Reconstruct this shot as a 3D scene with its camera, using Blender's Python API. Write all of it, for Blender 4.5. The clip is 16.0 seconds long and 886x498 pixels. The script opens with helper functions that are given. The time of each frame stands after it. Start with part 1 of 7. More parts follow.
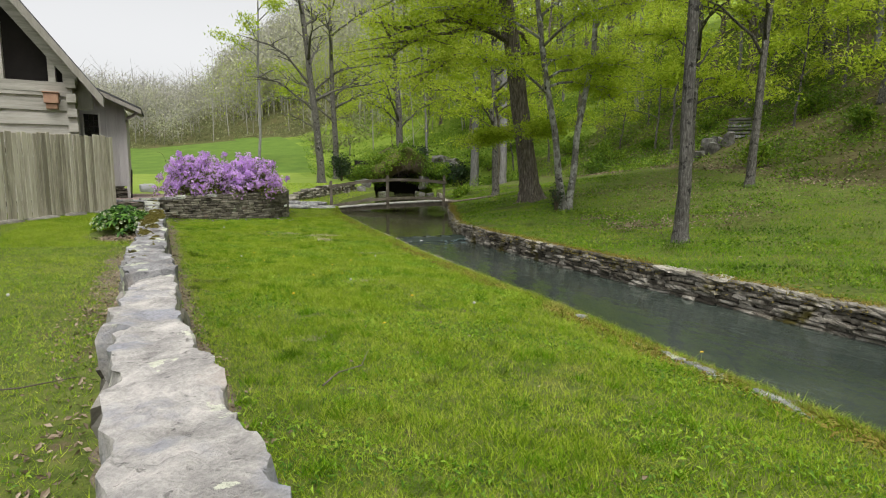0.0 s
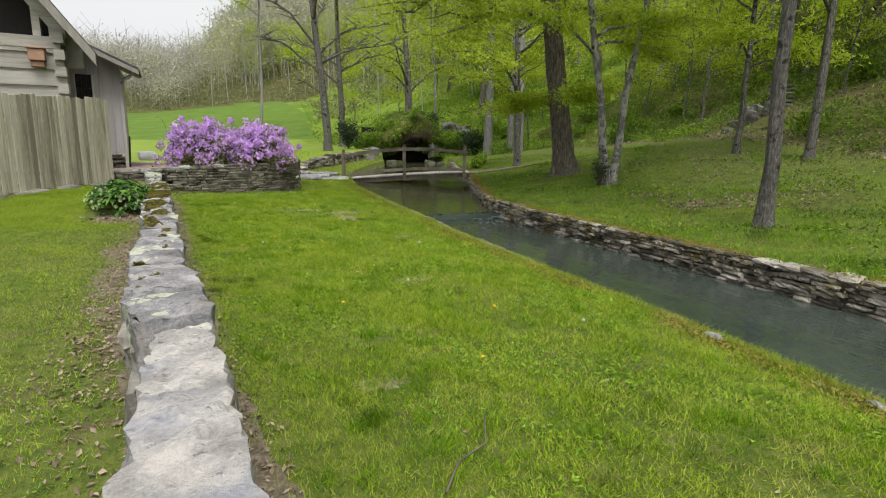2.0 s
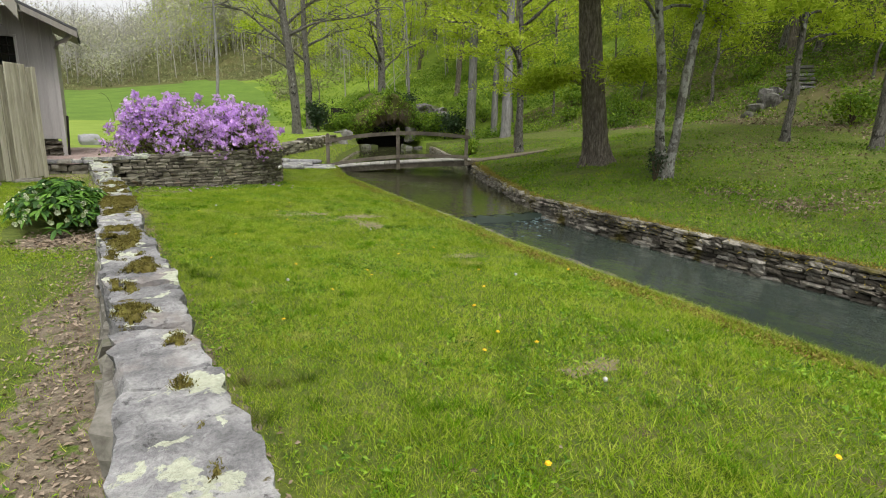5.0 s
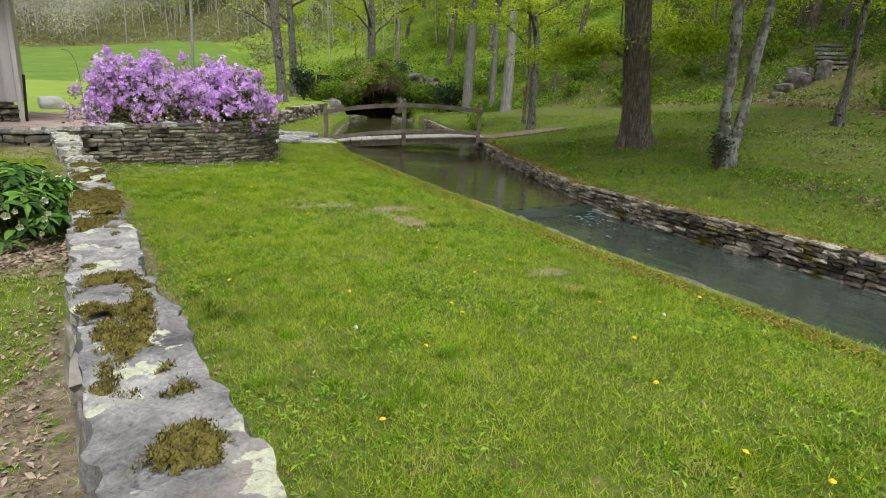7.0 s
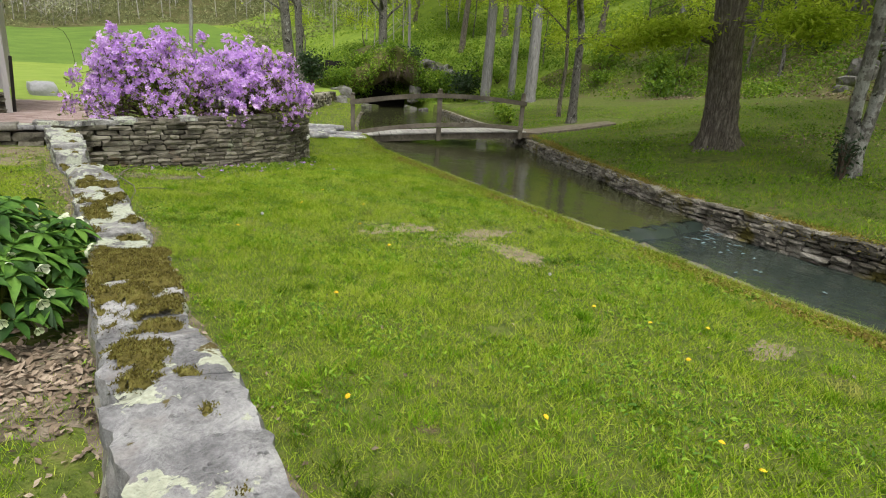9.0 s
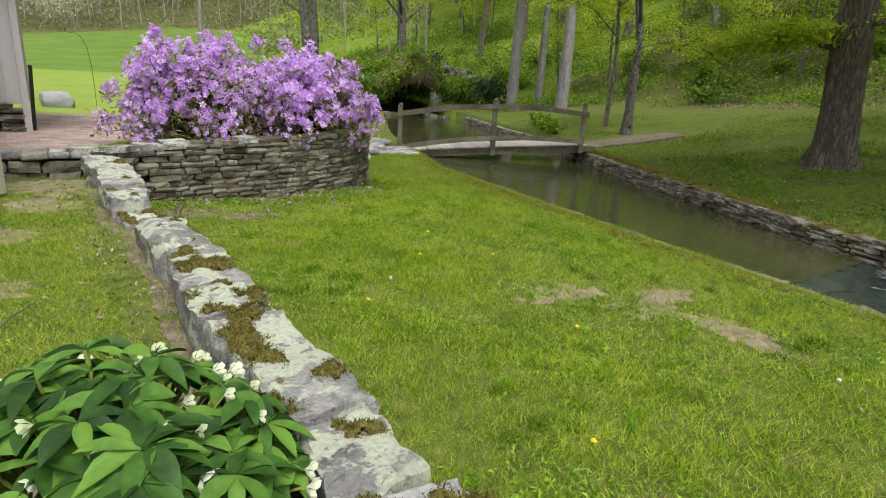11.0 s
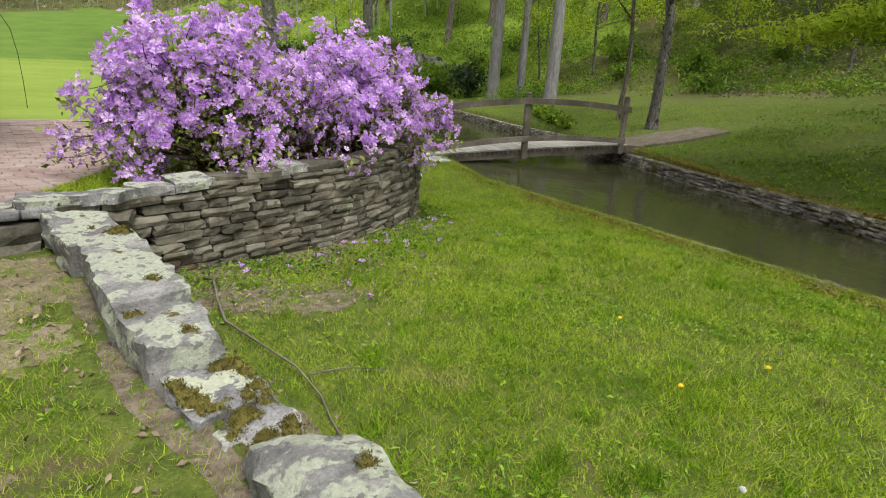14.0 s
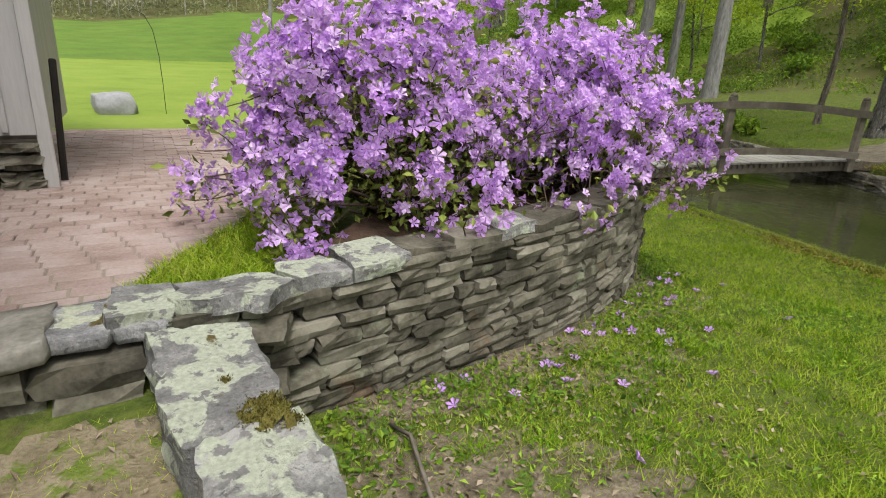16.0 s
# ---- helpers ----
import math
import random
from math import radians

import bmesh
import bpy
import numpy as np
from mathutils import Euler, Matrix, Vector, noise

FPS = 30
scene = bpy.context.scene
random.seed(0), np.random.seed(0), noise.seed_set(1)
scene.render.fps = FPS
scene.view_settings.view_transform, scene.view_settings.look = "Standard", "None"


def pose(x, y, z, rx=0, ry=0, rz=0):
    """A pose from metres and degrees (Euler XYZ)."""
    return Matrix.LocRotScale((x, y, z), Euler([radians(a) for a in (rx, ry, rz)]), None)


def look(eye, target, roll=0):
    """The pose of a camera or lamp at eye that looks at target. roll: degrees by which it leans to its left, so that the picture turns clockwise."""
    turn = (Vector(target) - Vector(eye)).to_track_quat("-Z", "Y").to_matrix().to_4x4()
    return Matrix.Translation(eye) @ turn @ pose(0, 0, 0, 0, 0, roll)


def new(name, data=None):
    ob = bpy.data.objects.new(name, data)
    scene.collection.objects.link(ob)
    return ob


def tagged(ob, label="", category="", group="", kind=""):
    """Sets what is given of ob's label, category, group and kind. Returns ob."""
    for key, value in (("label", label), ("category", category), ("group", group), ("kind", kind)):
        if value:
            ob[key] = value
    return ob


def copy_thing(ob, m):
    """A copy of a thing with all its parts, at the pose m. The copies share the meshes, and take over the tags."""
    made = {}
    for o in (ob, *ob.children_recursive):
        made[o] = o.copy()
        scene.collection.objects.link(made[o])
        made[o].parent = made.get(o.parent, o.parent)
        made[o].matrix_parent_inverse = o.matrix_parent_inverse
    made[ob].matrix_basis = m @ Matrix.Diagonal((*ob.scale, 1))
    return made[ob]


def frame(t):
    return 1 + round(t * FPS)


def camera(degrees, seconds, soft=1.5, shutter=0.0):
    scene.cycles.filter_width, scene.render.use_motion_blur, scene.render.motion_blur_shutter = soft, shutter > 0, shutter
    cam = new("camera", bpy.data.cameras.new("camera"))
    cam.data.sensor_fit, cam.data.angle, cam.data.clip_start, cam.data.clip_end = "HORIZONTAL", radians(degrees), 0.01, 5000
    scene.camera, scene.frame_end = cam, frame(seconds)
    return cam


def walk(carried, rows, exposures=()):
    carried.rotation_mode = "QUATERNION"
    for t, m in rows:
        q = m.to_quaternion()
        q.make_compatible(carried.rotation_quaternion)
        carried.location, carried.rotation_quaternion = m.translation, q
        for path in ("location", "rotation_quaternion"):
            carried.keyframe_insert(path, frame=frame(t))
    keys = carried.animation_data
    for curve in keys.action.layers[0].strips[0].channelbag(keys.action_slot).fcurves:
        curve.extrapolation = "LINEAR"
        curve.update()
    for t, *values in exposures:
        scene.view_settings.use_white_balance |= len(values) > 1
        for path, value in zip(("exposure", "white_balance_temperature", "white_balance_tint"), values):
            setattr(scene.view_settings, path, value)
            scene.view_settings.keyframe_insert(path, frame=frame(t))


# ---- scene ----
cam = camera(77.1, 16.0, soft=1.0)
METRES, EYE, TILT, LEAN, TURN = 15.957, 1.5, 0.0, 0.0, -26.4
ROWS = [
    (0.0, 0.0, 0.0, 0.0, 0.08, -7.88, -0.61),
    (0.5, -0.0101, 0.0202, 0.0001, 0.5, -9.05, -0.71),
    (1.0, -0.0259, 0.0404, 0.002, 0.49, -10.2, -1.01),
    (1.5, -0.0373, 0.0641, 0.0026, 0.19, -10.85, -1.02),
    (2.0, -0.0507, 0.0875, 0.0035, 0.07, -11.18, -1.03),
    (2.5, -0.0657, 0.1103, 0.0052, -0.7, -11.22, -1.35),
    (3.0, -0.0794, 0.1398, 0.0052, -2.0, -11.36, -1.39),
    (3.5, -0.0969, 0.1685, 0.0042, -2.46, -11.43, -1.38),
    (6.0, -0.1726, 0.3049, 0.0025, -5.89, -14.34, -2.26),
    (6.5, -0.1871, 0.3315, 0.0028, -6.36, -15.04, -2.91),
    (7.0, -0.2015, 0.3621, 0.0018, -6.72, -15.55, -2.99),
    (7.5, -0.2171, 0.3898, 0.0017, -6.8, -16.01, -3.21),
    (8.0, -0.233, 0.42, 0.0009, -7.11, -16.41, -3.36),
    (8.5, -0.2484, 0.4519, -0.0002, -7.2, -16.79, -3.48),
    (9.0, -0.2661, 0.4807, 0.0008, -7.25, -16.73, -3.63),
    (9.5, -0.2835, 0.511, -0.0003, -7.3, -16.59, -3.6),
    (10.0, -0.3034, 0.5368, 0.0001, -7.21, -16.38, -3.63),
    (12.5, -0.3958, 0.6633, 0.0052, -10.73, -15.9, -3.03),
    (13.0, -0.4085, 0.6895, 0.005, -12.76, -15.94, -3.26),
    (13.5, -0.4171, 0.719, 0.0043, -13.33, -16.67, -3.11),
    (14.0, -0.4313, 0.7474, 0.0041, -13.45, -17.37, -3.29),
    (14.5, -0.44, 0.78, 0.0033, -13.19, -17.83, -3.11),
    (15.0, -0.4512, 0.8131, 0.0024, -9.67, -18.23, -2.87),
    (15.5, -0.4625, 0.8435, 0.0036, -7.06, -18.32, -2.7),
    (16.0, -0.473, 0.8742, 0.0033, -2.58, -18.26, -2.5),
]
walk(cam, [(t, pose(0, 0, EYE, TILT, LEAN, TURN) @ pose(METRES * x, METRES * y, METRES * z, 90 + pitch, roll, yaw)) for t, x, y, z, yaw, pitch, roll in ROWS],
     [(0.0, 0.58), (2.5, 0.63), (6.0, 0.74), (10.0, 0.79), (13.0, 0.78), (16.0, 0.75)])

# world: overcast spring sky, one soft sun
world = bpy.data.worlds.new("overcast_sky")
scene.world = world
world.use_nodes = True
wn = world.node_tree
sky = wn.nodes.new("ShaderNodeTexSky")
sky.sky_type, sky.sun_disc = "NISHITA", False
sky.sun_elevation, sky.sun_rotation = radians(62), radians(192)
sky.air_density, sky.dust_density = 1.0, 4.0
pale = wn.nodes.new("ShaderNodeHueSaturation")
pale.inputs["Saturation"].default_value = 0.06
wn.links.new(sky.outputs[0], pale.inputs["Color"])
wn.links.new(pale.outputs[0], wn.nodes["Background"].inputs[0])
wn.nodes["Background"].inputs[1].default_value = 0.15
sun = new("sun", bpy.data.lights.new("sun", "SUN"))
sun.data.energy, sun.data.angle, sun.data.color = 1.5, radians(25), (1.0, 0.96, 0.9)
sun.matrix_world = look((-1.5, -7, 14), (0, 0, 0))


# ---- materials ----
def mat(name, colors, scale=4.0, rough=0.85, bump=0.3, fine=40.0, island=0.0, obj_random=0.0, translucent=0.0, stretch=(1, 1, 1), metal=0.0, spec=0.3, bump_dist=0.01, coords="Object"):
    """A procedural surface: colours mixed by noise at two scales, with fine relief."""
    m = bpy.data.materials.new(name)
    m.use_nodes = True
    nt = m.node_tree
    n, l = nt.nodes, nt.links
    b = n["Principled BSDF"]
    tc = n.new("ShaderNodeTexCoord")
    mp = n.new("ShaderNodeMapping")
    mp.inputs["Scale"].default_value = stretch
    if coords == "World":
        geo = n.new("ShaderNodeNewGeometry")
        l.new(geo.outputs["Position"], mp.inputs[0])
    else:
        l.new(tc.outputs["Object"], mp.inputs[0])
    big = n.new("ShaderNodeTexNoise")
    big.inputs["Scale"].default_value, big.inputs["Detail"].default_value, big.inputs["Roughness"].default_value = scale, 6.0, 0.62
    l.new(mp.outputs[0], big.inputs["Vector"])
    small = n.new("ShaderNodeTexNoise")
    small.inputs["Scale"].default_value, small.inputs["Detail"].default_value = fine, 4.0
    l.new(mp.outputs[0], small.inputs["Vector"])
    mixf = n.new("ShaderNodeMath")
    mixf.operation = "MULTIPLY_ADD"
    l.new(small.outputs[0], mixf.inputs[0])
    mixf.inputs[1].default_value = 0.35
    l.new(big.outputs[0], mixf.inputs[2])
    last = mixf
    if island or obj_random:
        src = n.new("ShaderNodeNewGeometry").outputs["Random Per Island"] if island else n.new("ShaderNodeObjectInfo").outputs["Random"]
        add = n.new("ShaderNodeMath")
        add.operation = "MULTIPLY_ADD"
        l.new(src, add.inputs[0])
        add.inputs[1].default_value = island or obj_random
        l.new(last.outputs[0], add.inputs[2])
        sub = n.new("ShaderNodeMath")
        sub.operation = "SUBTRACT"
        l.new(add.outputs[0], sub.inputs[0])
        sub.inputs[1].default_value = (island or obj_random) / 2
        last = sub
    ramp = n.new("ShaderNodeValToRGB")
    e = ramp.color_ramp.elements
    lo, hi = 0.42, 0.92
    for i, c in enumerate(colors):
        p = lo + (hi - lo) * i / max(1, len(colors) - 1)
        el = e[i] if i < 2 else e.new(p)
        el.position = p
        el.color = (*c, 1)
    l.new(last.outputs[0], ramp.inputs[0])
    l.new(ramp.outputs[0], b.inputs["Base Color"])
    b.inputs["Roughness"].default_value = rough
    b.inputs["Metallic"].default_value = metal
    b.inputs["Specular IOR Level"].default_value = spec
    if bump:
        bp = n.new("ShaderNodeBump")
        bp.inputs["Strength"].default_value, bp.inputs["Distance"].default_value = bump, bump_dist
        l.new(mixf.outputs[0], bp.inputs["Height"])
        l.new(bp.outputs[0], b.inputs["Normal"])
    if translucent:
        tr = n.new("ShaderNodeBsdfTranslucent")
        l.new(ramp.outputs[0], tr.inputs[0])
        mx = n.new("ShaderNodeMixShader")
        mx.inputs[0].default_value = translucent
        l.new(b.outputs[0], mx.inputs[1])
        l.new(tr.outputs[0], mx.inputs[2])
        l.new(mx.outputs[0], n["Material Output"].inputs[0])
    return m


def patches(m, color, scale, edge, width=0.06, rough=0.95, offset=0.0, up=0.0):
    """Adds patches of another colour (lichen, moss, bare soil) with outlines of their own, over a surface made by mat()."""
    nt = m.node_tree
    n, l = nt.nodes, nt.links
    b = n["Principled BSDF"]
    src = b.inputs["Base Color"].links[0].from_socket
    geo = n.new("ShaderNodeNewGeometry")
    mp = n.new("ShaderNodeMapping")
    mp.inputs["Location"].default_value = (offset, offset * 0.7, offset * 1.3)
    l.new(geo.outputs["Position"], mp.inputs[0])
    no = n.new("ShaderNodeTexNoise")
    no.inputs["Scale"].default_value, no.inputs["Detail"].default_value, no.inputs["Roughness"].default_value = scale, 7.0, 0.6
    l.new(mp.outputs[0], no.inputs["Vector"])
    val = no.outputs[0]
    if up:
        sep = n.new("ShaderNodeSeparateXYZ")
        l.new(geo.outputs["Normal"], sep.inputs[0])
        ma = n.new("ShaderNodeMath")
        ma.operation = "MULTIPLY_ADD"
        l.new(sep.outputs[2], ma.inputs[0])
        ma.inputs[1].default_value = up
        l.new(val, ma.inputs[2])
        val = ma.outputs[0]
    rg = n.new("ShaderNodeMapRange")
    rg.inputs["From Min"].default_value, rg.inputs["From Max"].default_value = edge, edge + width
    l.new(val, rg.inputs["Value"])
    fine = n.new("ShaderNodeTexNoise")
    fine.inputs["Scale"].default_value = 60.0
    l.new(geo.outputs["Position"], fine.inputs["Vector"])
    tint = n.new("ShaderNodeMix")
    tint.data_type = "RGBA"
    tint.inputs[6].default_value = (*[c * 0.55 for c in color], 1)
    tint.inputs[7].default_value = (*[min(1, c * 1.35) for c in color], 1)
    l.new(fine.outputs[0], tint.inputs[0])
    mx = n.new("ShaderNodeMix")
    mx.data_type = "RGBA"
    l.new(rg.outputs[0], mx.inputs[0])
    l.new(src, mx.inputs[6])
    l.new(tint.outputs[2], mx.inputs[7])
    l.new(mx.outputs[2], b.inputs["Base Color"])
    return m


# Soil tones lowered to stand for the shadows between grass blades.
M_ground = mat("turf_soil", [(0.025, 0.038, 0.006), (0.06, 0.086, 0.011), (0.10, 0.125, 0.02), (0.14, 0.12, 0.05)], 9.0, 0.95, 0.8, 70, coords="World", bump_dist=0.03)
patches(M_ground, (0.10, 0.08, 0.04), 3.0, 0.60, 0.08)
M_meadow = mat("meadow", [(0.055, 0.105, 0.010), (0.085, 0.15, 0.015), (0.12, 0.185, 0.024)], 0.5, 0.95, 0.5, 6, coords="World")
M_mown = mat("mown_field", [(0.12, 0.18, 0.018), (0.165, 0.235, 0.028), (0.21, 0.265, 0.045)], 0.6, 0.95, 0.4, 8, coords="World")
M_slope = mat("grassy_slope", [(0.085, 0.14, 0.013), (0.15, 0.22, 0.02), (0.20, 0.26, 0.035)], 0.7, 0.95, 0.8, 7, coords="World", bump_dist=0.06)
M_woodfloor = mat("leaf_litter", [(0.035, 0.042, 0.010), (0.075, 0.08, 0.02), (0.115, 0.088, 0.045)], 0.5, 0.95, 0.6, 9, coords="World", bump_dist=0.05)
M_blade = mat("grass_blade", [(0.12, 0.21, 0.008), (0.225, 0.36, 0.016), (0.32, 0.44, 0.026), (0.40, 0.46, 0.07)], 1.6, 0.7, 0, 14, island=0.7, translucent=0.42, coords="World", spec=0.1)
patches(M_blade, (0.11, 0.22, 0.01), 2.3, 0.585, 0.08, offset=41.0)
patches(M_blade, (0.42, 0.40, 0.11), 1.5, 0.60, 0.10, offset=21.0)
M_dryblade = mat("dry_fringe", [(0.14, 0.15, 0.03), (0.27, 0.25, 0.075), (0.40, 0.35, 0.14)], 2.5, 0.8, 0, 14, island=0.5, translucent=0.25, coords="World", spec=0.05)
# Woodland grass; its tones are also darkened for the shade under the trees.
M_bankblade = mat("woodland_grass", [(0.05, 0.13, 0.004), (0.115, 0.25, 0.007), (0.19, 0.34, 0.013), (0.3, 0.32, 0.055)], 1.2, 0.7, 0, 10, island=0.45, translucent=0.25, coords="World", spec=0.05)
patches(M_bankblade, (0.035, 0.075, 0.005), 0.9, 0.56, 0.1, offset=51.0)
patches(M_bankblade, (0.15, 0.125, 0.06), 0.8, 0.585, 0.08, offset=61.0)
M_moss = mat("dry_moss", [(0.13, 0.10, 0.018), (0.235, 0.185, 0.04), (0.17, 0.19, 0.03)], 5, 0.95, 0.8, 60, coords="World", bump_dist=0.02)
M_wallmoss = mat("wall_moss", [(0.05, 0.043, 0.011), (0.115, 0.098, 0.022), (0.175, 0.165, 0.04)], 22, 0.95, 1.0, 230, coords="World", bump_dist=0.012)
M_mosstuft = mat("moss_tuft", [(0.055, 0.047, 0.012), (0.12, 0.10, 0.024), (0.185, 0.175, 0.045)], 22, 0.95, 0, 90, island=0.6, translucent=0.2, coords="World", spec=0.05)


def stone_mat(name, dark, mid, light, offset=0.0):
    """Weathered limestone: cloudy tones, mineral speckle, dark pits and hairline cracks, all with relief."""
    m = bpy.data.materials.new(name)
    m.use_nodes = True
    n, l = m.node_tree.nodes, m.node_tree.links
    b = n["Principled BSDF"]
    geo, info = n.new("ShaderNodeNewGeometry"), n.new("ShaderNodeObjectInfo")
    mp = n.new("ShaderNodeMapping")
    mp.inputs["Location"].default_value = (offset, offset, 0)
    l.new(geo.outputs["Position"], mp.inputs[0])

    def tex(scale, detail, rough):
        t = n.new("ShaderNodeTexNoise")
        t.inputs["Scale"].default_value, t.inputs["Detail"].default_value, t.inputs["Roughness"].default_value = scale, detail, rough
        l.new(mp.outputs[0], t.inputs["Vector"])
        return t.outputs[0]

    def math_(op, a, b_):
        k = n.new("ShaderNodeMath")
        k.operation = op
        for i, v in enumerate((a, b_)):
            if isinstance(v, (int, float)):
                k.inputs[i].default_value = v
            else:
                l.new(v, k.inputs[i])
        return k.outputs[0]

    cloud, grain, pit = tex(5.5, 10, 0.68), tex(85, 5, 0.7), tex(30, 4, 0.6)
    tone = math_("ADD", cloud, math_("MULTIPLY", math_("SUBTRACT", grain, 0.5), 0.42))
    tone = math_("ADD", tone, math_("MULTIPLY", math_("SUBTRACT", info.outputs["Random"], 0.5), 0.1))
    ramp = n.new("ShaderNodeValToRGB")
    e = ramp.color_ramp.elements
    e[0].position, e[0].color = 0.3, (*dark, 1)
    e[1].position, e[1].color = 0.68, (*light, 1)
    k = e.new(0.5)
    k.color = (*mid, 1)
    l.new(tone, ramp.inputs[0])
    holes = n.new("ShaderNodeMapRange")
    holes.inputs["From Min"].default_value, holes.inputs["From Max"].default_value = 0.62, 0.7
    holes.inputs["To Max"].default_value = 0.55
    l.new(pit, holes.inputs["Value"])
    crack = n.new("ShaderNodeTexVoronoi")
    crack.feature = "DISTANCE_TO_EDGE"
    crack.inputs["Scale"].default_value = 1.4
    warp = n.new("ShaderNodeTexNoise")
    warp.inputs["Scale"].default_value, warp.inputs["Detail"].default_value = 4.0, 6.0
    l.new(mp.outputs[0], warp.inputs["Vector"])
    add = n.new("ShaderNodeMix")
    add.data_type = "RGBA"
    add.blend_type = "ADD"
    add.inputs[0].default_value = 0.45
    l.new(mp.outputs[0], add.inputs[6])
    l.new(warp.outputs["Color"], add.inputs[7])
    l.new(add.outputs[2], crack.inputs["Vector"])
    line = n.new("ShaderNodeMapRange")
    line.inputs["From Min"].default_value, line.inputs["From Max"].default_value = 0.0, 0.012
    line.inputs["To Min"].default_value, line.inputs["To Max"].default_value = 0.22, 0.0
    l.new(crack.outputs["Distance"], line.inputs["Value"])
    spoil = math_("MAXIMUM", holes.outputs[0], line.outputs[0])
    mix = n.new("ShaderNodeMix")
    mix.data_type = "RGBA"
    l.new(spoil, mix.inputs[0])
    l.new(ramp.outputs[0], mix.inputs[6])
    mix.inputs[7].default_value = (*[c * 0.55 for c in dark], 1)
    l.new(mix.outputs[2], b.inputs["Base Color"])
    b.inputs["Roughness"].default_value = 0.92
    b.inputs["Specular IOR Level"].default_value = 0.2
    height = math_("SUBTRACT", math_("ADD", math_("MULTIPLY", cloud, 1.4), math_("MULTIPLY", grain, 0.28)), math_("MULTIPLY", spoil, 0.5))
    bp = n.new("ShaderNodeBump")
    bp.inputs["Strength"].default_value, bp.inputs["Distance"].default_value = 0.9, 0.03
    l.new(height, bp.inputs["Height"])
    l.new(bp.outputs[0], b.inputs["Normal"])
    return m


M_cap = stone_mat("lichened_cap_stone", (0.09, 0.088, 0.09), (0.22, 0.218, 0.222), (0.4, 0.395, 0.39))
patches(M_cap, (0.27, 0.245, 0.23), 2.4, 0.58, 0.1, offset=31.0)
patches(M_cap, (0.46, 0.48, 0.37), 4.5, 0.595, 0.012, offset=3.0, up=0.03)
patches(M_cap, (0.11, 0.09, 0.03), 6.0, 0.70, 0.03, offset=11.0, up=0.05)
M_cap_lichen = stone_mat("heavily_lichened_cap_stone", (0.09, 0.088, 0.088), (0.2, 0.197, 0.192), (0.36, 0.355, 0.34), 9.0)
patches(M_cap_lichen, (0.39, 0.415, 0.33), 5.2, 0.52, 0.03, offset=3.0, up=0.04)
patches(M_cap_lichen, (0.19, 0.185, 0.18), 15.0, 0.575, 0.03, offset=23.0)
patches(M_cap_lichen, (0.11, 0.09, 0.03), 6.0, 0.70, 0.03, offset=11.0, up=0.05)
M_cap_clean = stone_mat("bare_cap_stone", (0.17, 0.163, 0.156), (0.35, 0.335, 0.317), (0.54, 0.513, 0.48), 4.0)
patches(M_cap_clean, (0.46, 0.38, 0.33), 1.7, 0.57, 0.16, offset=31.0)
patches(M_cap_clean, (0.3, 0.305, 0.335), 2.6, 0.54, 0.1, offset=17.0)
patches(M_cap_clean, (0.55, 0.56, 0.46), 6.0, 0.655, 0.012, offset=3.0, up=0.02)
M_rubble = mat("rubble_stone", [(0.08, 0.074, 0.06), (0.17, 0.16, 0.135), (0.27, 0.255, 0.225)], 5, 0.9, 0.7, 40, obj_random=0.35, coords="World")
patches(M_rubble, (0.10, 0.11, 0.04), 2.5, 0.62, 0.08, offset=5.0)
M_slate = mat("stacked_stone", [(0.042, 0.038, 0.028), (0.112, 0.102, 0.077), (0.21, 0.195, 0.155)], 5, 0.88, 0.7, 45, obj_random=0.4, coords="World")
patches(M_slate, (0.2, 0.21, 0.15), 3.5, 0.6, 0.08, offset=8.0)
patches(M_slate, (0.15, 0.095, 0.06), 2.2, 0.63, 0.1, offset=18.0)
M_bankstone = mat("stream_stone", [(0.04, 0.035, 0.026), (0.125, 0.112, 0.087), (0.34, 0.318, 0.27)], 5, 0.85, 0.7, 45, obj_random=0.5, coords="World")
patches(M_bankstone, (0.10, 0.085, 0.018), 1.6, 0.57, 0.08, offset=2.0)
M_core = mat("dark_earth", [(0.02, 0.018, 0.014), (0.05, 0.042, 0.03)], 6, 0.95, 0.6, 40, coords="World")
M_soil = mat("mulch", [(0.03, 0.018, 0.012), (0.075, 0.045, 0.03), (0.12, 0.08, 0.055)], 9, 0.95, 1.0, 60, coords="World", bump_dist=0.02)
M_dirt = mat("bare_dirt", [(0.065, 0.051, 0.035), (0.145, 0.117, 0.082), (0.25, 0.21, 0.155)], 14, 0.95, 1.0, 60, coords="World", bump_dist=0.03)
patches(M_dirt, (0.08, 0.12, 0.015), 7.0, 0.56, 0.06, offset=13.0)
M_dry = mat("dry_worn_turf", [(0.11, 0.09, 0.05), (0.2, 0.165, 0.105), (0.29, 0.245, 0.17)], 9, 0.95, 1.0, 70, coords="World", bump_dist=0.03)
patches(M_dry, (0.12, 0.16, 0.025), 6.0, 0.54, 0.06, offset=13.0)
M_wood = mat("weathered_wood", [(0.05, 0.043, 0.034), (0.105, 0.09, 0.07), (0.19, 0.165, 0.135)], 2.0, 0.85, 0.6, 12, obj_random=0.25, stretch=(1, 1, 1), coords="World")
M_deck = mat("deck_plank", [(0.22, 0.21, 0.19), (0.33, 0.315, 0.29), (0.42, 0.4, 0.37)], 3.0, 0.8, 0.5, 20, obj_random=0.25, coords="World")
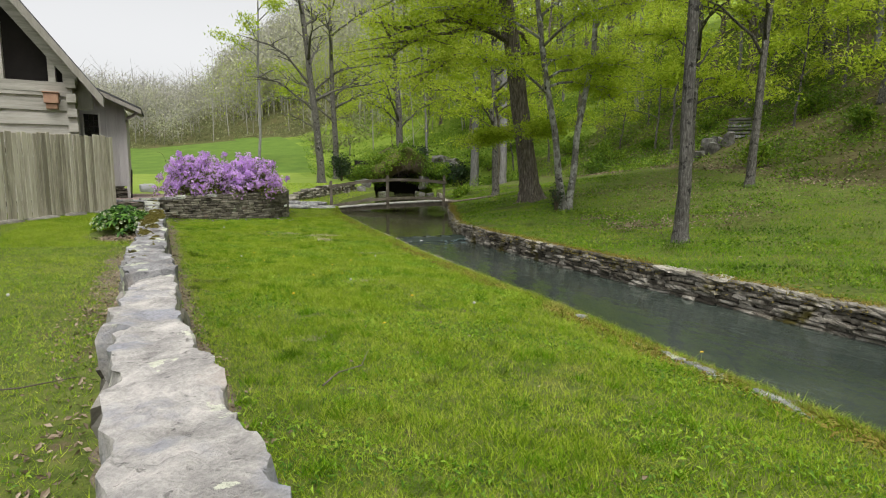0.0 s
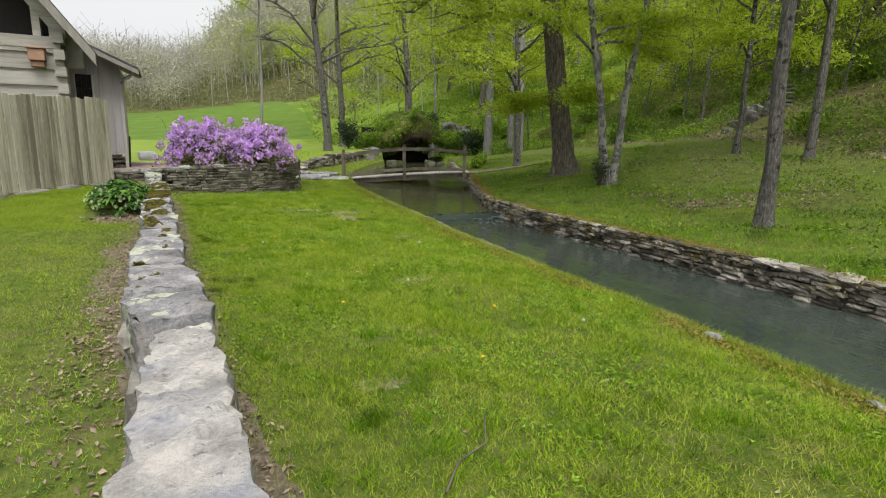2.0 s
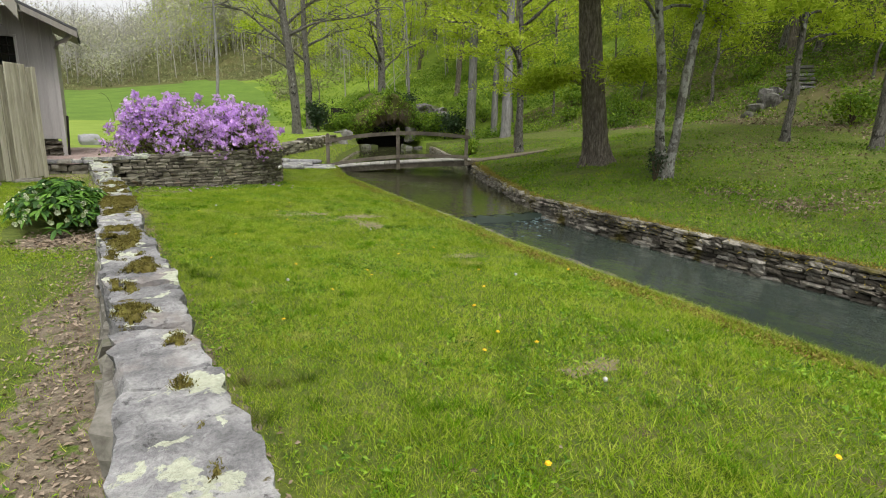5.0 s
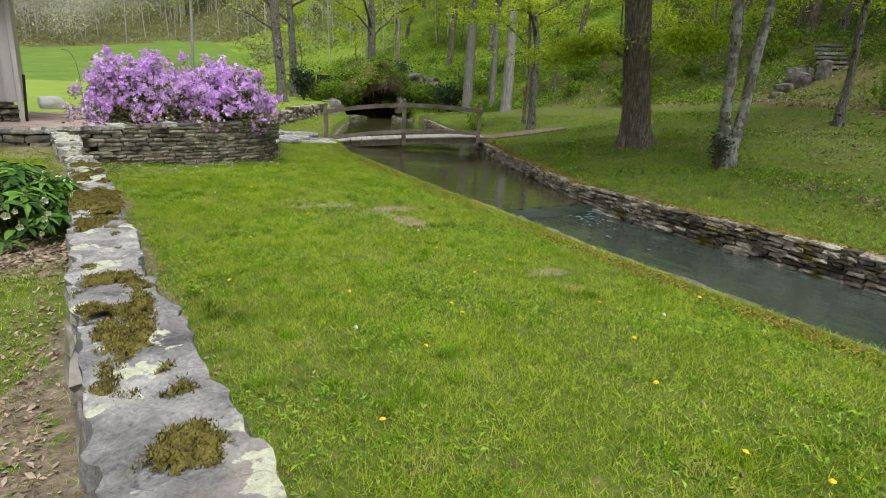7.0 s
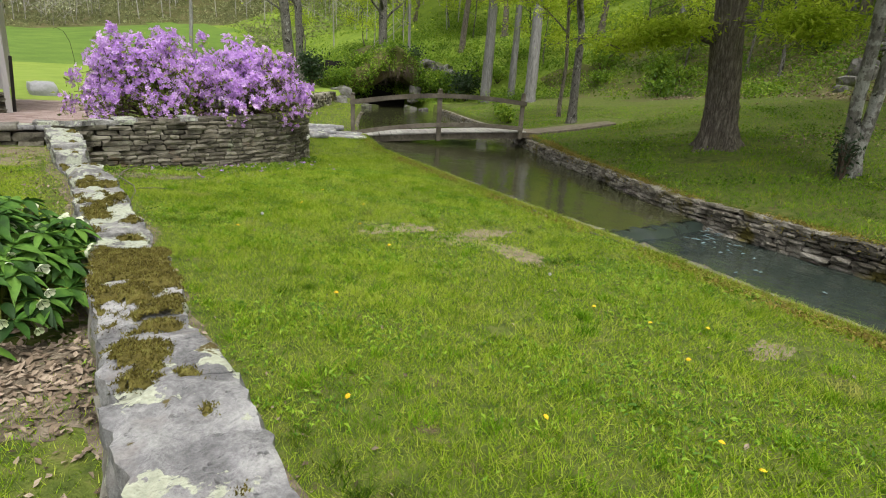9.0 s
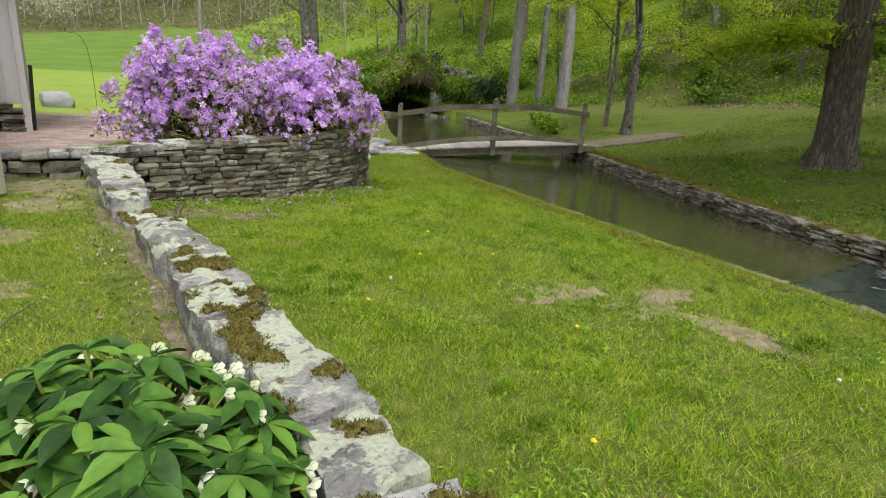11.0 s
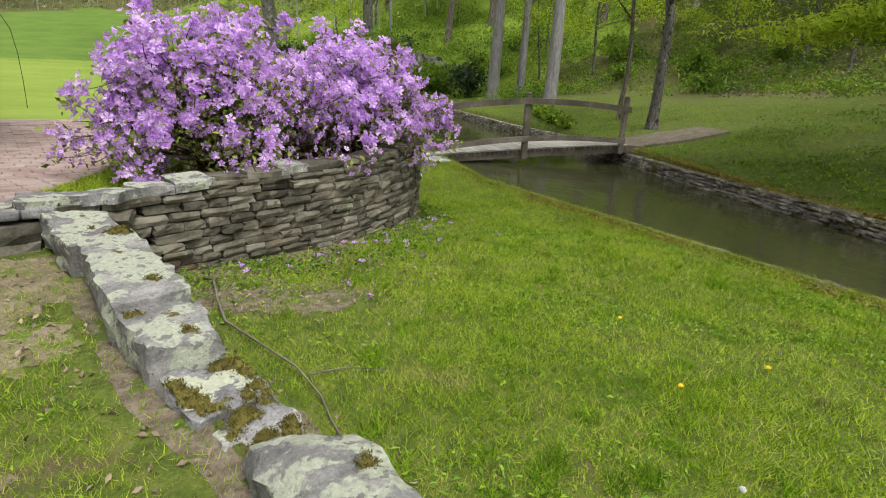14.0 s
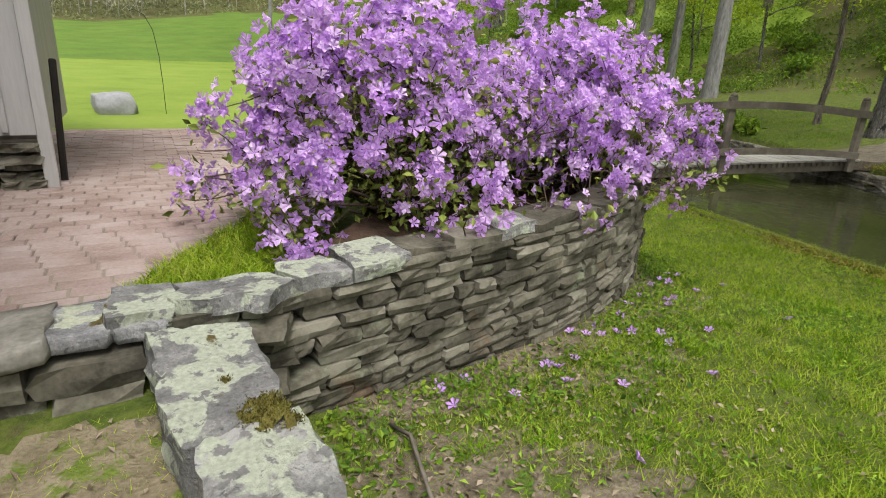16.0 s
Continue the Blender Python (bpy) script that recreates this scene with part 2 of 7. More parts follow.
M_fence = mat("fence_board", [(0.17, 0.155, 0.115), (0.32, 0.295, 0.23), (0.46, 0.43, 0.35)], 3.0, 0.85, 0.5, 14, obj_random=0.5, stretch=(4, 4, 0.35), coords="World")
M_board = mat("grey_siding", [(0.19, 0.178, 0.155), (0.27, 0.255, 0.225)], 2.0, 0.8, 0.3, 16, obj_random=0.1, stretch=(4, 4, 0.4), coords="World")
M_panel = mat("pale_siding", [(0.36, 0.345, 0.335), (0.46, 0.445, 0.435)], 2.0, 0.7, 0.2, 16, stretch=(4, 4, 0.4), coords="World")
M_log = mat("hewn_log", [(0.20, 0.19, 0.165), (0.31, 0.295, 0.26), (0.40, 0.38, 0.34)], 2.0, 0.85, 0.6, 12, obj_random=0.2, stretch=(0.5, 4, 5), coords="World")
M_chink = mat("lime_chinking", [(0.5, 0.48, 0.43), (0.62, 0.6, 0.55)], 4, 0.9, 0.3, 30, coords="World")
M_shingle = mat("roof_shingle", [(0.05, 0.05, 0.055), (0.1, 0.1, 0.105)], 6, 0.9, 0.5, 40, coords="World")
M_glass = mat("dark_pane", [(0.008, 0.008, 0.01), (0.014, 0.014, 0.016)], 2, 0.08, 0, 10, spec=0.5)
# Near-black colour that stands for the shade in the loft and the cave.
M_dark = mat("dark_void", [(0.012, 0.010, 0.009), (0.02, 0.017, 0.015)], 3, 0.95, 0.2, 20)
M_white = mat("white_trim", [(0.5, 0.5, 0.48), (0.62, 0.61, 0.58)], 3, 0.6, 0.1, 20)
M_cedar = mat("cedar_box", [(0.26, 0.15, 0.10), (0.36, 0.22, 0.15)], 5, 0.8, 0.3, 30)
M_black = mat("black_metal", [(0.02, 0.018, 0.017), (0.04, 0.035, 0.03)], 8, 0.5, 0.1, 40, metal=0.4)
M_brick = mat("paver_brick", [(0.2, 0.138, 0.118), (0.305, 0.23, 0.207), (0.39, 0.322, 0.298)], 2.2, 0.95, 0.6, 60, obj_random=0.2, coords="World")
M_joint = mat("joint_sand", [(0.19, 0.165, 0.12), (0.27, 0.235, 0.195)], 4, 0.95, 0.5, 60, coords="World")
M_path = mat("gravel_path", [(0.07, 0.057, 0.042), (0.14, 0.117, 0.09), (0.2, 0.172, 0.135)], 5, 0.95, 1.0, 40, coords="World")
M_rock = mat("grey_rock", [(0.045, 0.042, 0.037), (0.11, 0.105, 0.097), (0.23, 0.225, 0.21)], 2.5, 0.88, 0.8, 20, coords="World", bump_dist=0.03)
patches(M_rock, (0.07, 0.085, 0.025), 1.2, 0.52, 0.08, offset=7)
M_boulder = mat("smooth_boulder", [(0.2, 0.2, 0.21), (0.34, 0.34, 0.355)], 2.5, 0.85, 0.5, 20, coords="World")
M_bark_brown = mat("brown_bark", [(0.03, 0.025, 0.02), (0.14, 0.118, 0.097), (0.33, 0.29, 0.245)], 7.0, 0.95, 1.0, 30, stretch=(4, 4, 0.55), coords="World", bump_dist=0.09)
M_bark_grey = mat("grey_bark", [(0.04, 0.036, 0.03), (0.115, 0.108, 0.095), (0.25, 0.24, 0.22)], 11, 0.95, 1.0, 45, stretch=(3, 3, 0.7), coords="World", bump_dist=0.07)
patches(M_bark_grey, (0.028, 0.027, 0.023), 5, 0.57, 0.06, offset=4)
patches(M_bark_grey, (0.27, 0.27, 0.245), 6, 0.62, 0.05, offset=14)
M_bark_blotched = mat("blotched_bark", [(0.06, 0.054, 0.046), (0.15, 0.142, 0.125), (0.27, 0.26, 0.235)], 9, 0.95, 1.0, 45, stretch=(2.5, 2.5, 0.8), coords="World", bump_dist=0.06)
patches(M_bark_blotched, (0.34, 0.34, 0.31), 4.5, 0.5, 0.05, offset=14)
patches(M_bark_blotched, (0.03, 0.029, 0.024), 6, 0.6, 0.05, offset=4)
M_bark_pale = mat("pale_bark", [(0.09, 0.086, 0.08), (0.18, 0.175, 0.17), (0.27, 0.265, 0.26)], 5.0, 0.9, 0.5, 14, stretch=(3, 3, 0.6), coords="World", bump_dist=0.02)
M_leaf = mat("spring_leaf", [(0.25, 0.35, 0.024), (0.40, 0.51, 0.042), (0.54, 0.62, 0.085)], 0.8, 0.55, 0, 5, island=0.5, translucent=0.7, coords="World", spec=0.1)
# Far buds and twigs: distance haze is mixed into these base colours.
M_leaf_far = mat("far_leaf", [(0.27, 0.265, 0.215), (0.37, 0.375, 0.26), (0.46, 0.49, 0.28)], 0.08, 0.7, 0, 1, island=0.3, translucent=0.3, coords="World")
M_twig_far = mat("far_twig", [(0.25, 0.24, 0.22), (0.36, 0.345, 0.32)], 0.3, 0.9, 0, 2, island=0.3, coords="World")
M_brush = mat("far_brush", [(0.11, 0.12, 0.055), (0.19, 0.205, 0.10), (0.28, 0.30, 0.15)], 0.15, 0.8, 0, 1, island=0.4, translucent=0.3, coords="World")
M_under = mat("undergrowth_leaf", [(0.05, 0.11, 0.008), (0.125, 0.225, 0.015), (0.25, 0.35, 0.03)], 0.5, 0.6, 0, 4, island=0.4, translucent=0.4, coords="World")
M_clover = mat("clover_leaf", [(0.06, 0.15, 0.008), (0.145, 0.28, 0.014), (0.27, 0.42, 0.03)], 0.8, 0.6, 0, 6, island=0.7, translucent=0.3, coords="World")
M_evergreen = mat("evergreen_leaf", [(0.012, 0.03, 0.01), (0.03, 0.06, 0.018)], 2, 0.4, 0, 8, island=0.3, translucent=0.15)
M_petal = mat("azalea_petal", [(0.5, 0.26, 0.67), (0.68, 0.42, 0.83), (0.84, 0.63, 0.95)], 2.5, 0.6, 0, 20, island=0.4, translucent=0.45, coords="World")
M_fallen = mat("fallen_petal", [(0.42, 0.22, 0.58), (0.58, 0.36, 0.74)], 9, 0.7, 0, 20, translucent=0.2)
M_azleaf = mat("azalea_leaf", [(0.09, 0.12, 0.02), (0.19, 0.25, 0.04), (0.30, 0.33, 0.07)], 3, 0.55, 0, 20, island=0.4, translucent=0.3, coords="World")
M_twig = mat("brown_twig", [(0.05, 0.035, 0.025), (0.11, 0.08, 0.06)], 9, 0.9, 0.3, 60)
M_helleaf = mat("glossy_leaf", [(0.014, 0.045, 0.007), (0.045, 0.12, 0.015), (0.125, 0.25, 0.035)], 4, 0.6, 0.2, 30, island=0.6, translucent=0.25, spec=0.25)
M_helflower = mat("pale_green_sepal", [(0.45, 0.52, 0.30), (0.68, 0.70, 0.54)], 4, 0.6, 0, 30, island=0.4, translucent=0.3)
M_yellow = mat("dandelion_yellow", [(0.7, 0.42, 0.01), (0.8, 0.52, 0.02)], 9, 0.7, 0, 40)
M_fluff = mat("seed_fluff", [(0.4, 0.4, 0.37), (0.5, 0.5, 0.47)], 9, 0.9, 0, 40)
M_dryleaf = mat("dry_leaf", [(0.11, 0.082, 0.055), (0.21, 0.16, 0.112), (0.34, 0.275, 0.205)], 4, 0.85, 0, 30, island=0.5, coords="World")
M_foam = mat("white_water", [(0.03, 0.05, 0.052), (0.2, 0.27, 0.29)], 14, 0.25, 0.6, 50, coords="World", bump_dist=0.02)


def water_mat(name, deep, shallow, ripple, size=0.5):
    m = mat(name, [deep, shallow], size, 0.06, 0, size * 4, coords="World", spec=0.5)
    nt = m.node_tree
    n, l = nt.nodes, nt.links
    b = n["Principled BSDF"]
    b.inputs["IOR"].default_value = 1.33
    geo = n.new("ShaderNodeNewGeometry")
    mp = n.new("ShaderNodeMapping")
    mp.inputs["Scale"].default_value = (1.0, 0.45, 1)
    mp.inputs["Rotation"].default_value = (0, 0, radians(12))
    l.new(geo.outputs["Position"], mp.inputs[0])
    no = n.new("ShaderNodeTexNoise")
    no.inputs["Scale"].default_value, no.inputs["Detail"].default_value = 5.0, 4.0
    l.new(mp.outputs[0], no.inputs["Vector"])
    bp = n.new("ShaderNodeBump")
    bp.inputs["Strength"].default_value, bp.inputs["Distance"].default_value = ripple, 0.03
    l.new(no.outputs[0], bp.inputs["Height"])
    l.new(bp.outputs[0], b.inputs["Normal"])
    return m


M_pool = water_mat("calm_water", (0.026, 0.032, 0.012), (0.075, 0.076, 0.034), 0.3, 0.35)
M_riffle = water_mat("riffled_water", (0.014, 0.021, 0.019), (0.03, 0.042, 0.04), 0.9, 4.0)
M_race = water_mat("moving_water", (0.022, 0.032, 0.026), (0.05, 0.062, 0.052), 0.5)
from mathutils.bvhtree import BVHTree


# ---- building helpers ----
WORLD = {}


def make_mesh(name, verts, faces, smooth=False):
    """A mesh from an array of points and one or more arrays of faces with equal corner counts."""
    me = bpy.data.meshes.new(name)
    verts = np.asarray(verts, dtype=np.float32).reshape(-1, 3)
    groups = faces if isinstance(faces, list) and len(faces) and isinstance(faces[0], np.ndarray) else [np.asarray(faces)]
    groups = [np.asarray(g, dtype=np.int32) for g in groups if len(g)]
    loops = np.concatenate([g.ravel() for g in groups])
    totals = np.concatenate([np.full(len(g), g.shape[1], dtype=np.int32) for g in groups])
    starts = np.concatenate([[0], np.cumsum(totals)[:-1]]).astype(np.int32)
    me.vertices.add(len(verts))
    me.vertices.foreach_set("co", verts.ravel())
    me.loops.add(len(loops))
    me.loops.foreach_set("vertex_index", loops)
    me.polygons.add(len(totals))
    me.polygons.foreach_set("loop_start", starts)
    me.polygons.foreach_set("loop_total", totals)
    me.polygons.foreach_set("use_smooth", np.full(len(totals), smooth, dtype=bool))
    me.update(calc_edges=True)
    return me


def thing(name, at, label, category, group="", kind=""):
    ob = new(name)
    ob.location = at
    ob.empty_display_size = 0.1
    WORLD[ob] = Matrix.Translation(at)
    return tagged(ob, label, category, group, kind)


def part(name, me, material, parent, label="", m=None, kind=""):
    """Links a mesh as one part under parent; m is its pose in the world (meshes are in world metres without it)."""
    ob = new(name, me)
    if material and not me.materials:
        me.materials.append(material)
    w = m if m is not None else Matrix.Identity(4)
    WORLD[ob] = w
    if parent is not None:
        ob.parent = parent
        ob.matrix_basis = WORLD[parent].inverted() @ w
    else:
        ob.matrix_basis = w
    return tagged(ob, label, kind=kind)


def solo(name, me, material, label, category, group="", kind="", m=None):
    ob = part(name, me, material, None, "", m)
    return tagged(ob, label, category, group, kind)


class Geo:
    """Collects points and faces for one mesh."""

    def __init__(self):
        self.v, self.f3, self.f4, self.count = [], [], [], 0

    def add(self, verts, quads=None, tris=None):
        verts = np.asarray(verts, dtype=float).reshape(-1, 3)
        if quads is not None and len(quads):
            self.f4.append(np.asarray(quads, dtype=np.int64) + self.count)
        if tris is not None and len(tris):
            self.f3.append(np.asarray(tris, dtype=np.int64) + self.count)
        self.v.append(verts)
        self.count += len(verts)

    def mesh(self, name, smooth=False):
        groups = []
        if self.f4:
            groups.append(np.concatenate(self.f4))
        if self.f3:
            groups.append(np.concatenate(self.f3))
        return make_mesh(name, np.concatenate(self.v), groups, smooth)

    def box(self, size, m=None, bevel=0.0):
        v, q = bevel_box(*size, bevel)
        if m is not None:
            r = np.array(m)
            v = v @ r[:3, :3].T + r[:3, 3]
        self.add(v, q[0], q[1])

    def tube(self, pts, radii, seg=8, cap=True):
        pts = np.asarray(pts, dtype=float)
        n = len(pts)
        d = np.gradient(pts, axis=0)
        d /= np.linalg.norm(d, axis=1)[:, None] + 1e-9
        ref = np.where(np.abs(d[:, 2:3]) > 0.9, np.array([[1.0, 0, 0]]), np.array([[0, 0, 1.0]]))
        a = np.cross(d, ref)
        a /= np.linalg.norm(a, axis=1)[:, None] + 1e-9
        b = np.cross(d, a)
        ang = np.arange(seg) / seg * 2 * math.pi
        ring = pts[:, None, :] + np.asarray(radii)[:, None, None] * (np.cos(ang)[None, :, None] * a[:, None, :] + np.sin(ang)[None, :, None] * b[:, None, :])
        idx = np.arange(n * seg).reshape(n, seg)
        q = np.stack([idx[:-1], np.roll(idx, -1, 1)[:-1], np.roll(idx, -1, 1)[1:], idx[1:]], -1).reshape(-1, 4)
        v = ring.reshape(-1, 3)
        t = []
        if cap:
            v = np.concatenate([v, pts[:1], pts[-1:]])
            for k in range(seg):
                t.append((idx[0, (k + 1) % seg], idx[0, k], n * seg))
                t.append((idx[-1, k], idx[-1, (k + 1) % seg], n * seg + 1))
        self.add(v, q, t)


def bevel_box(sx, sy, sz, b=0.0):
    """A box about its middle, with chamfered edges."""
    h = np.array([sx, sy, sz]) / 2
    b = min(b, *(h * 0.9)) if b else 0
    if not b:
        v = np.array([(x, y, z) for x in (-1, 1) for y in (-1, 1) for z in (-1, 1)]) * h
        return v, ([(0, 1, 3, 2), (4, 6, 7, 5), (0, 4, 5, 1), (2, 3, 7, 6), (0, 2, 6, 4), (1, 5, 7, 3)], [])
    v, ids = [], {}
    for x in (-1, 1):
        for y in (-1, 1):
            for z in (-1, 1):
                for k in range(3):
                    p = h * (x, y, z) - b * np.array((x, y, z))
                    p[k] = h[k] * (x, y, z)[k]
                    ids[x, y, z, k] = len(v)
                    v.append(p)
    q, t = [], []
    for k in range(3):
        i, j = [(1, 2), (2, 0), (0, 1)][k]
        for s in (-1, 1):
            ring = []
            for u, w in ((-1, -1), (1, -1), (1, 1), (-1, 1)):
                c = [0, 0, 0]
                c[k], c[i], c[j] = s, u, w
                ring.append(ids[(*c, k)])
            q.append(ring if s > 0 else ring[::-1])
        for u in (-1, 1):
            for w in (-1, 1):
                c0, c1 = [0, 0, 0], [0, 0, 0]
                c0[i] = c1[i] = u
                c0[j] = c1[j] = w
                c0[k], c1[k] = -1, 1
                face = [ids[(*c0, i)], ids[(*c1, i)], ids[(*c1, j)], ids[(*c0, j)]]
                q.append(face if u * w > 0 else face[::-1])
    for x in (-1, 1):
        for y in (-1, 1):
            for z in (-1, 1):
                face = [ids[x, y, z, k] for k in range(3)]
                t.append(face if x * y * z > 0 else face[::-1])
    return np.array(v), (q, t)


def lattice_box(nx, ny, nz):
    """The surface of a unit box about its middle, cut into nx * ny * nz cells."""
    ids, v, q = {}, [], []

    def vid(i, j, k):
        if (i, j, k) not in ids:
            ids[i, j, k] = len(v)
            v.append((i / nx - 0.5, j / ny - 0.5, k / nz - 0.5))
        return ids[i, j, k]

    for i in range(nx):
        for j in range(ny):
            q.append((vid(i, j, nz), vid(i + 1, j, nz), vid(i + 1, j + 1, nz), vid(i, j + 1, nz)))
            q.append((vid(i, j, 0), vid(i, j + 1, 0), vid(i + 1, j + 1, 0), vid(i + 1, j, 0)))
    for i in range(nx):
        for k in range(nz):
            q.append((vid(i, 0, k), vid(i + 1, 0, k), vid(i + 1, 0, k + 1), vid(i, 0, k + 1)))
            q.append((vid(i, ny, k), vid(i, ny, k + 1), vid(i + 1, ny, k + 1), vid(i + 1, ny, k)))
    for j in range(ny):
        for k in range(nz):
            q.append((vid(0, j, k), vid(0, j, k + 1), vid(0, j + 1, k + 1), vid(0, j + 1, k)))
            q.append((vid(nx, j, k), vid(nx, j + 1, k), vid(nx, j + 1, k + 1), vid(nx, j, k + 1)))
    return np.array(v, dtype=float), np.array(q)


def stone_points(v, rng, size, rounding=0.35, rough=0.06, freq=2.0):
    """Rounds and roughens lattice points into a stone of that size."""
    p = v * 2
    m = np.max(np.abs(p), axis=1, keepdims=True)
    e = np.linalg.norm(p, axis=1, keepdims=True)
    p = p * (1 - rounding + rounding * m / (e + 1e-9) * 1.12)
    off = rng.uniform(-50, 50, 3)
    out = np.empty_like(p)
    s = np.array(size) / 2
    for i, a in enumerate(p):
        w = a * s
        n1 = noise.noise_vector(Vector(w * freq + off))
        n2 = noise.noise_vector(Vector(w * freq * 3.1 + off * 1.7))
        out[i] = w + (np.array(n1) + 0.4 * np.array(n2)) * rough * min(size) * 2
    return out


def unit_stones(name, n, seed, cells=(2, 2, 1), rounding=0.28, rough=0.16):
    rng = np.random.default_rng(seed)
    v, q = lattice_box(*cells)
    made = []
    for i in range(n):
        p = v * 2
        m = np.max(np.abs(p), axis=1, keepdims=True)
        e = np.linalg.norm(p, axis=1, keepdims=True)
        p = p * (1 - rounding + rounding * m / (e + 1e-9) * 1.15)
        p = p / 2 + rng.uniform(-rough, rough, p.shape) * 0.5
        made.append(make_mesh(name, p, q))
    return made


def sm(t):
    t = np.clip(t, 0, 1)
    return t * t * (3 - 2 * t)


# ---- the lie of the land ----
def wall_x(y):
    """Middle of the low garden wall."""
    return np.interp(y, [-3, 0.6, 1.6, 2.3, 3.1, 3.9, 4.5, 5, 5.5, 6.3, 7.5, 8.5, 9.1, 10.3, 11.7, 13, 14, 15, 15.6, 16, 17.2, 17.9], [0.2, 0.05, -0.04, -0.08, -0.12, -0.1, -0.13, -0.17, -0.2, -0.18, -0.19, -0.205, -0.23, -0.2, -0.2, -0.23, -0.21, -0.23, -0.27, -0.34, -0.37, -0.42])


def near_x(y):
    """Lawn side of the stream."""
    return np.interp(y, [-60, 1.7, 3, 5, 7, 9, 11, 13, 15, 17, 20, 21.4, 22, 25, 28, 31, 34, 36, 39, 60], [2.6, 3.8, 3.86, 4.08, 4.28, 4.48, 4.66, 4.92, 5.12, 5.4, 5.82, 5.95, 6.1, 7.15, 8.6, 10.1, 11.7, 12.7, 13.6, 13.6])


def far_x(y):
    """Wood side of the stream."""
    return np.interp(y, [-60, 3, 6, 9, 11, 13.5, 14.6, 16, 17, 18.9, 20, 21, 24, 27, 29, 32.6, 36, 39, 60], [6.6, 6.82, 6.78, 6.82, 6.95, 7.25, 7.7, 8.38, 8.82, 9.7, 10.25, 10.75, 12.5, 13.4, 14.3, 16.0, 17.3, 18.2, 18.2])


def terrace_x(y):
    """Foot of the low wall behind the pool's lawn."""
    return np.interp(y, [22, 26.2, 28.6, 34.5, 38], [3.2, 5.3, 6.7, 10.1, 12.4])


def planter_y(x):
    return np.interp(x, [-6, -0.6, 0, 1.43, 2.2, 2.8, 3.3, 3.65, 3.85, 3.95], [17.9, 17.93, 17.97, 18.2, 18.42, 18.72, 19.1, 19.55, 20.1, 20.8])


FOOT = [(13, -120), (15, 0), (17, 8), (19.5, 16), (21.5, 25), (21.5, 31), (18.5, 36), (17.5, 38.6), (13.5, 39.6), (12.5, 47), (17, 72), (14, 84), (-5, 82), (-50, 90), (-260, 110)]


def hill_distance(x, y):
    x, y = np.asarray(x, float), np.asarray(y, float)
    best = np.full(np.broadcast(x, y).shape, 1e9)
    sign = np.ones_like(best)
    for (ax, ay), (bx, by) in zip(FOOT, FOOT[1:]):
        dx, dy = bx - ax, by - ay
        t = np.clip(((x - ax) * dx + (y - ay) * dy) / (dx * dx + dy * dy), 0, 1)
        d = np.hypot(x - ax - t * dx, y - ay - t * dy)
        side = np.where(dx * (y - ay) - dy * (x - ax) < 0, 1.0, -1.0)
        closer = d < best
        best = np.where(closer, d, best)
        sign = np.where(closer, side, sign)
    return best * sign


def bumps(x, y, s, k):
    return (np.sin(x * s + 1.3 * k) * np.cos(y * s * 1.13 - k) + 0.5 * np.sin(x * s * 2.3 + y * s * 1.7 + k)) / 1.5


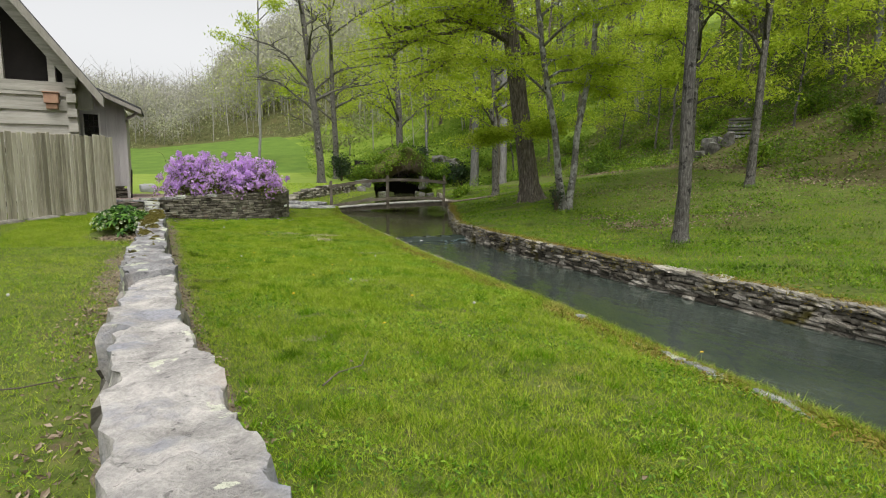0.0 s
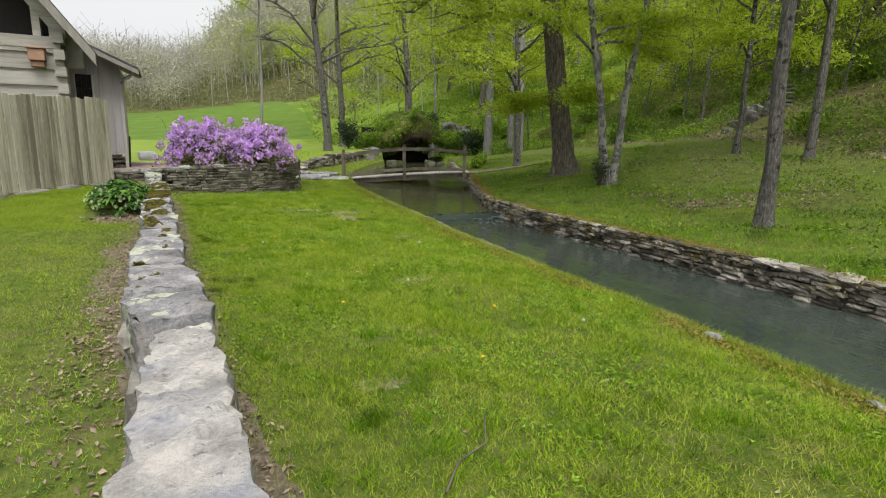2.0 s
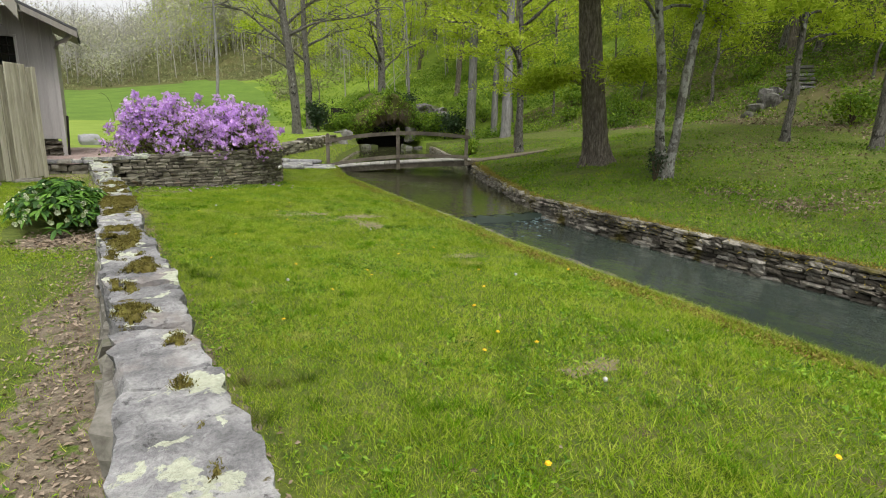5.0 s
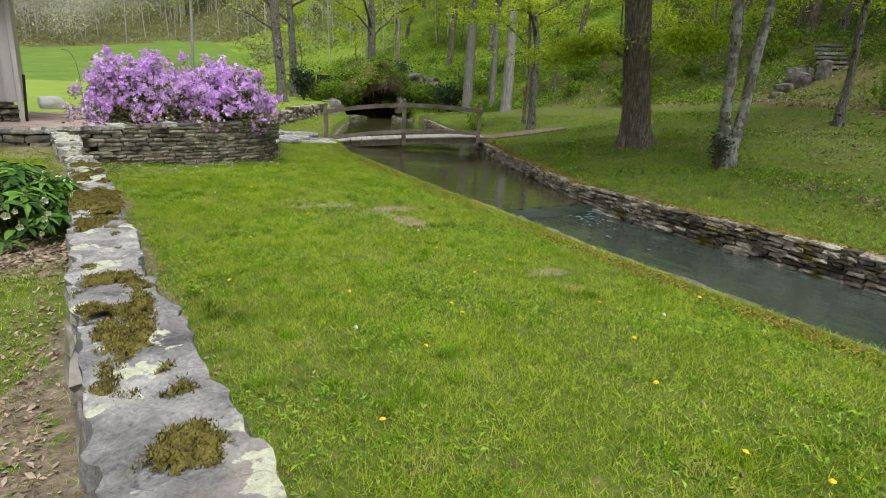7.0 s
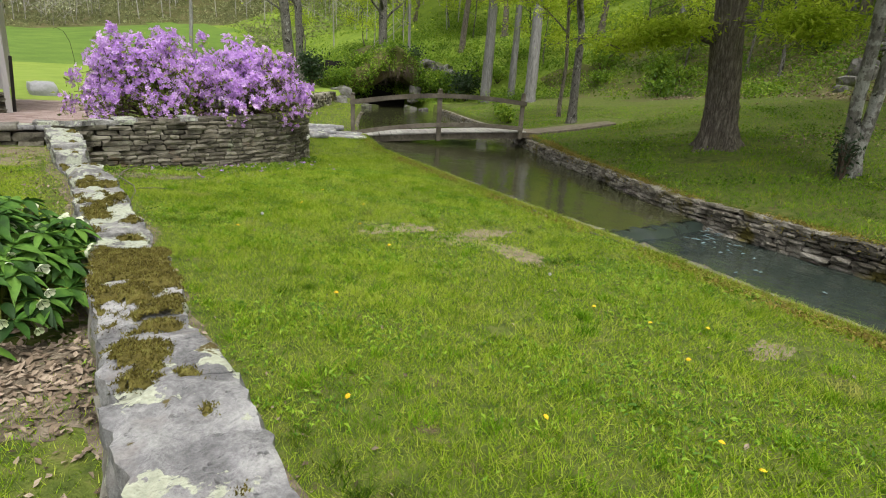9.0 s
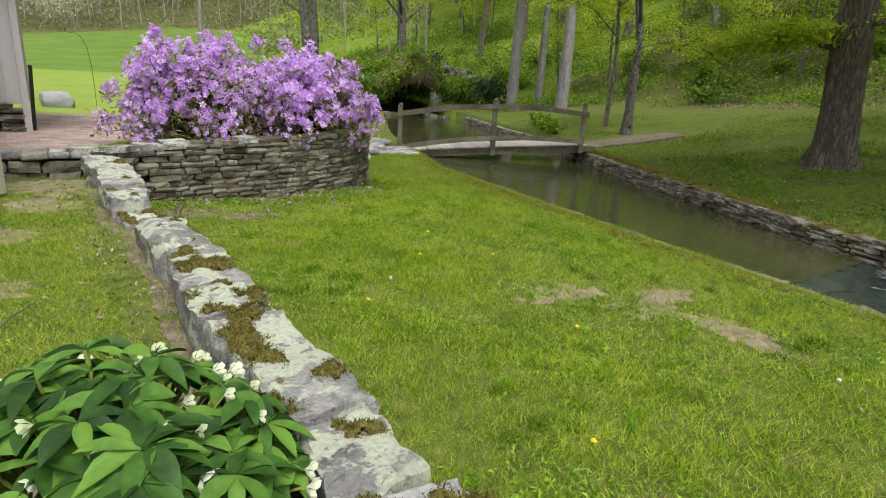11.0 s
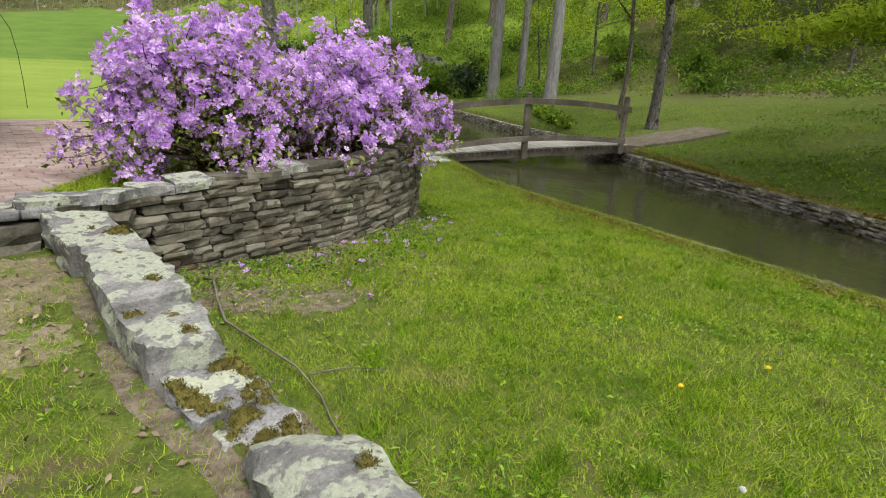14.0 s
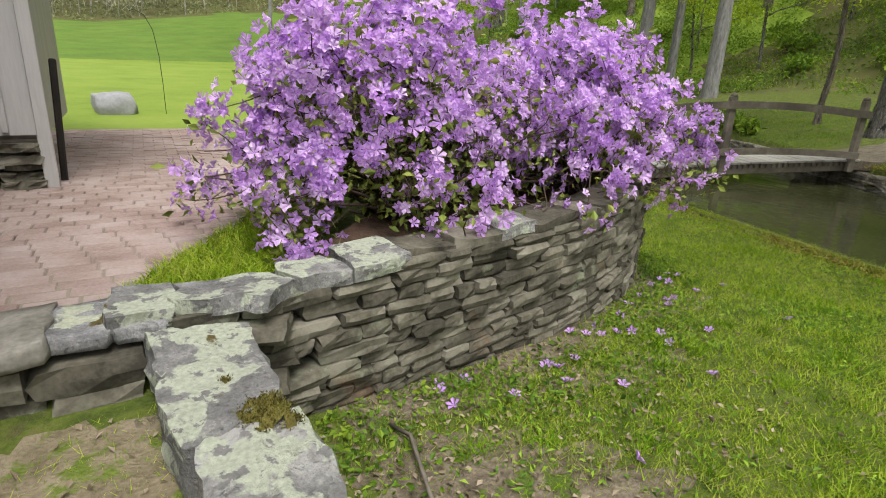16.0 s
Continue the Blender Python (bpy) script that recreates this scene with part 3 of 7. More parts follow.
def ground(x, y):
    """Height of the land (outside the stream's channel)."""
    x, y = np.asarray(x, float), np.asarray(y, float)
    meadow = 0.5 + 0.0215 * np.clip(y - 27, 0, 21) + 0.093 * np.clip(y - 48, 0, 70) + 0.13 * np.clip(x + 2, 0, 22) * sm((y - 40) / 40)
    left = np.interp(y, [0, 5, 8, 9.5, 12, 15, 18], [0.32, 0.3, 0.25, 0.22, 0.29, 0.36, 0.36]) + 0.03 * sm((-x - 0.5) / 1.8)
    left = left + (meadow - left) * sm((y - 17.9) / 0.3)
    fall = np.interp(y, [7, 10, 13, 15, 16.5, 18, 20], [0.0, 0.02, 0.04, 0.03, 0.02, 0.045, 0.05])
    lawn = np.interp(y, [0, 6, 8.5, 10, 12.5, 14.3, 16.5, 18], [0.09, 0.09, 0.05, 0.01, 0.03, 0.08, 0.08, 0.04]) - fall * x + 0.015 * bumps(x, y, 1.1, 0.5)
    lawn = lawn + (np.interp(y, [5, 9], [-0.06, -0.13]) - lawn) * sm((x - near_x(y) + 1.5) / 1.5)
    lawn = lawn + (np.minimum(meadow, 0.04) - lawn) * sm((y - 20.2) / 1.6)
    lawn = lawn + (meadow - lawn) * sm((y - 23.5) / 5)
    lawn = lawn + (0.12 - lawn) * sm((x - terrace_x(y) + 0.05) / 0.1) * sm((y - 23) / 1.5) * sm((39.5 - y) / 2)
    inside = sm((y - planter_y(x) - 0.32) / 0.2) * sm((3.9 - x) / 0.1) * (y > 17)
    west = np.where(x < wall_x(y), left, lawn)
    west = np.where((y > 17.8) & (x > wall_x(y)), lawn + (meadow - lawn) * inside, west)
    d = np.maximum(x - far_x(y), 0)
    start = 0.08 + 0.12 * sm((y - 17) / 3)
    slope = np.interp(y, [7, 11, 12.5, 13, 16, 18, 20], [0.075, 0.09, 0.13, 0.14, 0.2, 0.2, 0.14])
    east = start + slope * np.minimum(d, 4) + 0.155 * np.clip(d - 4, 0, 6) + 0.10 * np.maximum(d - 10, 0) + 0.03 * bumps(x, y, 0.6, 2.0) * sm(d / 2)
    mid = (near_x(y) + far_x(y)) / 2
    z = np.where(x < mid, west, east)
    join = sm((y - 36.5) / 4)
    z = z + (np.minimum(meadow, 1.6 + 0.06 * (y - 37) + 12 * sm((y - 44) / 20)) - z) * join * (x > 9)
    h = hill_distance(x, y)
    rise = 62 * (1 - np.exp(-np.maximum(h, 0) * 0.62 / 62))
    tall = 0.15 + 0.73 * sm((x - 3) / 40)
    return z + rise * tall * sm(h / 3 + 0.15) * (h > 0) + 0.35 * bumps(x, y, 0.35, 1.0) * sm(h / 6)


def gz(x, y):
    return float(ground(np.array([x]), np.array([y]))[0])


def leaf_quads(g, centres, size, rng, flat=0.6, tri=False):
    """Small folded leaves (two triangles each) at the centres."""
    n = len(centres)
    nrm = rng.normal(0, 1, (n, 3)) * (1 - flat)
    nrm[:, 2] += flat
    nrm /= np.linalg.norm(nrm, axis=1)[:, None]
    t = rng.normal(0, 1, (n, 3))
    t -= nrm * np.sum(t * nrm, axis=1)[:, None]
    t /= np.linalg.norm(t, axis=1)[:, None] + 1e-9
    b = np.cross(nrm, t)
    s = (size * rng.uniform(0.6, 1.35, n))[:, None]
    v = np.stack([centres - t * s * 0.6, centres + b * s * 0.33 + nrm * s * 0.08, centres + t * s * 0.6 - nrm * s * 0.1, centres - b * s * 0.33 + nrm * s * 0.08], 1).reshape(-1, 3)
    if tri:
        g.add(v.reshape(n, 4, 3)[:, [0, 1, 2]].reshape(-1, 3), None, np.arange(n * 3).reshape(n, 3))
    else:
        g.add(v, np.arange(n * 4).reshape(n, 4))


# ---- ground sheet and stream ----
MOWN = 48.0  # far edge of the mown grass
rows_y = np.concatenate([[-400, -220, -120, -70, -40, -22, -12, -7], np.arange(-4, 24, 0.3), np.arange(24, 46, 0.7), np.arange(46, 170, 3.5), [185, 220, 280, 400]])
steps_left = np.concatenate([np.arange(0, 4, 0.2), np.geomspace(4.2, 400, 44)])[::-1]
steps_right = np.concatenate([np.arange(0, 6, 0.3), np.geomspace(6.4, 420, 56)])
grid = []
for yy in rows_y:
    wx, nx, fx = float(wall_x(yy)), float(near_x(yy)), float(far_x(yy))
    xs = np.concatenate([wx - 0.06 - steps_left, np.linspace(wx + 0.06, nx, 30), np.linspace(nx + 0.1, fx + 0.02, 7), fx + 0.12 + steps_right])
    zs = ground(xs, np.full_like(xs, yy))
    bed = np.zeros(len(xs), bool)
    k = len(steps_left) + 30
    bed[k:k + 7] = True
    close = float(sm(np.array((yy - 41.0) / 1.0)))
    zs[bed] = -0.85 + (zs[bed] + 0.85) * close
    grid.append(np.stack([xs, np.full_like(xs, yy), zs], -1))
grid = np.array(grid)
nr, nc = grid.shape[:2]
ids = np.arange(nr * nc).reshape(nr, nc)
quads = np.stack([ids[:-1, :-1], ids[:-1, 1:], ids[1:, 1:], ids[1:, :-1]], -1).reshape(-1, 4)
me = make_mesh("ground", grid.reshape(-1, 3), quads, True)
mid = grid.reshape(-1, 3)[quads].mean(axis=1)
hd = hill_distance(mid[:, 0], mid[:, 1]) + 1.2 * bumps(mid[:, 0], mid[:, 1], 0.7, 3)
index = np.zeros(len(quads), dtype=np.int32)
index[(mid[:, 1] > 24) & (mid[:, 0] < near_x(mid[:, 1]) + 30 * (mid[:, 1] > 41))] = 1
index[(index == 1) & (mid[:, 1] < MOWN)] = 3
index[(mid[:, 0] > terrace_x(mid[:, 1])) & (mid[:, 1] < 38)] = 0
index[(hd > -1.0)] = 2
index[(hd > -1.0) & (mid[:, 1] > 33 + 2 * bumps(mid[:, 0], mid[:, 1], 0.4, 1)) & (mid[:, 1] < 76)] = 4
for m_ in (M_ground, M_meadow, M_woodfloor, M_mown, M_slope):
    me.materials.append(m_)
me.polygons.foreach_set("material_index", index)
solo("ground", me, None, "grassy valley floor rising into a wooded hillside", "ground", kind="structure")


def water_strip(name, y0, y1, z, m, label, n=60):
    ys = np.linspace(y0, y1, n)
    cols = 9
    v = np.array([[(near_x(y) - 0.02) * (1 - u) + (far_x(y) + 0.08) * u, y, z] for y in ys for u in np.linspace(0, 1, cols)])
    i = np.arange(n * cols).reshape(n, cols)
    q = np.stack([i[:-1, :-1], i[:-1, 1:], i[1:, 1:], i[1:, :-1]], -1).reshape(-1, 4)
    return solo(name, make_mesh(name, v, q, True), m, label, "water", kind="structure")


Z_LOW, Z_UP = -0.29, -0.17
water_strip("water_race", -120, 13.05, Z_LOW, M_race, "shallow grey-green stream running below the weir", 120)
water_strip("water_pool", 13.2, 40.5, Z_UP, M_pool, "still brown-green spring pool above the weir")
# the little fall: a curved sheet from the upper to the lower water, then broken water
g = Geo()
us = np.linspace(0, 1, 40)
prof = [(0.05, Z_UP - 0.002), (-0.04, Z_UP - 0.012), (-0.12, Z_UP - 0.05), (-0.18, Z_LOW - 0.02)]
v = []
for u in us:
    bx = near_x(13.15) + (far_x(13.15) - near_x(13.15)) * u
    for dy, z in prof:
        v.append((bx, 13.2 + dy + 0.06 * math.sin(u * 9) * (dy < 0), z + 0.012 * math.sin(u * 37 + dy * 20)))
i = np.arange(len(us) * 4).reshape(len(us), 4)
g.add(v, np.stack([i[:-1, :-1], i[1:, :-1], i[1:, 1:], i[:-1, 1:]], -1).reshape(-1, 4))
solo("weir_fall", g.mesh("weir_fall", True), M_race, "low smooth fall of water over the weir", "water", kind="structure")
ys = np.linspace(10.2, 13.04, 90)
v = []
for y in ys:
    for u in np.linspace(0.03, 0.97, 50):
        x = float(near_x(y)) * (1 - u) + float(far_x(y)) * u
        amp = 0.022 * math.exp(-(13.04 - y) / 0.9) * min(1.0, (y - 10.2) / 0.6)
        w = 1 - abs(noise.noise(Vector((x * 3.2, y * 1.5, 2.0)))) * 2.2 + 0.5 * noise.noise(Vector((x * 9, y * 5, 7.0)))
        v.append((x, y, Z_LOW - 0.008 + amp * w))
i = np.arange(len(v)).reshape(90, 50)
solo("broken_water", make_mesh("broken_water", v, np.stack([i[:-1, :-1], i[:-1, 1:], i[1:, 1:], i[1:, :-1]], -1).reshape(-1, 4), True), M_riffle, "pale ripples of broken water below the weir", "water", kind="structure")


g = Geo()
rngf = np.random.default_rng(17)
for k in range(30):
    y = 13.0 - abs(rngf.normal(0, 0.6))
    u = np.clip(rngf.normal(0.86 - 0.25 * (13 - y), 0.09), 0.1, 0.96)
    x = float(near_x(y)) * (1 - u) + float(far_x(y)) * u
    ln, wd, tw = rngf.uniform(0.02, 0.08) * math.exp(-(13 - y) / 2), rngf.uniform(0.01, 0.03), rngf.normal(0.5, 0.7)
    ring = []
    for t in np.arange(9) / 9 * 2 * math.pi:
        rr = 1 + 0.4 * rngf.normal()
        a, b = math.cos(t) * wd * rr, math.sin(t) * ln * rr
        ring.append((x + a * math.cos(tw) - b * math.sin(tw), y + a * math.sin(tw) + b * math.cos(tw), Z_LOW + 0.03 * math.exp(-(13.04 - y) / 1.1) + 0.012))
    g.add(ring + [(x, y, Z_LOW + 0.03 * math.exp(-(13.04 - y) / 1.1) + 0.024)], None, [(i_, (i_ + 1) % 9, 9) for i_ in range(9)])
solo("foam", g.mesh("foam", True), M_foam, "white streaks of foam below the weir", "water", kind="stuff")

# ---- low garden wall ----
garden_wall = thing("garden_wall", (float(wall_x(9)), 9, 0.0), "low dry-laid garden wall of grey rubble capped with lichened limestone slabs", "stone wall", kind="structure")
# cap stones: start, end, left and right edge at both, top at both, thickness, surface
caps = [(-1.6, -0.2, 0.0, 0.28, -0.04, 0.25, .92, .92, .3, 0), (-0.18, 0.55, -0.06, 0.25, -0.09, 0.2, .93, .92, .3, 0), (.57, 2.3, -.09, .2, -.2, .04, .93, .91, .3, 0), (2.34, 3.88, -.24, .02, -.18, .01, .92, .83, .26, 0),
        (3.91, 4.45, -.26, .03, -.28, .01, .86, .87, .26, 1), (4.46, 5.08, -.29, .0, -.31, -.04, .855, .82, .24, 1), (5.1, 5.55, -.32, -.05, -.34, -.06, .825, .82, .2, 1), (5.57, 6.3, -.34, -.06, -.31, -.05, .80, .79, .24, 1),
        (6.32, 6.85, -.3, -.05, -.31, -.08, .78, .77, .18, 1), (6.87, 7.5, -.3, -.06, -.33, -.05, .77, .75, .22, 1), (7.52, 8.55, -.33, -.05, -.35, -.07, .765, .775, .27, 1), (8.57, 9.1, -.35, -.07, -.36, -.11, .77, .74, .24, 1),
        (9.12, 10.28, -.36, -.11, -.36, -.05, .735, .67, .26, 1), (10.3, 10.8, -.36, -.05, -.36, -.08, .65, .62, .18, 1), (10.82, 11.75, -.36, -.07, -.34, -.06, .63, .62, .22, 1), (11.77, 12.15, -.32, -.08, -.3, -.06, .6, .6, .16, 2),
        (12.17, 12.58, -.33, -.05, -.32, -.06, .61, .6, .18, 2), (12.6, 13.0, -.33, -.07, -.36, -.07, .575, .59, .17, 2), (13.02, 14.12, -.37, -.07, -.32, -.08, .58, .585, .26, 2), (14.18, 15.12, -.36, -.08, -.4, -.12, .6, .56, .34, 2),
        (15.22, 15.46, -.36, -.1, -.4, -.14, .35, .38, .13, 1), (15.5, 15.8, -.43, -.12, -.45, -.15, .39, .42, .15, 1), (15.82, 16.2, -.49, -.22, -.49, -.2, .53, .555, .2, 2), (16.22, 17.2, -.5, -.19, -.5, -.22, .57, .625, .24, 2), (17.23, 17.93, -.53, -.25, -.6, -.24, .565, .59, .2, 2)]
rng = np.random.default_rng(21)


def cap_points(v, rng, wd, ln, th):
    """A quarried slab: nearly flat top with strata ledges across it, uneven sides, worn edges."""
    off = rng.uniform(-40, 40, 3)
    out = np.empty_like(v)
    for i, a in enumerate(v):
        x, y, z = a[0] * wd, a[1] * ln, a[2] * th
        both = (abs(a[0]) > 0.49) + (abs(a[1]) > 0.49) + (abs(a[2]) > 0.49)
        pull = (0, 0, 0.012, 0.024)[both]
        x -= math.copysign(pull, x) if abs(a[0]) > 0.49 else 0
        y -= math.copysign(pull * 1.2, y) if abs(a[1]) > 0.49 else 0
        z -= math.copysign(pull * 0.7, z) if abs(a[2]) > 0.49 else 0
        sx = noise.noise(Vector((off[0] + math.copysign(3, x), off[1] + y * 3.2, off[2]))) * 0.05
        sx2 = noise.noise(Vector((off[0] + math.copysign(3, x), off[1] + y * 11, off[2] + z * 14))) * 0.016
        led = noise.noise(Vector((off[0] + x * 2, off[1] + y * 5, off[2] + 9))) * 0.016 + noise.noise(Vector((off[0] + x * 12, off[1] + y * 14, off[2] + 5))) * 0.006
        ex = noise.noise(Vector((off[0] + x * 8, off[1] + math.copysign(2, y), off[2] + z * 6))) * 0.05
        out[i] = (x + (sx + sx2) * abs(a[0]) * 2, y + ex * abs(a[1]) * 2, z + led * (1 if a[2] > 0 else 0.4))
    return out


def block_points(v, rng, y0, y1, l0, r0, l1, r1, z0, z1, th):
    """A rough block between two ends: ledges run aslant over its top, the arrises are broken, the sides lean and bulge."""
    off = rng.uniform(-40, 40, 3)
    skew, slant = rng.normal(0, 0.05), rng.uniform(-0.7, 0.7)
    step, rise = rng.uniform(0.2, 0.4), rng.uniform(0.003, 0.01)
    out = np.empty_like(v)
    for i, a in enumerate(v):
        u, w, h = a[0] + 0.5, a[1] + 0.5, a[2] + 0.5
        lo, hi = l0 + (l1 - l0) * w, r0 + (r1 - r0) * w
        x, y = lo + (hi - lo) * u, y0 + (y1 - y0) * w + skew * (u - 0.5)
        end, flank, top = abs(a[1]) > 0.49, abs(a[0]) > 0.49, a[2] > 0.49
        worn = (0, 0, 0.006, 0.014)[int(end) + int(flank) + int(abs(a[2]) > 0.49)] * (0.4 + 2.2 * abs(noise.noise(Vector((y * 7 + off[0], x * 7, off[1])))))
        z = (z0 + (z1 - z0) * w) - th * (1 - h)
        q = Vector((x * 3.0 + off[0], y * 3.0 + off[1], off[2]))
        if th > 0.33:
            z -= (0.05 * abs(2 * a[0]) ** 4 + 0.07 * abs(2 * a[1]) ** 6) * h
            x += -math.copysign(0.05, a[0]) * abs(2 * a[0]) * (abs(2 * a[1]) ** 5)
        x += (math.copysign(1, a[0]) * (-worn + 0.032 * noise.noise(Vector((a[0] * 9 + off[0], y * 3.4, off[2]))) + 0.03 * noise.noise(Vector((a[0] * 9, y * 13 + off[1], z * 15))) - 0.012 * (1 - h))) * min(1, abs(a[0]) * 2)
        y += math.copysign(1, a[1]) * (-worn * 0.8 + 0.03 * noise.noise(Vector((x * 9 + off[0], a[1] * 7, z * 7)))) * (1 if end else 0)
        ramp = (y + slant * x + 0.06 * noise.noise(q * 2.0)) / step
        ledge = rise * (min(1.0, (ramp - math.floor(ramp)) * 4.0) - 0.5)
        z += (0.022 * noise.noise(q) + 0.014 * noise.noise(q * 4.2) + 0.012 * noise.noise(q * 9.0) + ledge) * h - (worn * 0.8 if top else 0)
        out[i] = (x, y, z)
    return out


cap_tops = []
for y0, y1, l0, r0, l1, r1, z0, z1, th, kind in caps:
    v, q = lattice_box(10, max(6, int((y1 - y0) / 0.035)), 5)
    p = block_points(v, rng, y0, y1, l0 - 0.012, r0 + 0.012, l1 - 0.012, r1 + 0.012, z0, z1, th)
    me = make_mesh("cap_stone", p, q, True)
    me.set_sharp_from_angle(angle=radians(32))
    part("cap_stone", me, (M_cap_clean, M_cap, M_cap_lichen)[kind], garden_wall)
    cap_tops.append(p[q][(v[q][:, :, 2] > 0.49).all(axis=1)])
# moss cushions on the caps: low uneven pads that follow the stones' tops
tops_v = np.concatenate(cap_tops).reshape(-1, 3)
tree_of_tops = BVHTree.FromPolygons([tuple(p_) for p_ in tops_v], [tuple(range(4 * k, 4 * k + 4)) for k in range(len(tops_v) // 4)])
gx, gy = np.linspace(-0.23, 0.23, 34), np.arange(4.4, 17.6, 0.0135)
pad = np.full((len(gy), len(gx), 3), np.nan)
grown = np.zeros((len(gy), len(gx)), bool)
for r_, b in enumerate(gy):
    bar = np.interp(b, [4.2, 4.6, 5.0, 5.6, 6.9, 7.3, 8.0, 8.55, 8.9, 9.1, 9.5, 10.2, 10.35, 10.8, 10.9, 11.6, 11.8, 12.6, 13.0, 14, 14.1, 15.1, 15.3, 15.75, 15.85, 17.1, 17.15, 17.35, 17.4], [0.75, 0.42, 0.5, 0.55, 0.42, 0.24, 0.22, 0.0, -0.1, 0.25, 0.6, 0.5, 0.08, 0.12, -0.3, -0.35, 0.4, 0.25, 0.1, 0.1, 0.5, 0.45, 0.0, 0.0, 0.6, 0.6, 0.05, 0.05, 0.7])
    for c_, a in enumerate(gx + float(wall_x(b))):
        lump = noise.noise(Vector((a * 5.5, b * 5.5, 1.0))) + 0.4 * noise.noise(Vector((a * 15, b * 15, 4.0))) + 0.25 * noise.noise(Vector((a * 50, b * 50, 9.0)))
        lump -= max(0.0, abs(gx[c_] + 0.03) - 0.08) * (11.0 if b < 10.3 else 3.0)
        if lump < bar - 0.12:
            continue
        hit = tree_of_tops.ray_cast(Vector((a, b, 2.0)), Vector((0, 0, -1)))[0]
        if hit is not None:
            rise = min(lump - bar, 0.3)
            pad[r_, c_] = (a, b, hit.z + rise * 0.11 + 0.006 * noise.noise(Vector((a * 120, b * 120, 2.0))))
            grown[r_, c_] = True
cell = grown[:-1, :-1] & grown[1:, :-1] & grown[:-1, 1:] & grown[1:, 1:]
ids_ = np.arange(grown.size).reshape(grown.shape)
qd = np.stack([ids_[:-1, :-1][cell], ids_[:-1, 1:][cell], ids_[1:, 1:][cell], ids_[1:, :-1][cell]], -1)
used, inv = np.unique(qd, return_inverse=True)
part("moss", make_mesh("moss", pad.reshape(-1, 3)[used], inv.reshape(-1, 4), True), M_wallmoss, garden_wall, "olive-brown moss cushions", kind="stuff")
rngm = np.random.default_rng(22)
spot = pad.reshape(-1, 3)[used][rngm.integers(0, len(used), 70000)] + rngm.normal(0, 1, (70000, 3)) * np.array([0.008, 0.008, 0.002])
a_, w_ = rngm.uniform(0, 6.28, 70000), rngm.uniform(0.0018, 0.0035, 70000)
side_ = np.column_stack([np.cos(a_) * w_, np.sin(a_) * w_, np.zeros(70000)])
tip_ = spot + np.column_stack([rngm.normal(0, 0.005, (70000, 2)), rngm.uniform(0.003, 0.0085, 70000)])
spot[:, 2] -= 0.003
part("moss_tufts", make_mesh("moss_tufts", np.stack([spot - side_, spot + side_, tip_], 1).reshape(-1, 3), np.arange(210000).reshape(-1, 3)), M_mosstuft, garden_wall, kind="stuff")
rub = unit_stones("rubble_stone", 8, 31, (3, 2, 2), 0.3, 0.2)


def under_cap(y):
    """Underside of the cap stones."""
    return float(np.interp(y, [c for k in caps for c in (k[0], k[1])], [c for k in caps for c in (k[6] - k[8], k[7] - k[8])]))


g = Geo()
for yy in np.arange(-1.6, 17.8, 0.4):
    hi = under_cap(yy + 0.2) + 0.06
    g.box((0.17, 0.41, hi + 0.1), pose(float(wall_x(yy + 0.2)), yy + 0.2, (hi - 0.1) / 2))
part("wall_core", g.mesh("wall_core"), M_core, garden_wall)
for side in (1, -1):
    course = 0
    while course < 6:
        y = -1.5 + rng.random() * 0.3
        while y < 17.6:
            ln = rng.uniform(0.16, 0.5)
            yc = y + ln / 2
            foot = gz(float(wall_x(yc)) + side * 0.3, yc)
            hc = rng.uniform(0.12, 0.16)
            zc = foot - 0.03 + 0.125 * course + hc / 2
            if zc + hc * 0.3 < under_cap(yc) + 0.03:
                sc = (rng.uniform(0.15, 0.22), ln * 1.05, hc * 1.12)
                part("rubble_stone", rub[rng.integers(8)], M_rubble, garden_wall, m=pose(float(wall_x(yc)) + side * (rng.uniform(0.055, 0.085) + 0.012 * max(0, 2 - course)), yc, zc, rng.normal(0, 3), rng.normal(0, 2), rng.normal(0, 4)) @ Matrix.Diagonal((*sc, 1)))
            y += ln
        course += 1

# ---- planter and patio wall ----
curve_pts = [(-6.0, 17.9), (-0.6, 17.93), (0, 17.97), (1.43, 18.2), (2.2, 18.42), (2.8, 18.72), (3.3, 19.1), (3.65, 19.55), (3.85, 20.1), (3.93, 20.7), (3.8, 21.3), (3.4, 21.75), (2.8, 22.0)]
cp = np.array(curve_pts)
fine_pts = []
for i in range(len(cp) - 1):
    p0, p1, p2, p3 = cp[max(i - 1, 0)], cp[i], cp[i + 1], cp[min(i + 2, len(cp) - 1)]
    for t in np.linspace(0, 1, 12, endpoint=False):
        fine_pts.append(0.5 * (2 * p1 + (p2 - p0) * t + (2 * p0 - 5 * p1 + 4 * p2 - p3) * t ** 2 + (3 * p1 - p0 - 3 * p2 + p3) * t ** 3))
fine_pts = np.array(fine_pts)
seg_len = np.concatenate([[0], np.cumsum(np.linalg.norm(np.diff(fine_pts, axis=0), axis=1))])


def along(s):
    """Point and heading at length s of the planter wall's face."""
    p = np.array([np.interp(s, seg_len, fine_pts[:, 0]), np.interp(s, seg_len, fine_pts[:, 1])])
    a = np.array([np.interp(s - 0.05, seg_len, fine_pts[:, 0]), np.interp(s - 0.05, seg_len, fine_pts[:, 1])])
    b = np.array([np.interp(s + 0.05, seg_len, fine_pts[:, 0]), np.interp(s + 0.05, seg_len, fine_pts[:, 1])])
    return p, math.atan2(b[1] - a[1], b[0] - a[0])


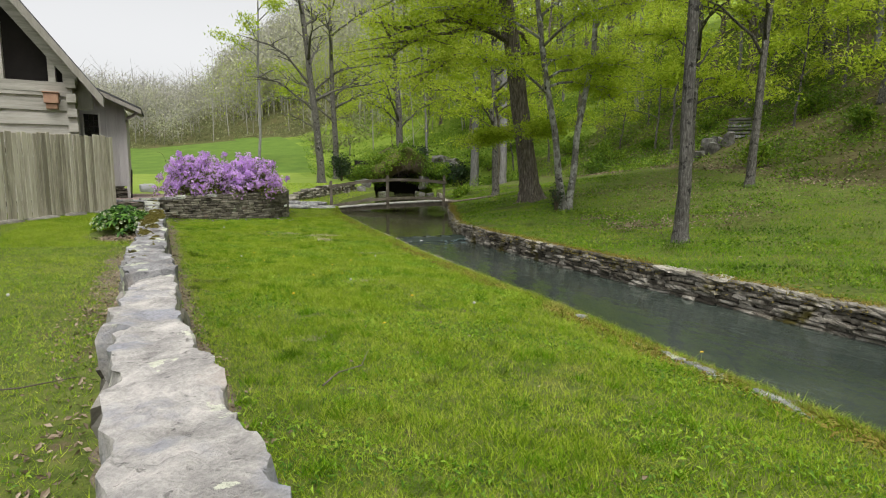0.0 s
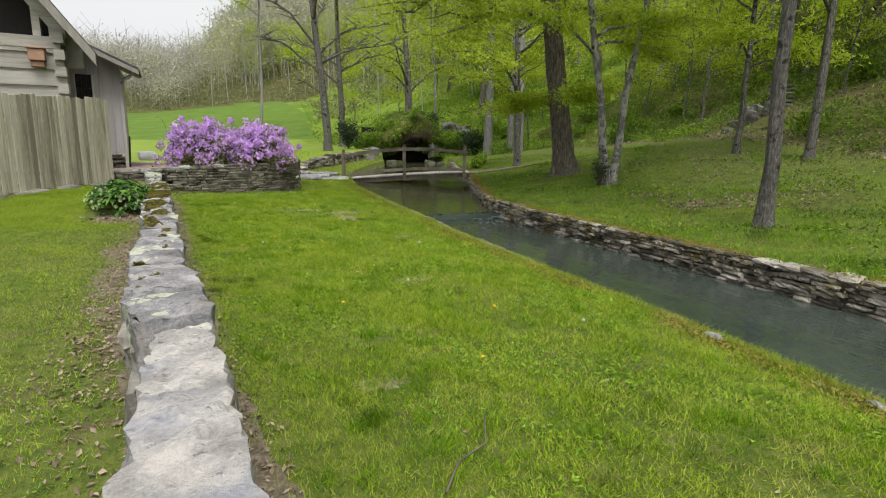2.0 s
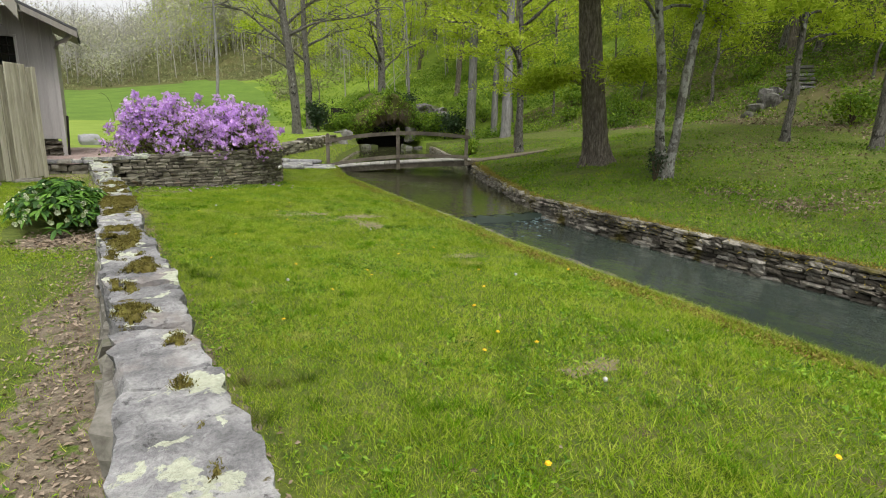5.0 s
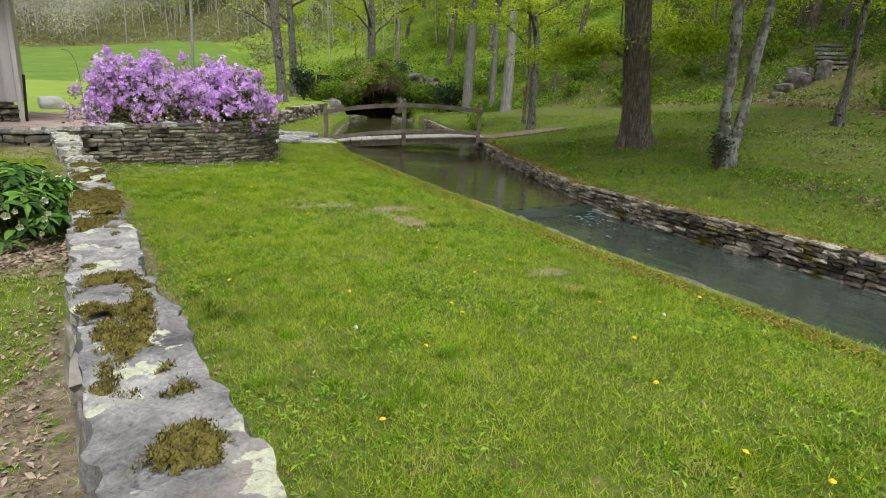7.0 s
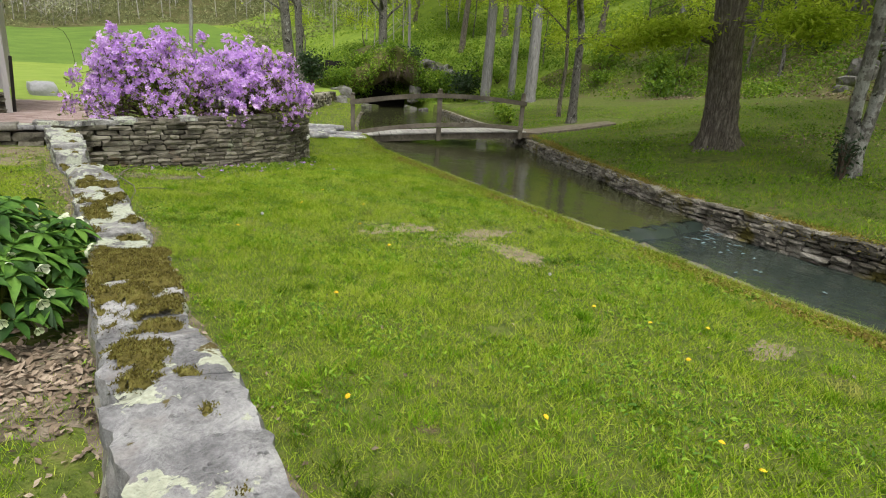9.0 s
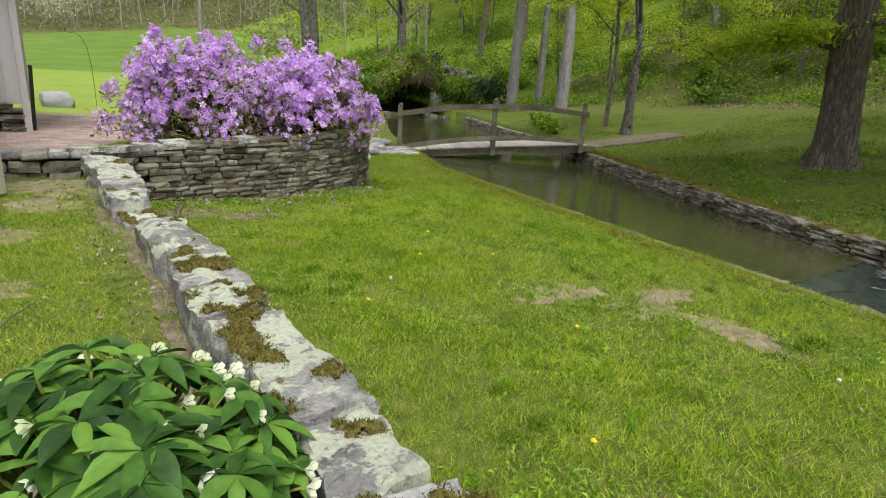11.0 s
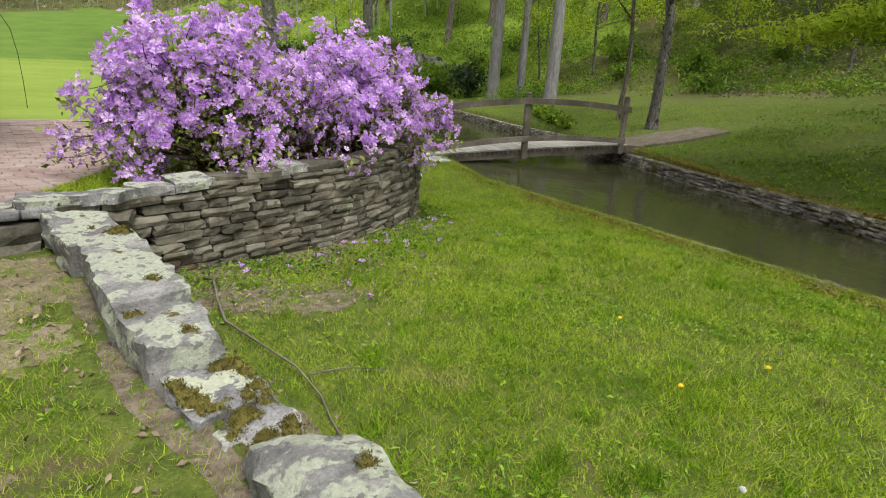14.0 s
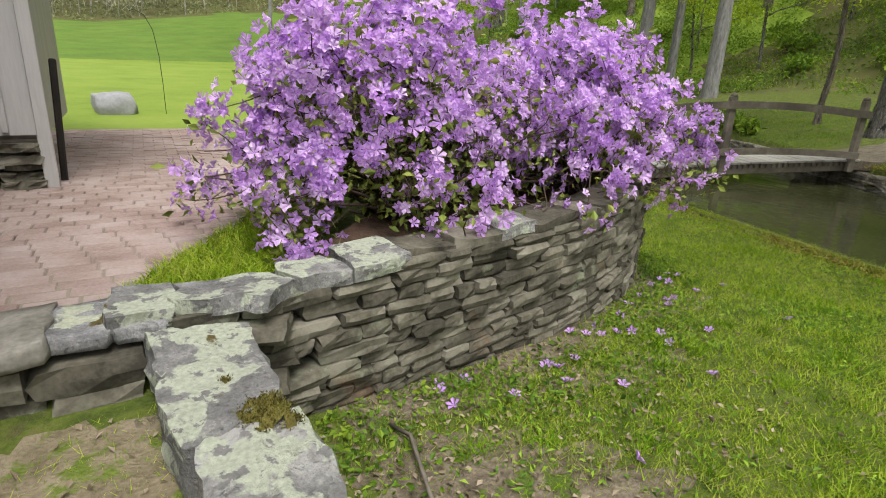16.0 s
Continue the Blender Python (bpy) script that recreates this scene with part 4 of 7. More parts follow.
s_corner = float(np.interp(-0.55, fine_pts[:80, 0], seg_len[:80]))
s_total = float(seg_len[-1])
planter = thing("stone_planter", (2.0, 19.2, 0.0), "curved raised planter of dry-stacked grey flat stones", "planter", kind="structure")
flat = unit_stones("flat_stone", 14, 41, (3, 2, 2), 0.24, 0.09)
rng = np.random.default_rng(42)


def rim(s):
    """Top of the stacked wall at length s."""
    return float(np.interp(s - s_corner, [-9, -0.3, 0.5, 1.2, 3, 5.2, 6], [0.6, 0.62, 0.64, 0.7, 0.74, 0.80, 0.8]))


count = 0
z = -0.26
course = 0
while z < 0.72:
    h = rng.uniform(0.058, 0.085)
    s = s_corner - 0.1 + rng.random() * 0.2
    while s < s_total - 0.2:
        ln = rng.uniform(0.13, 0.36)
        pm, a = along(s + ln / 2)
        if z + h * 0.7 < rim(s) and z + h > gz(pm[0], pm[1] - 0.25) - 0.05 and count < 420:
            depth = rng.uniform(0.2, 0.26)
            c, sn = math.cos(a), math.sin(a)
            inset = 0.11 + rng.uniform(-0.012, 0.015)
            part("flat_stone", flat[rng.integers(14)], M_slate, planter, m=pose(pm[0] - sn * inset, pm[1] + c * inset, z + h / 2, rng.normal(0, 1.0), rng.normal(0, 1.0), math.degrees(a) + rng.normal(0, 2)) @ Matrix.Diagonal((ln * 0.985, depth, h * rng.uniform(0.82, 0.97), 1)))
            count += 1
        s += ln
    z += h * 0.95
# copings
s = s_corner - 0.15
while s < s_total - 0.3:
    first = s < s_corner + 1.0 or s_corner + 1.6 < s < s_corner + 2.0
    ln = rng.uniform(0.18, 0.3) if first else rng.uniform(0.22, 0.4)
    pm, a = along(s + ln / 2)
    th = rng.uniform(0.06, 0.085) if first else rng.uniform(0.035, 0.055)
    v, q = lattice_box(5, 7, 3)
    p = cap_points(v, rng, 0.25, ln * 0.98, th)
    p = np.column_stack([p[:, 1], -p[:, 0], p[:, 2]])
    part("coping_stone", make_mesh("coping_stone", p, q), M_cap_lichen if first else M_slate, planter, m=pose(pm[0] - math.sin(a) * 0.14, pm[1] + math.cos(a) * 0.14, rim(s) + th / 2 - 0.02, rng.normal(0, 2), rng.normal(0, 2), math.degrees(a) + rng.normal(0, 4)))
    s += ln
# earth core behind the stones, and the mulch bed
g = Geo()
ss = np.linspace(s_corner - 0.1, s_total, 60)
v = []
for s in ss:
    pm, a = along(s)
    for off, z in ((0.13, -0.4), (0.13, rim(s) - 0.06), (0.4, rim(s) - 0.06), (0.4, -0.4)):
        v.append((pm[0] - math.sin(a) * off, pm[1] + math.cos(a) * off, z))
i = np.arange(len(ss) * 4).reshape(-1, 4)
g.add(v, np.stack([i[:-1], np.roll(i, -1, 1)[:-1], np.roll(i, -1, 1)[1:], i[1:]], -1).reshape(-1, 4))
part("earth_core", g.mesh("earth_core"), M_core, planter)
g = Geo()
inner = []
for s in np.linspace(s_corner + 0.5, s_total, 40):
    pm, a = along(s)
    inner.append((pm[0] - math.sin(a) * 0.2, pm[1] + math.cos(a) * 0.2))
inner = np.array(inner)
mid_pt = np.array([1.9, 20.2])
rings = []
for k in range(9):
    w = k / 8
    ring = inner * (1 - w) + mid_pt * w
    zz = 0.60 + 0.06 * np.sin(ring[:, 0] * 5) * np.cos(ring[:, 1] * 4) + 0.12 * w
    rings.append(np.column_stack([ring, zz]))
v = np.concatenate(rings)
n = len(inner)
i = np.arange(9 * n).reshape(9, n)
q = np.stack([i[:-1, :-1], i[:-1, 1:], i[1:, 1:], i[1:, :-1]], -1).reshape(-1, 4)
part("mulch_bed", make_mesh("mulch_bed", v, q, True), M_soil, planter, "dark brown bark mulch")

# patio retaining wall west of the garden wall
patio_wall = thing("patio_wall", (-2.0, 17.95, 0.4), "low rough stone retaining wall along the brick patio", "stone wall", kind="structure")
for course in range(2):
    x = -0.5 + rng.uniform(-0.1, 0.05)
    while x > -4.2:
        ln = rng.uniform(0.16, 0.38)
        part("wall_stone", flat[rng.integers(14)], M_rubble, patio_wall, m=pose(x - ln / 2, 18.04 + rng.uniform(-0.02, 0.02), 0.365 + course * 0.115, rng.normal(0, 2), rng.normal(0, 2), rng.normal(0, 3)) @ Matrix.Diagonal((ln * 0.98, 0.3, 0.118, 1)))
        x -= ln
x = -0.5
while x > -4.2:
    ln = rng.uniform(0.18, 0.36)
    v, q = lattice_box(6, 8, 3)
    p = cap_points(v, rng, rng.uniform(0.26, 0.36), ln * 0.97, rng.uniform(0.06, 0.1))
    p = np.column_stack([p[:, 1], -p[:, 0], p[:, 2]])
    part("coping_stone", make_mesh("coping_stone", p, q, True), M_rubble if rng.random() < 0.6 else M_cap, patio_wall, m=pose(x - ln / 2, 18.06 + rng.normal(0, 0.015), 0.6, rng.normal(0, 2), rng.normal(0, 2), rng.normal(0, 3)))
    x -= ln

# ---- brick patio ----
patio = thing("brick_patio", (-1.5, 21.5, 0.52), "worn pinkish brick patio in running bond with mossy joints", "patio", kind="structure")
outline = [(-7, 18.2), (-0.75, 18.2), (-0.45, 18.75), (0.1, 19.5), (0.5, 21), (0.6, 24.5), (-7, 24.8)]
me = bpy.data.meshes.new("joint_bed")
me.from_pydata([(x, y, 0.529) for x, y in outline] + [(x, y, 0.3) for x, y in outline], [], [tuple(range(len(outline)))] + [(k, k + len(outline), (k + 1) % len(outline) + len(outline), (k + 1) % len(outline)) for k in range(len(outline))])
part("joint_bed", me, M_joint, patio)
rng = np.random.default_rng(8)
brick_v, brick_q = bevel_box(0.205, 0.1, 0.05, 0.006)
brick_me = make_mesh("brick", brick_v, [np.array(brick_q[0]), np.array(brick_q[1])])
rest = Geo()
placed = 0


def right_edge(y):
    return float(np.interp(y, [18.2, 18.75, 19.5, 21, 24.5], [-0.75, -0.45, 0.1, 0.5, 0.6]))


for r in range(60):
    yb = 18.28 + r * 0.108
    xb = right_edge(yb) - 0.12 - (0.108 if r % 2 else 0.0)
    while xb > -4.5:
        zb = 0.535 + 0.006 * math.sin(xb * 2.1) * math.cos(yb * 1.7) + rng.normal(0, 0.0015)
        m = pose(xb, yb, zb - 0.02, rng.normal(0, 0.7), rng.normal(0, 0.7), rng.normal(0, 0.8))
        if placed < 300 and yb < 22.4 and xb > -1.7:
            part("brick", brick_me, M_brick, patio, m=m)
            placed += 1
        else:
            rest.box((0.205, 0.1, 0.05), m)
        xb -= 0.213
part("far_bricks", rest.mesh("far_bricks"), M_brick, patio, kind="stuff")

# ---- stone walls of the far bank ----
bank_wall = thing("bank_wall", (7.2, 12, -0.3), "dry-stacked mossy stone wall along the stream", "stone wall", kind="structure")
bankst = unit_stones("bank_stone", 12, 51, (4, 2, 2), 0.22, 0.12)
rng = np.random.default_rng(52)
joined = Geo()
placed = 0
raw = [(np.array([v.co[:] for v in mm.vertices]), np.array([p.vertices[:] for p in mm.polygons])) for mm in bankst]
for course in range(9):
    y = -14 + rng.random() * 0.3
    while y < 34.5:
        ln = rng.uniform(0.12, 0.34)
        dydx = (float(far_x(y + ln + 0.1)) - float(far_x(y - 0.1))) / (ln + 0.2)
        h = 0.058
        z = -0.42 + course * h
        top = gz(float(far_x(y)) + 0.2, y)
        step = ln / math.hypot(1, dydx)
        if z + 0.02 < top:
            a = math.degrees(math.atan2(1, dydx))
            m = pose(float(far_x(y + step / 2)) + 0.06 + rng.uniform(-0.04, 0.03), y + step / 2, z + h / 2, rng.normal(0, 3), rng.normal(0, 3), a + rng.normal(0, 5)) @ Matrix.Diagonal((ln * 0.98, rng.uniform(0.2, 0.3), h * rng.uniform(0.75, 1.05), 1))
            if 4.5 < y < 11.5 and placed < 320:
                part("bank_stone", bankst[rng.integers(12)], M_bankstone, bank_wall, m=m)
                placed += 1
            else:
                v, q = raw[rng.integers(12)]
                r = np.array(m)
                joined.add(v @ r[:3, :3].T + r[:3, 3], q)
        y += step
part("bank_stones", joined.mesh("bank_stones"), M_bankstone, bank_wall, kind="stuff")
# edging stones that show through the turf of the lawn's bank
near_wall = thing("near_bank_edging", (4.6, 9, -0.3), "flat mossy edging stones along the lawn's bank", "stone edging", kind="structure")
rng = np.random.default_rng(53)
joined = Geo()
for course in range(4):
    y = -10.0
    while y < 34:
        ln = rng.uniform(0.2, 0.5)
        dydx = (float(near_x(y + ln + 0.1)) - float(near_x(y - 0.1))) / (ln + 0.2)
        z = -0.48 + course * 0.09
        nxp = float(near_x(y + ln / 2))
        if z < gz(nxp - 0.15, y) - 0.07:
            v, q = raw[rng.integers(12)]
            m = pose(nxp + 0.0 + rng.uniform(-0.03, 0.03), y + ln / 2, z + 0.045, rng.normal(0, 3), rng.normal(0, 3), math.degrees(math.atan2(1, dydx)) + rng.normal(0, 4)) @ Matrix.Diagonal((ln * 1.04, 0.28, 0.09, 1))
            r = np.array(m)
            joined.add(v @ r[:3, :3].T + r[:3, 3], q)
        y += ln / math.hypot(1, dydx)
part("edging_stones", joined.mesh("edging_stones"), M_bankstone, near_wall, kind="stuff")
for y, ln, w in [(2.2, .5, .22), (2.85, .42, .2), (3.2, .3, .16), (3.75, .32, .14), (4.6, .25, .12)]:
    v, q = lattice_box(5, 4, 2)
    p = stone_points(v, rng, (w, ln, 0.12), 0.25, 0.14, 4.0)
    nxp = float(near_x(y))
    part("edging_stone", make_mesh("edging_stone", p, q, True), M_cap, near_wall, m=pose(nxp - 0.05, y, gz(nxp - 0.1, y) - 0.045, 3, 6, rng.normal(-8, 6)))

# ---- footbridge ----
PL, PM, PR = np.array([6.1, 22.75]), np.array([8.2, 21.78]), np.array([10.34, 20.8])
axis = (PR - PL) / np.linalg.norm(PR - PL)
back = np.array([-axis[1], axis[0]])
span = float(np.linalg.norm(PR - PL))
head = math.degrees(math.atan2(axis[1], axis[0]))
bridge = thing("footbridge", (float(PM[0]), float(PM[1]), 0.1), "small arched footbridge of weathered grey timber with one handrail", "bridge")


def bridge_xyz(s, off, z):
    p = PL + axis * s + back * off
    return (float(p[0]), float(p[1]), z)


def arch(s):
    """Height of the deck at s metres along the bridge."""
    u = s / span
    return -0.05 + 0.34 * u + 0.03 * (1 - (2 * u - 1) ** 2)


def beam(pts, w, h):
    """A bent timber through points, w across and h deep."""
    pts = np.asarray(pts)
    v = []
    for p in pts:
        for o, dz in ((-w / 2, -h / 2), (w / 2, -h / 2), (w / 2, h / 2), (-w / 2, h / 2)):
            v.append((p[0] + back[0] * o, p[1] + back[1] * o, p[2] + dz))
    n = len(pts)
    i = np.arange(n * 4).reshape(n, 4)
    q = np.stack([i[:-1], i[1:], np.roll(i, -1, 1)[1:], np.roll(i, -1, 1)[:-1]], -1).reshape(-1, 4)
    q = np.concatenate([q, [i[0], i[-1][::-1]]])
    return make_mesh("beam", v, q)


rng = np.random.default_rng(61)
deck_w = 1.25
n_planks = 30
for k in range(n_planks):
    s = (k + 0.5) / n_planks * (span + 0.3) - 0.1
    v, q = bevel_box((span + 0.3) / n_planks - 0.012, deck_w + rng.uniform(-0.02, 0.02), 0.035, 0.005)
    tilt = math.degrees(math.atan((arch(s + 0.1) - arch(s - 0.1)) / 0.2))
    part("plank", make_mesh("plank", v, [np.array(q[0]), np.array(q[1])]), M_deck, bridge, m=pose(*bridge_xyz(s, deck_w / 2 + 0.05, arch(s)), 0, -tilt, head + rng.normal(0, 0.5)))
sp = np.linspace(0.0, span, 17)
for off in (0.14, deck_w - 0.05):
    part("stringer", beam([bridge_xyz(s, off, arch(s) - 0.105) for s in sp], 0.07, 0.16), M_wood, bridge)
for k in range(44):
    s = 0.12 + (span - 0.24) * k / 43
    v, q = bevel_box(0.05, 0.03, 0.06, 0.004)
    part("joist_end", make_mesh("joist_end", v, [np.array(q[0]), np.array(q[1])]), M_wood, bridge, m=pose(*bridge_xyz(s, 0.085, arch(s) - 0.06), 0, 0, head))
for s, zb, zt, w in [(0.0, -0.2, 1.04, 0.11), (span / 2, -0.06, 1.28, 0.125), (span, 0.1, 1.3, 0.11)]:
    lean = rng.normal(0, 0.8)
    v, q = bevel_box(w, 0.1, zt - zb, 0.012)
    post = part("post", make_mesh("post", v, [np.array(q[0]), np.array(q[1])]), M_wood, bridge, m=pose(*bridge_xyz(s, 0.03, (zb + zt) / 2), 0, lean, head))
    g = Geo()
    g.tube([(0, 0, 0), (0, 0, 0.02), (0, 0, 0.05), (0, 0, 0.065)], [0.05, 0.062, 0.05, 0.01], 8)
    part("finial", g.mesh("finial", True), M_wood, post, m=pose(*bridge_xyz(s, 0.03, zt - 0.005)))
rail_z = lambda s: float(np.interp(s, sp, [0.85 + 0.22 * (s_ / span) + 0.19 * (1 - (2 * s_ / span - 1) ** 2) for s_ in sp]))
part("top_rail", beam([bridge_xyz(s, -0.035, rail_z(s)) for s in np.linspace(-0.08, span + 0.1, 17)], 0.045, 0.12), M_wood, bridge)
part("lower_rail", beam([bridge_xyz(s, -0.035, arch(s) + 0.10 + 0.13 * (1 - (2 * s / span - 1) ** 2)) for s in np.linspace(-0.05, span + 0.05, 17)], 0.045, 0.11), M_wood, bridge)
# stone steps on the patio side, and the path on the wood side
steps = thing("stone_steps", (4.9, 21.6, 0.1), "flat pale stone slabs leading to the footbridge", "steps", kind="structure")
for x, y, lx, ly, z, th, r in [(5.3, 21.95, 1.5, .5, .03, .1, -20), (5.6, 22.6, 1.3, .7, .04, .1, -22), (4.5, 21.9, 1.0, .5, .1, .12, -12), (4.8, 22.5, 1.3, .6, .12, .12, -16), (4.2, 23.0, 1.3, .7, .22, .12, -10), (5.4, 23.2, 1.2, .7, .16, .12, -22)]:
    v, q = lattice_box(7, 5, 2)
    p = stone_points(v, rng, (lx, ly, th), 0.12, 0.09, 3.0)
    part("slab", make_mesh("slab", p, q, True), M_cap, steps, m=pose(x, y, z, rng.normal(0, 1), rng.normal(0, 1), r))
g = Geo()
e0, e1 = np.array([10.35, 20.85]), np.array([11.0, 22.1])
tops = []
for t in np.linspace(0, 1, 30):
    a_ = e0 * (1 - t) + np.array([12.9, 19.6]) * t + np.array([0.0, -0.12]) * math.sin(t * 3.1)
    b_ = e1 * (1 - t) + np.array([14.0, 20.9]) * t
    a_ = a_ + np.array([0, 0.10 * noise.noise(Vector((t * 9, 1, 0)))])
    b_ = b_ + np.array([0, 0.2 * noise.noise(Vector((t * 7, 5, 0)))])
    za, zb = max(0.29, gz(*a_) + 0.06), max(0.29, gz(*b_) + 0.025)
    tops.append([(a_[0], a_[1], za - 0.16), (a_[0], a_[1], za), ((a_[0] * 2 + b_[0]) / 3, (a_[1] * 2 + b_[1]) / 3, za * 0.67 + zb * 0.33 + 0.01), (b_[0], b_[1], zb), (b_[0], b_[1], zb - 0.3)])
v = np.array(tops).reshape(-1, 3)
i = np.arange(len(v)).reshape(30, 5)
q = np.stack([i[:-1, :-1], i[1:, :-1], i[1:, 1:], i[:-1, 1:]], -1).reshape(-1, 4)
g.add(v, q)
solo("path", g.mesh("path"), M_path, "trodden gravel path meeting the footbridge", "path", kind="structure")


# ---- house and fence ----
house = thing("log_house", (-4.5, 18, 0.4), "old grey hewn-log house with white chinking and a board lean-to", "house")
LOGY, LEANY = 15.9, 20.95
corner_x = -1.86
rng = np.random.default_rng(71)
# log gable wall
g = Geo()
g.box((5.2, 0.14, 3.2), pose(corner_x - 2.72, LOGY + 0.16, 1.75))
part("chinking", g.mesh("chinking"), M_chink, house, "white lime chinking between the logs")
for k in range(9):
    z = 0.6 + k * 0.335
    ln = 5.4
    v, q = lattice_box(24, 3, 3)
    p = stone_points(v, rng, (ln, 0.22, 0.26), 0.0, 0.016, 2.0)
    part("log", make_mesh("log", p, q), M_log, house, m=pose(corner_x - ln / 2 + rng.uniform(0.0, 0.06), LOGY + 0.1, z, 0, rng.normal(0, 0.2), 0))
    v, q = lattice_box(3, 4, 3)
    p = stone_points(v, rng, (0.2, 0.34, 0.2), 0.06, 0.03, 2)
    part("log_end", make_mesh("log_end", p, q), M_log, house, m=pose(corner_x - 0.02, LOGY + 0.04, z + 0.168))
# open gable above the logs: a near-black plate stands for the unlit loft behind a timber frame


def prism(pts2, y0, y1):
    """An upright plate with the (x, z) outline pts2 between two y planes."""
    n = len(pts2)
    v = [(x, y0, z) for x, z in pts2] + [(x, y1, z) for x, z in pts2]
    me = bpy.data.meshes.new("plate")
    me.from_pydata(v, [], [tuple(range(n)), tuple(range(2 * n - 1, n - 1, -1))] + [(k, k + n, (k + 1) % n + n, (k + 1) % n) for k in range(n)])
    me.update()
    return me


part("gable_opening", prism([(-6.9, 3.4), (-1.75, 3.4), (-1.75, 3.7), (-4.6, 7.3), (-6.9, 4.6)], LOGY + 0.45, LOGY + 0.5), M_dark, house, "near-black plate standing for the shade of the open loft behind the gable")
part("gable_beam", prism([(-6.8, 3.24), (-1.9, 3.24), (-1.9, 3.47), (-6.8, 3.47)], LOGY - 0.02, LOGY + 0.2), M_log, house)
part("gable_post", prism([(-2.31, 3.47), (-2.17, 3.47), (-2.17, 3.98), (-2.31, 4.16)], LOGY, LOGY + 0.16), M_log, house)
part("gable_post", prism([(-3.3, 3.47), (-3.14, 3.47), (-3.14, 5.2), (-3.3, 5.4)], LOGY, LOGY + 0.16), M_log, house)
part("gable_post", prism([(-4.7, 3.47), (-4.5, 3.47), (-4.5, 7.1), (-4.7, 7.1)], LOGY, LOGY + 0.16), M_log, house)
part("gable_rafter", prism([(-4.6, 7.4), (-4.6, 7.02), (-2.03, 3.66), (-2.03, 3.47), (-1.75, 3.47), (-1.75, 3.7)], LOGY - 0.03, LOGY + 0.12), M_log, house)
part("gable_corner_board", prism([(-1.9, 2.9), (-1.5, 2.9), (-1.5, 3.3), (-1.8, 3.72), (-1.9, 3.72)], LOGY + 0.25, LOGY + 0.3), M_board, house)
# lean-to: a board wall with battens on a stack of flat stones, with a corner post
flat_house = unit_stones("base_stone", 6, 72, (4, 3, 2), 0.2, 0.2)
annex = part("lean_to_wall", prism([(-4.6, 0.93), (-1.08, 0.93), (-1.08, 3.54), (-1.74, 3.83), (-4.6, 3.83)], LEANY + 0.02, LEANY + 0.1), M_panel, house, "grey-lilac vertical boards with battens")
v, q = bevel_box(0.09, 0.05, 2.75, 0.006)
part("corner_board", make_mesh("board", v, [np.array(q[0]), np.array(q[1])]), M_panel, annex, m=pose(-1.1, LEANY, 1.9))
for k in range(6):
    top = min(3.82, 3.52 + (0.25 + k * 0.29) * 0.44)
    v, q = bevel_box(0.045, 0.03, top - 0.95, 0.006)
    part("batten", make_mesh("batten", v, [np.array(q[0]), np.array(q[1])]), M_panel, annex, m=pose(-1.33 - k * 0.29, LEANY + 0.006, (top + 0.95) / 2))
g = Geo()
g.box((0.08, 1.9, 2.45), pose(-1.12, LEANY + 1.08, 2.15))
part("lean_to_side", g.mesh("lean_to_side"), M_panel, house, "grey-lilac painted siding")
for course in range(5):
    x = -1.12
    while x > -3.2:
        ln = rng.uniform(0.25, 0.5)
        part("base_stone", flat_house[rng.integers(6)], M_slate, house, m=pose(x - ln / 2, 21.08 + rng.uniform(-0.05, 0.03), 0.56 + course * 0.07, rng.normal(0, 3), rng.normal(0, 3), rng.normal(0, 5)) @ Matrix.Diagonal((ln, 0.3, 0.07, 1)))
        x -= ln
# window
window = part("window", make_mesh("pane", *(lambda v, q: (v, [np.array(q[0]), np.array(q[1])]))(*bevel_box(0.40, 0.02, 0.76, 0.004))), M_glass, house, "small dark window in a grey frame", m=pose(-2.01, LEANY - 0.03, 2.8))
for nm, sx, sz, dx, dz, mt in [("frame_side", .05, .86, -.22, 0, M_panel), ("frame_side", .05, .86, .22, 0, M_white), ("frame_head", .49, .045, 0, .4, M_panel), ("frame_sill", .5, .05, 0, -.405, M_white), ("muntin", .018, .76, -.065, 0, M_black), ("muntin", .018, .76, .065, 0, M_black), ("muntin", .4, .022, 0, .0, M_black), ("muntin", .4, .018, 0, .19, M_black), ("muntin", .4, .018, 0, -.19, M_black)]:
    v, q = bevel_box(sx, 0.045, sz, 0.006)
    part(nm, make_mesh(nm, v, [np.array(q[0]), np.array(q[1])]), mt, window, m=pose(-2.01 + dx, LEANY - 0.04, 2.8 + dz))


# roof: steep main slope, shallower lean-to slope
def slab(pts2, y0, y1, th):
    """A roof slab through (x, z) points, from y0 to y1."""
    v = []
    for x, z in pts2:
        v += [(x, y0, z), (x, y1, z), (x, y0, z - th), (x, y1, z - th)]
    q = []
    for k in range(len(pts2) - 1):
        a, b = 4 * k, 4 * k + 4
        q += [(a, b, b + 1, a + 1), (a + 2, a + 3, b + 3, b + 2), (a, a + 2, b + 2, b), (a + 1, b + 1, b + 3, a + 3)]
    e = 4 * (len(pts2) - 1)
    q += [(0, 1, 3, 2), (e, e + 2, e + 3, e + 1)]
    return make_mesh("slab", v, q)


